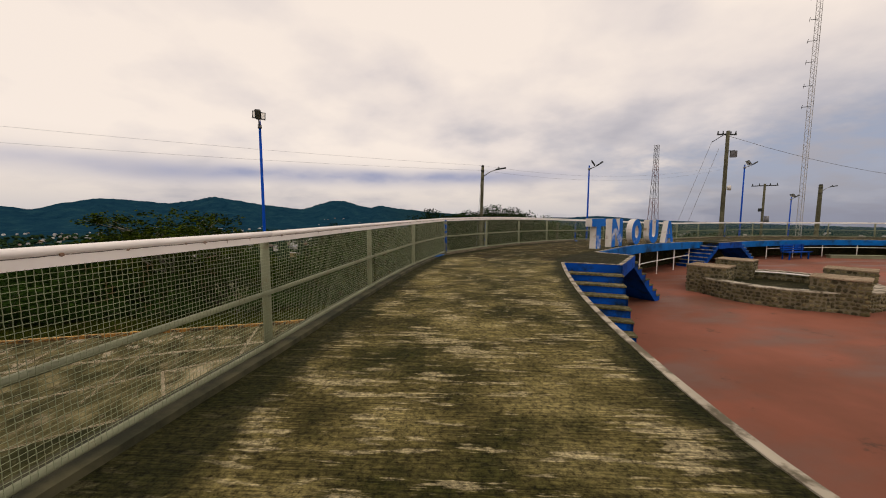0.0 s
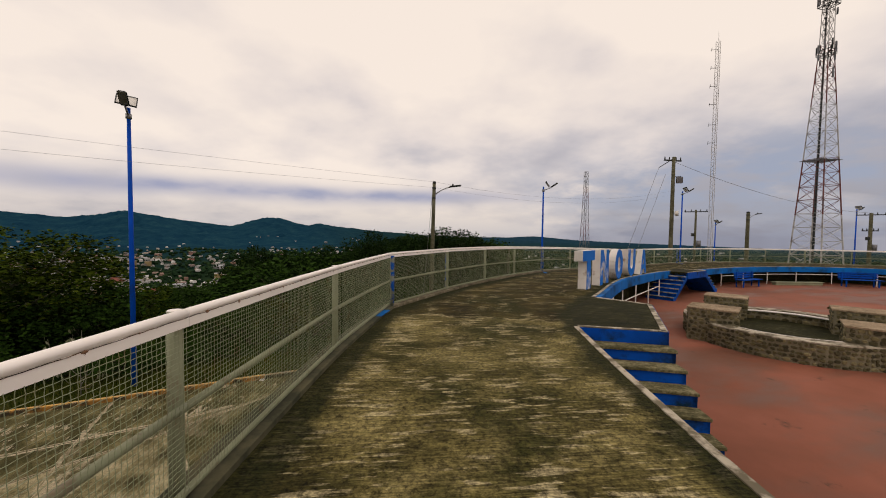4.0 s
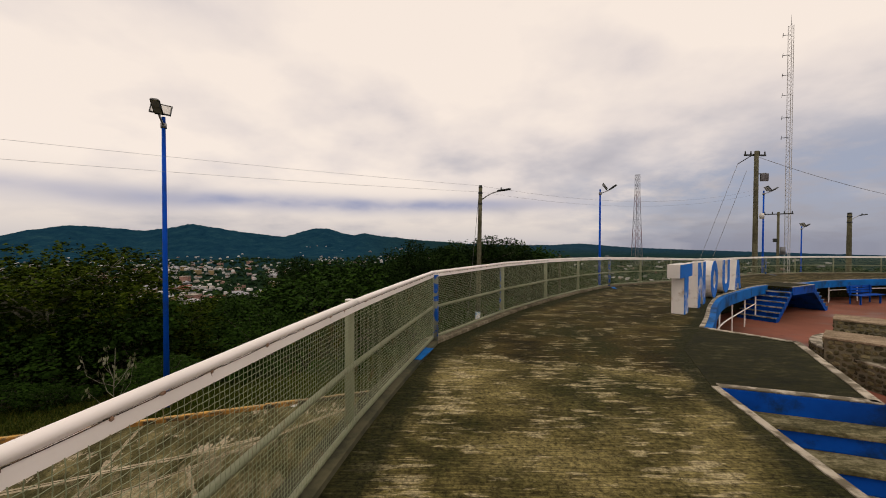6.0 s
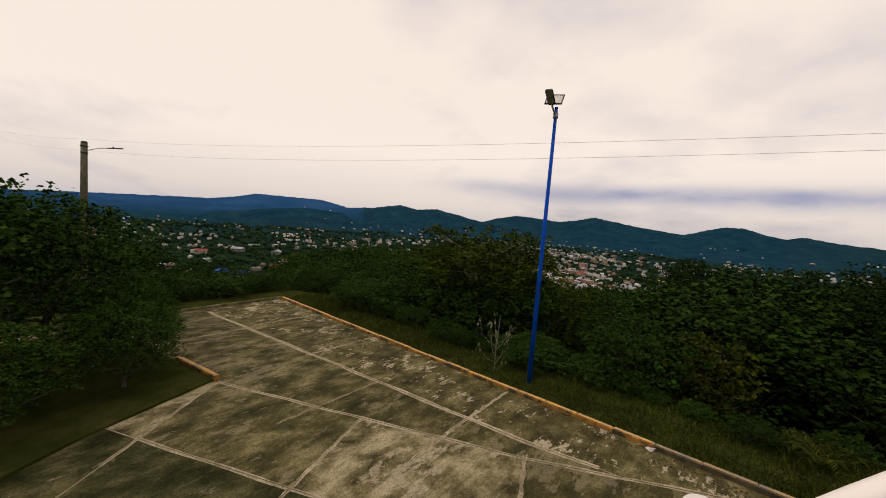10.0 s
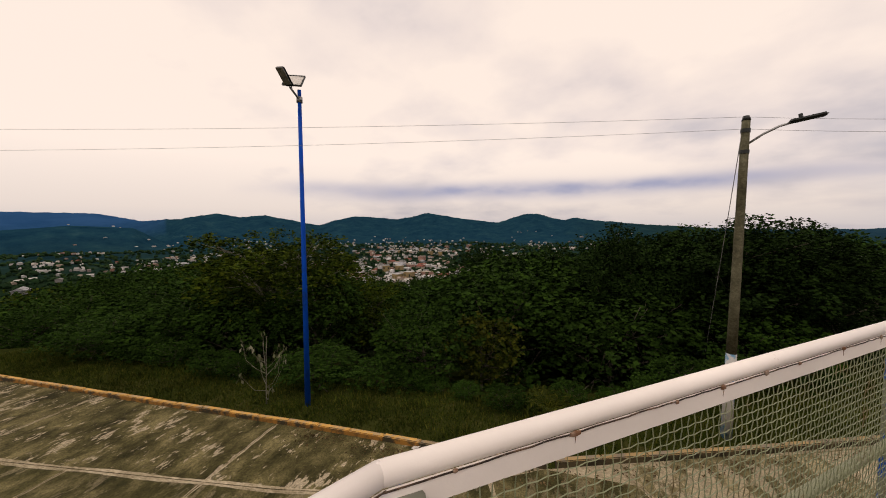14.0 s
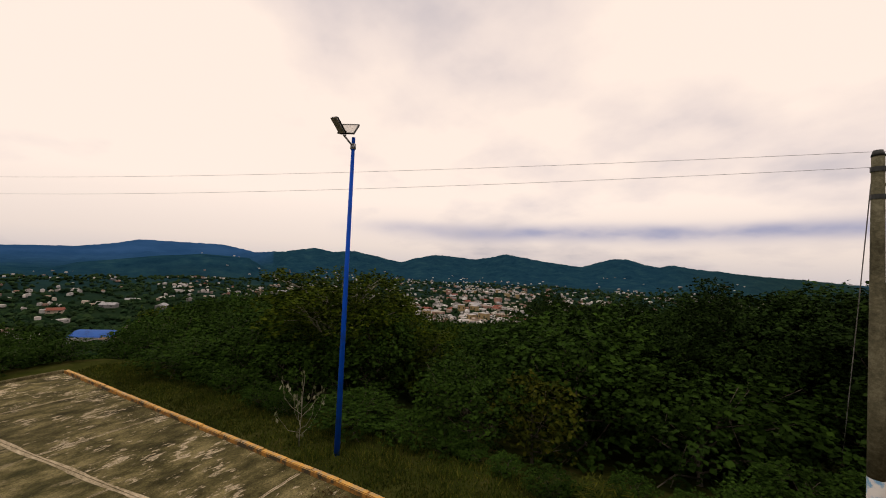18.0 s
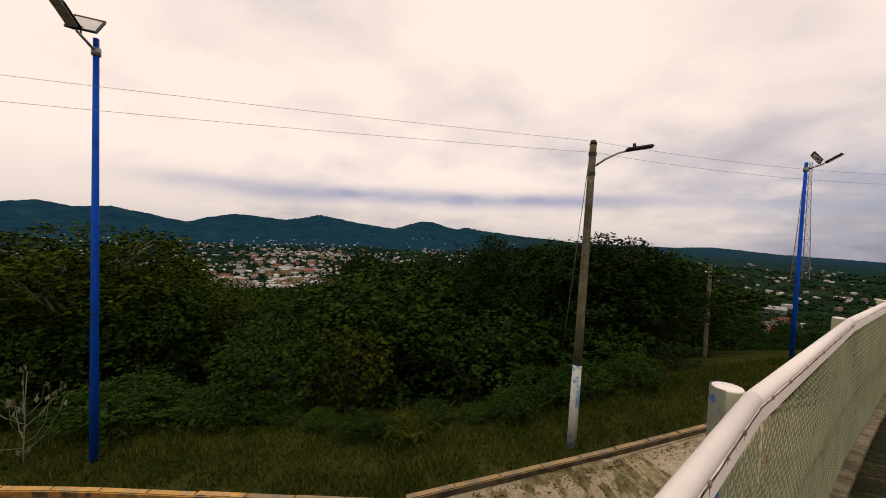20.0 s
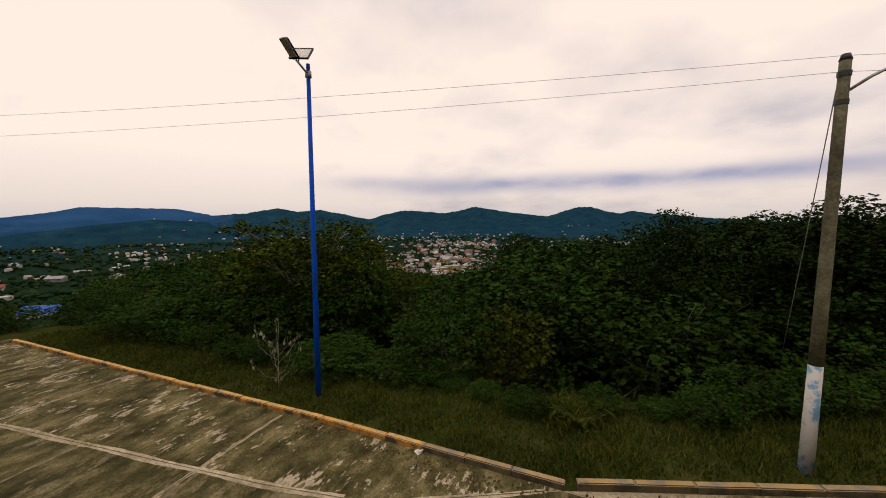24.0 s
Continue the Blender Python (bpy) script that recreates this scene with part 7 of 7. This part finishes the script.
def settle():
    rnd = random.Random(77)
    spots = []
    # The town's heart is dense; single houses are strewn over the valley.
    for tries in range(5000):
        if len(spots) < 120:
            az, r = rnd.gauss(-55.0, 5.4), rnd.uniform(430, 1180)
        else:
            az, r = rnd.uniform(-126, 44), 300 * math.exp(rnd.random() ** 1.1 * math.log(2100 / 300))
        x, y = CENTRE[0] + r * math.sin(radians(az)), CENTRE[1] + r * math.cos(radians(az))
        if any(abs(x - s[0]) + abs(y - s[1]) < (15 if len(spots) < 120 else 26) for s in spots):
            continue
        if (az > -6 and r < 260) or (r > 1500 and rnd.random() < 0.6):
            continue
        spots.append((x, y, r))
        if len(spots) >= 292:
            break
    first = set()
    for n, (x, y, r) in enumerate(spots):
        k = rnd.choice((0, 0, 1, 2, 2, 3, 4, 5, 6)) if n < 120 else rnd.choice((0, 0, 3, 3, 1, 5, 2))
        s = rnd.uniform(0.75, 1.25)
        m = Matrix.Translation((x, y, gz(x, y) + (1.5 if n < 120 else 2.0))) @ Matrix.Rotation(rnd.uniform(0, 3.1), 4, "Z") @ Matrix.Diagonal((s, s, s, 1))
        if k in first:
            copy_thing(HOUSES[k], m)
        else:
            first.add(k)
            HOUSES[k].matrix_basis = m
            HOUSES[k]["label"] = HOUSE_LABEL[k]


for k, ob in enumerate(HOUSES):
    tagged(ob, HOUSE_LABEL[k])
settle()
def far_town():
    """The countless far houses of the valley, joined."""
    g = np.random.RandomState(31)
    n = 1500
    pick = g.uniform(0, 1, n)
    az = np.where(pick < 0.22, g.normal(-56, 8, n), g.uniform(-120, 42, n))
    # Streets and hamlets: most houses lie close to one of many small centres.
    hub = g.randint(0, 90, n)
    hub_az, hub_r = g.uniform(-118, 40, 90), 700 * np.exp(g.uniform(0, 1, 90) ** 1.5 * np.log(2200 / 700))
    near_hub = pick > 0.42
    r = 380 * np.exp(g.uniform(0, 1, n) ** 1.1 * np.log(1700 / 380))
    az = np.radians(np.where(near_hub, hub_az[hub] + g.normal(0, 1.6, n), az))
    r = np.where(near_hub, hub_r[hub] * (1 + g.normal(0, 0.07, n)), r)
    x, y = CENTRE[0] + r * np.sin(az), CENTRE[1] + r * np.cos(az)
    z = ground_z(x, y) + 0.8 + 2.4 * g.uniform(0, 1, n)
    verts, faces = [], []
    for k in range(n):
        w, d, h, t = g.uniform(3.5, 9.5), g.uniform(3.0, 6.0), g.uniform(2.2, 3.8), g.uniform(0, 3.1)
        ux, uy = math.cos(t), math.sin(t)
        b = len(verts)
        for zz in (0, h):
            for sx, sy in ((-1, -1), (1, -1), (1, 1), (-1, 1)):
                verts.append((x[k] + ux * sx * w / 2 - uy * sy * d / 2, y[k] + uy * sx * w / 2 + ux * sy * d / 2, z[k] + zz))
        for sx in (-1, 1):
            verts.append((x[k] + ux * sx * w / 2, y[k] + uy * sx * w / 2, z[k] + h + d * 0.22))
        faces += [(b, b + 1, b + 5, b + 4), (b + 1, b + 2, b + 6, b + 9, b + 5), (b + 2, b + 3, b + 7, b + 6), (b + 3, b, b + 4, b + 8, b + 7), (b + 4, b + 5, b + 9, b + 8), (b + 6, b + 7, b + 8, b + 9)]
    me = bpy.data.meshes.new("far_town")
    me.from_pydata(verts, [], faces)
    m, nt, bs = material("far_house_walls")
    isl = nt.nodes.new("ShaderNodeNewGeometry").outputs["Random Per Island"]
    nt.links.new(mramp(nt, isl, [(0.0, (0.34, 0.33, 0.32)), (0.3, (0.46, 0.44, 0.42)), (0.5, (0.16, 0.15, 0.14)), (0.66, (0.20, 0.11, 0.08)), (0.8, (0.36, 0.31, 0.25)), (1.0, (0.68, 0.66, 0.64))]), bs.inputs["Base Color"])
    bs.inputs["Roughness"].default_value = 0.9
    me.materials.append(m)
    tagged(new("far_town", me), "countless small pale houses strewn over the far valley", "town", kind="stuff")


far_town()
hall = thing("market_hall", (*(-343.0, -73.5), gz(*(-343.0, -73.5))), "large hall with a blue arched sheet roof among trees", "hall", turn=1.2)
part("wall", box(bmesh.new(), (0, 0, 2.6), (26, 17, 5.2)), P_WHITE, hall)
q = bmesh.new()
arc = [(-9 + 18 * k / 12, 5.0 + 3.6 * math.sin(math.pi * k / 12)) for k in range(13)]
lo = [q.verts.new((-13, yy, zz)) for yy, zz in arc]
hi = [q.verts.new((13, yy, zz)) for yy, zz in arc]
for k in range(12):
    q.faces.new((lo[k], hi[k], hi[k + 1], lo[k + 1]))
q.faces.new(lo)
q.faces.new(hi[::-1])
part("roof", q, R_BLUE, hall, "blue arched sheet roof")
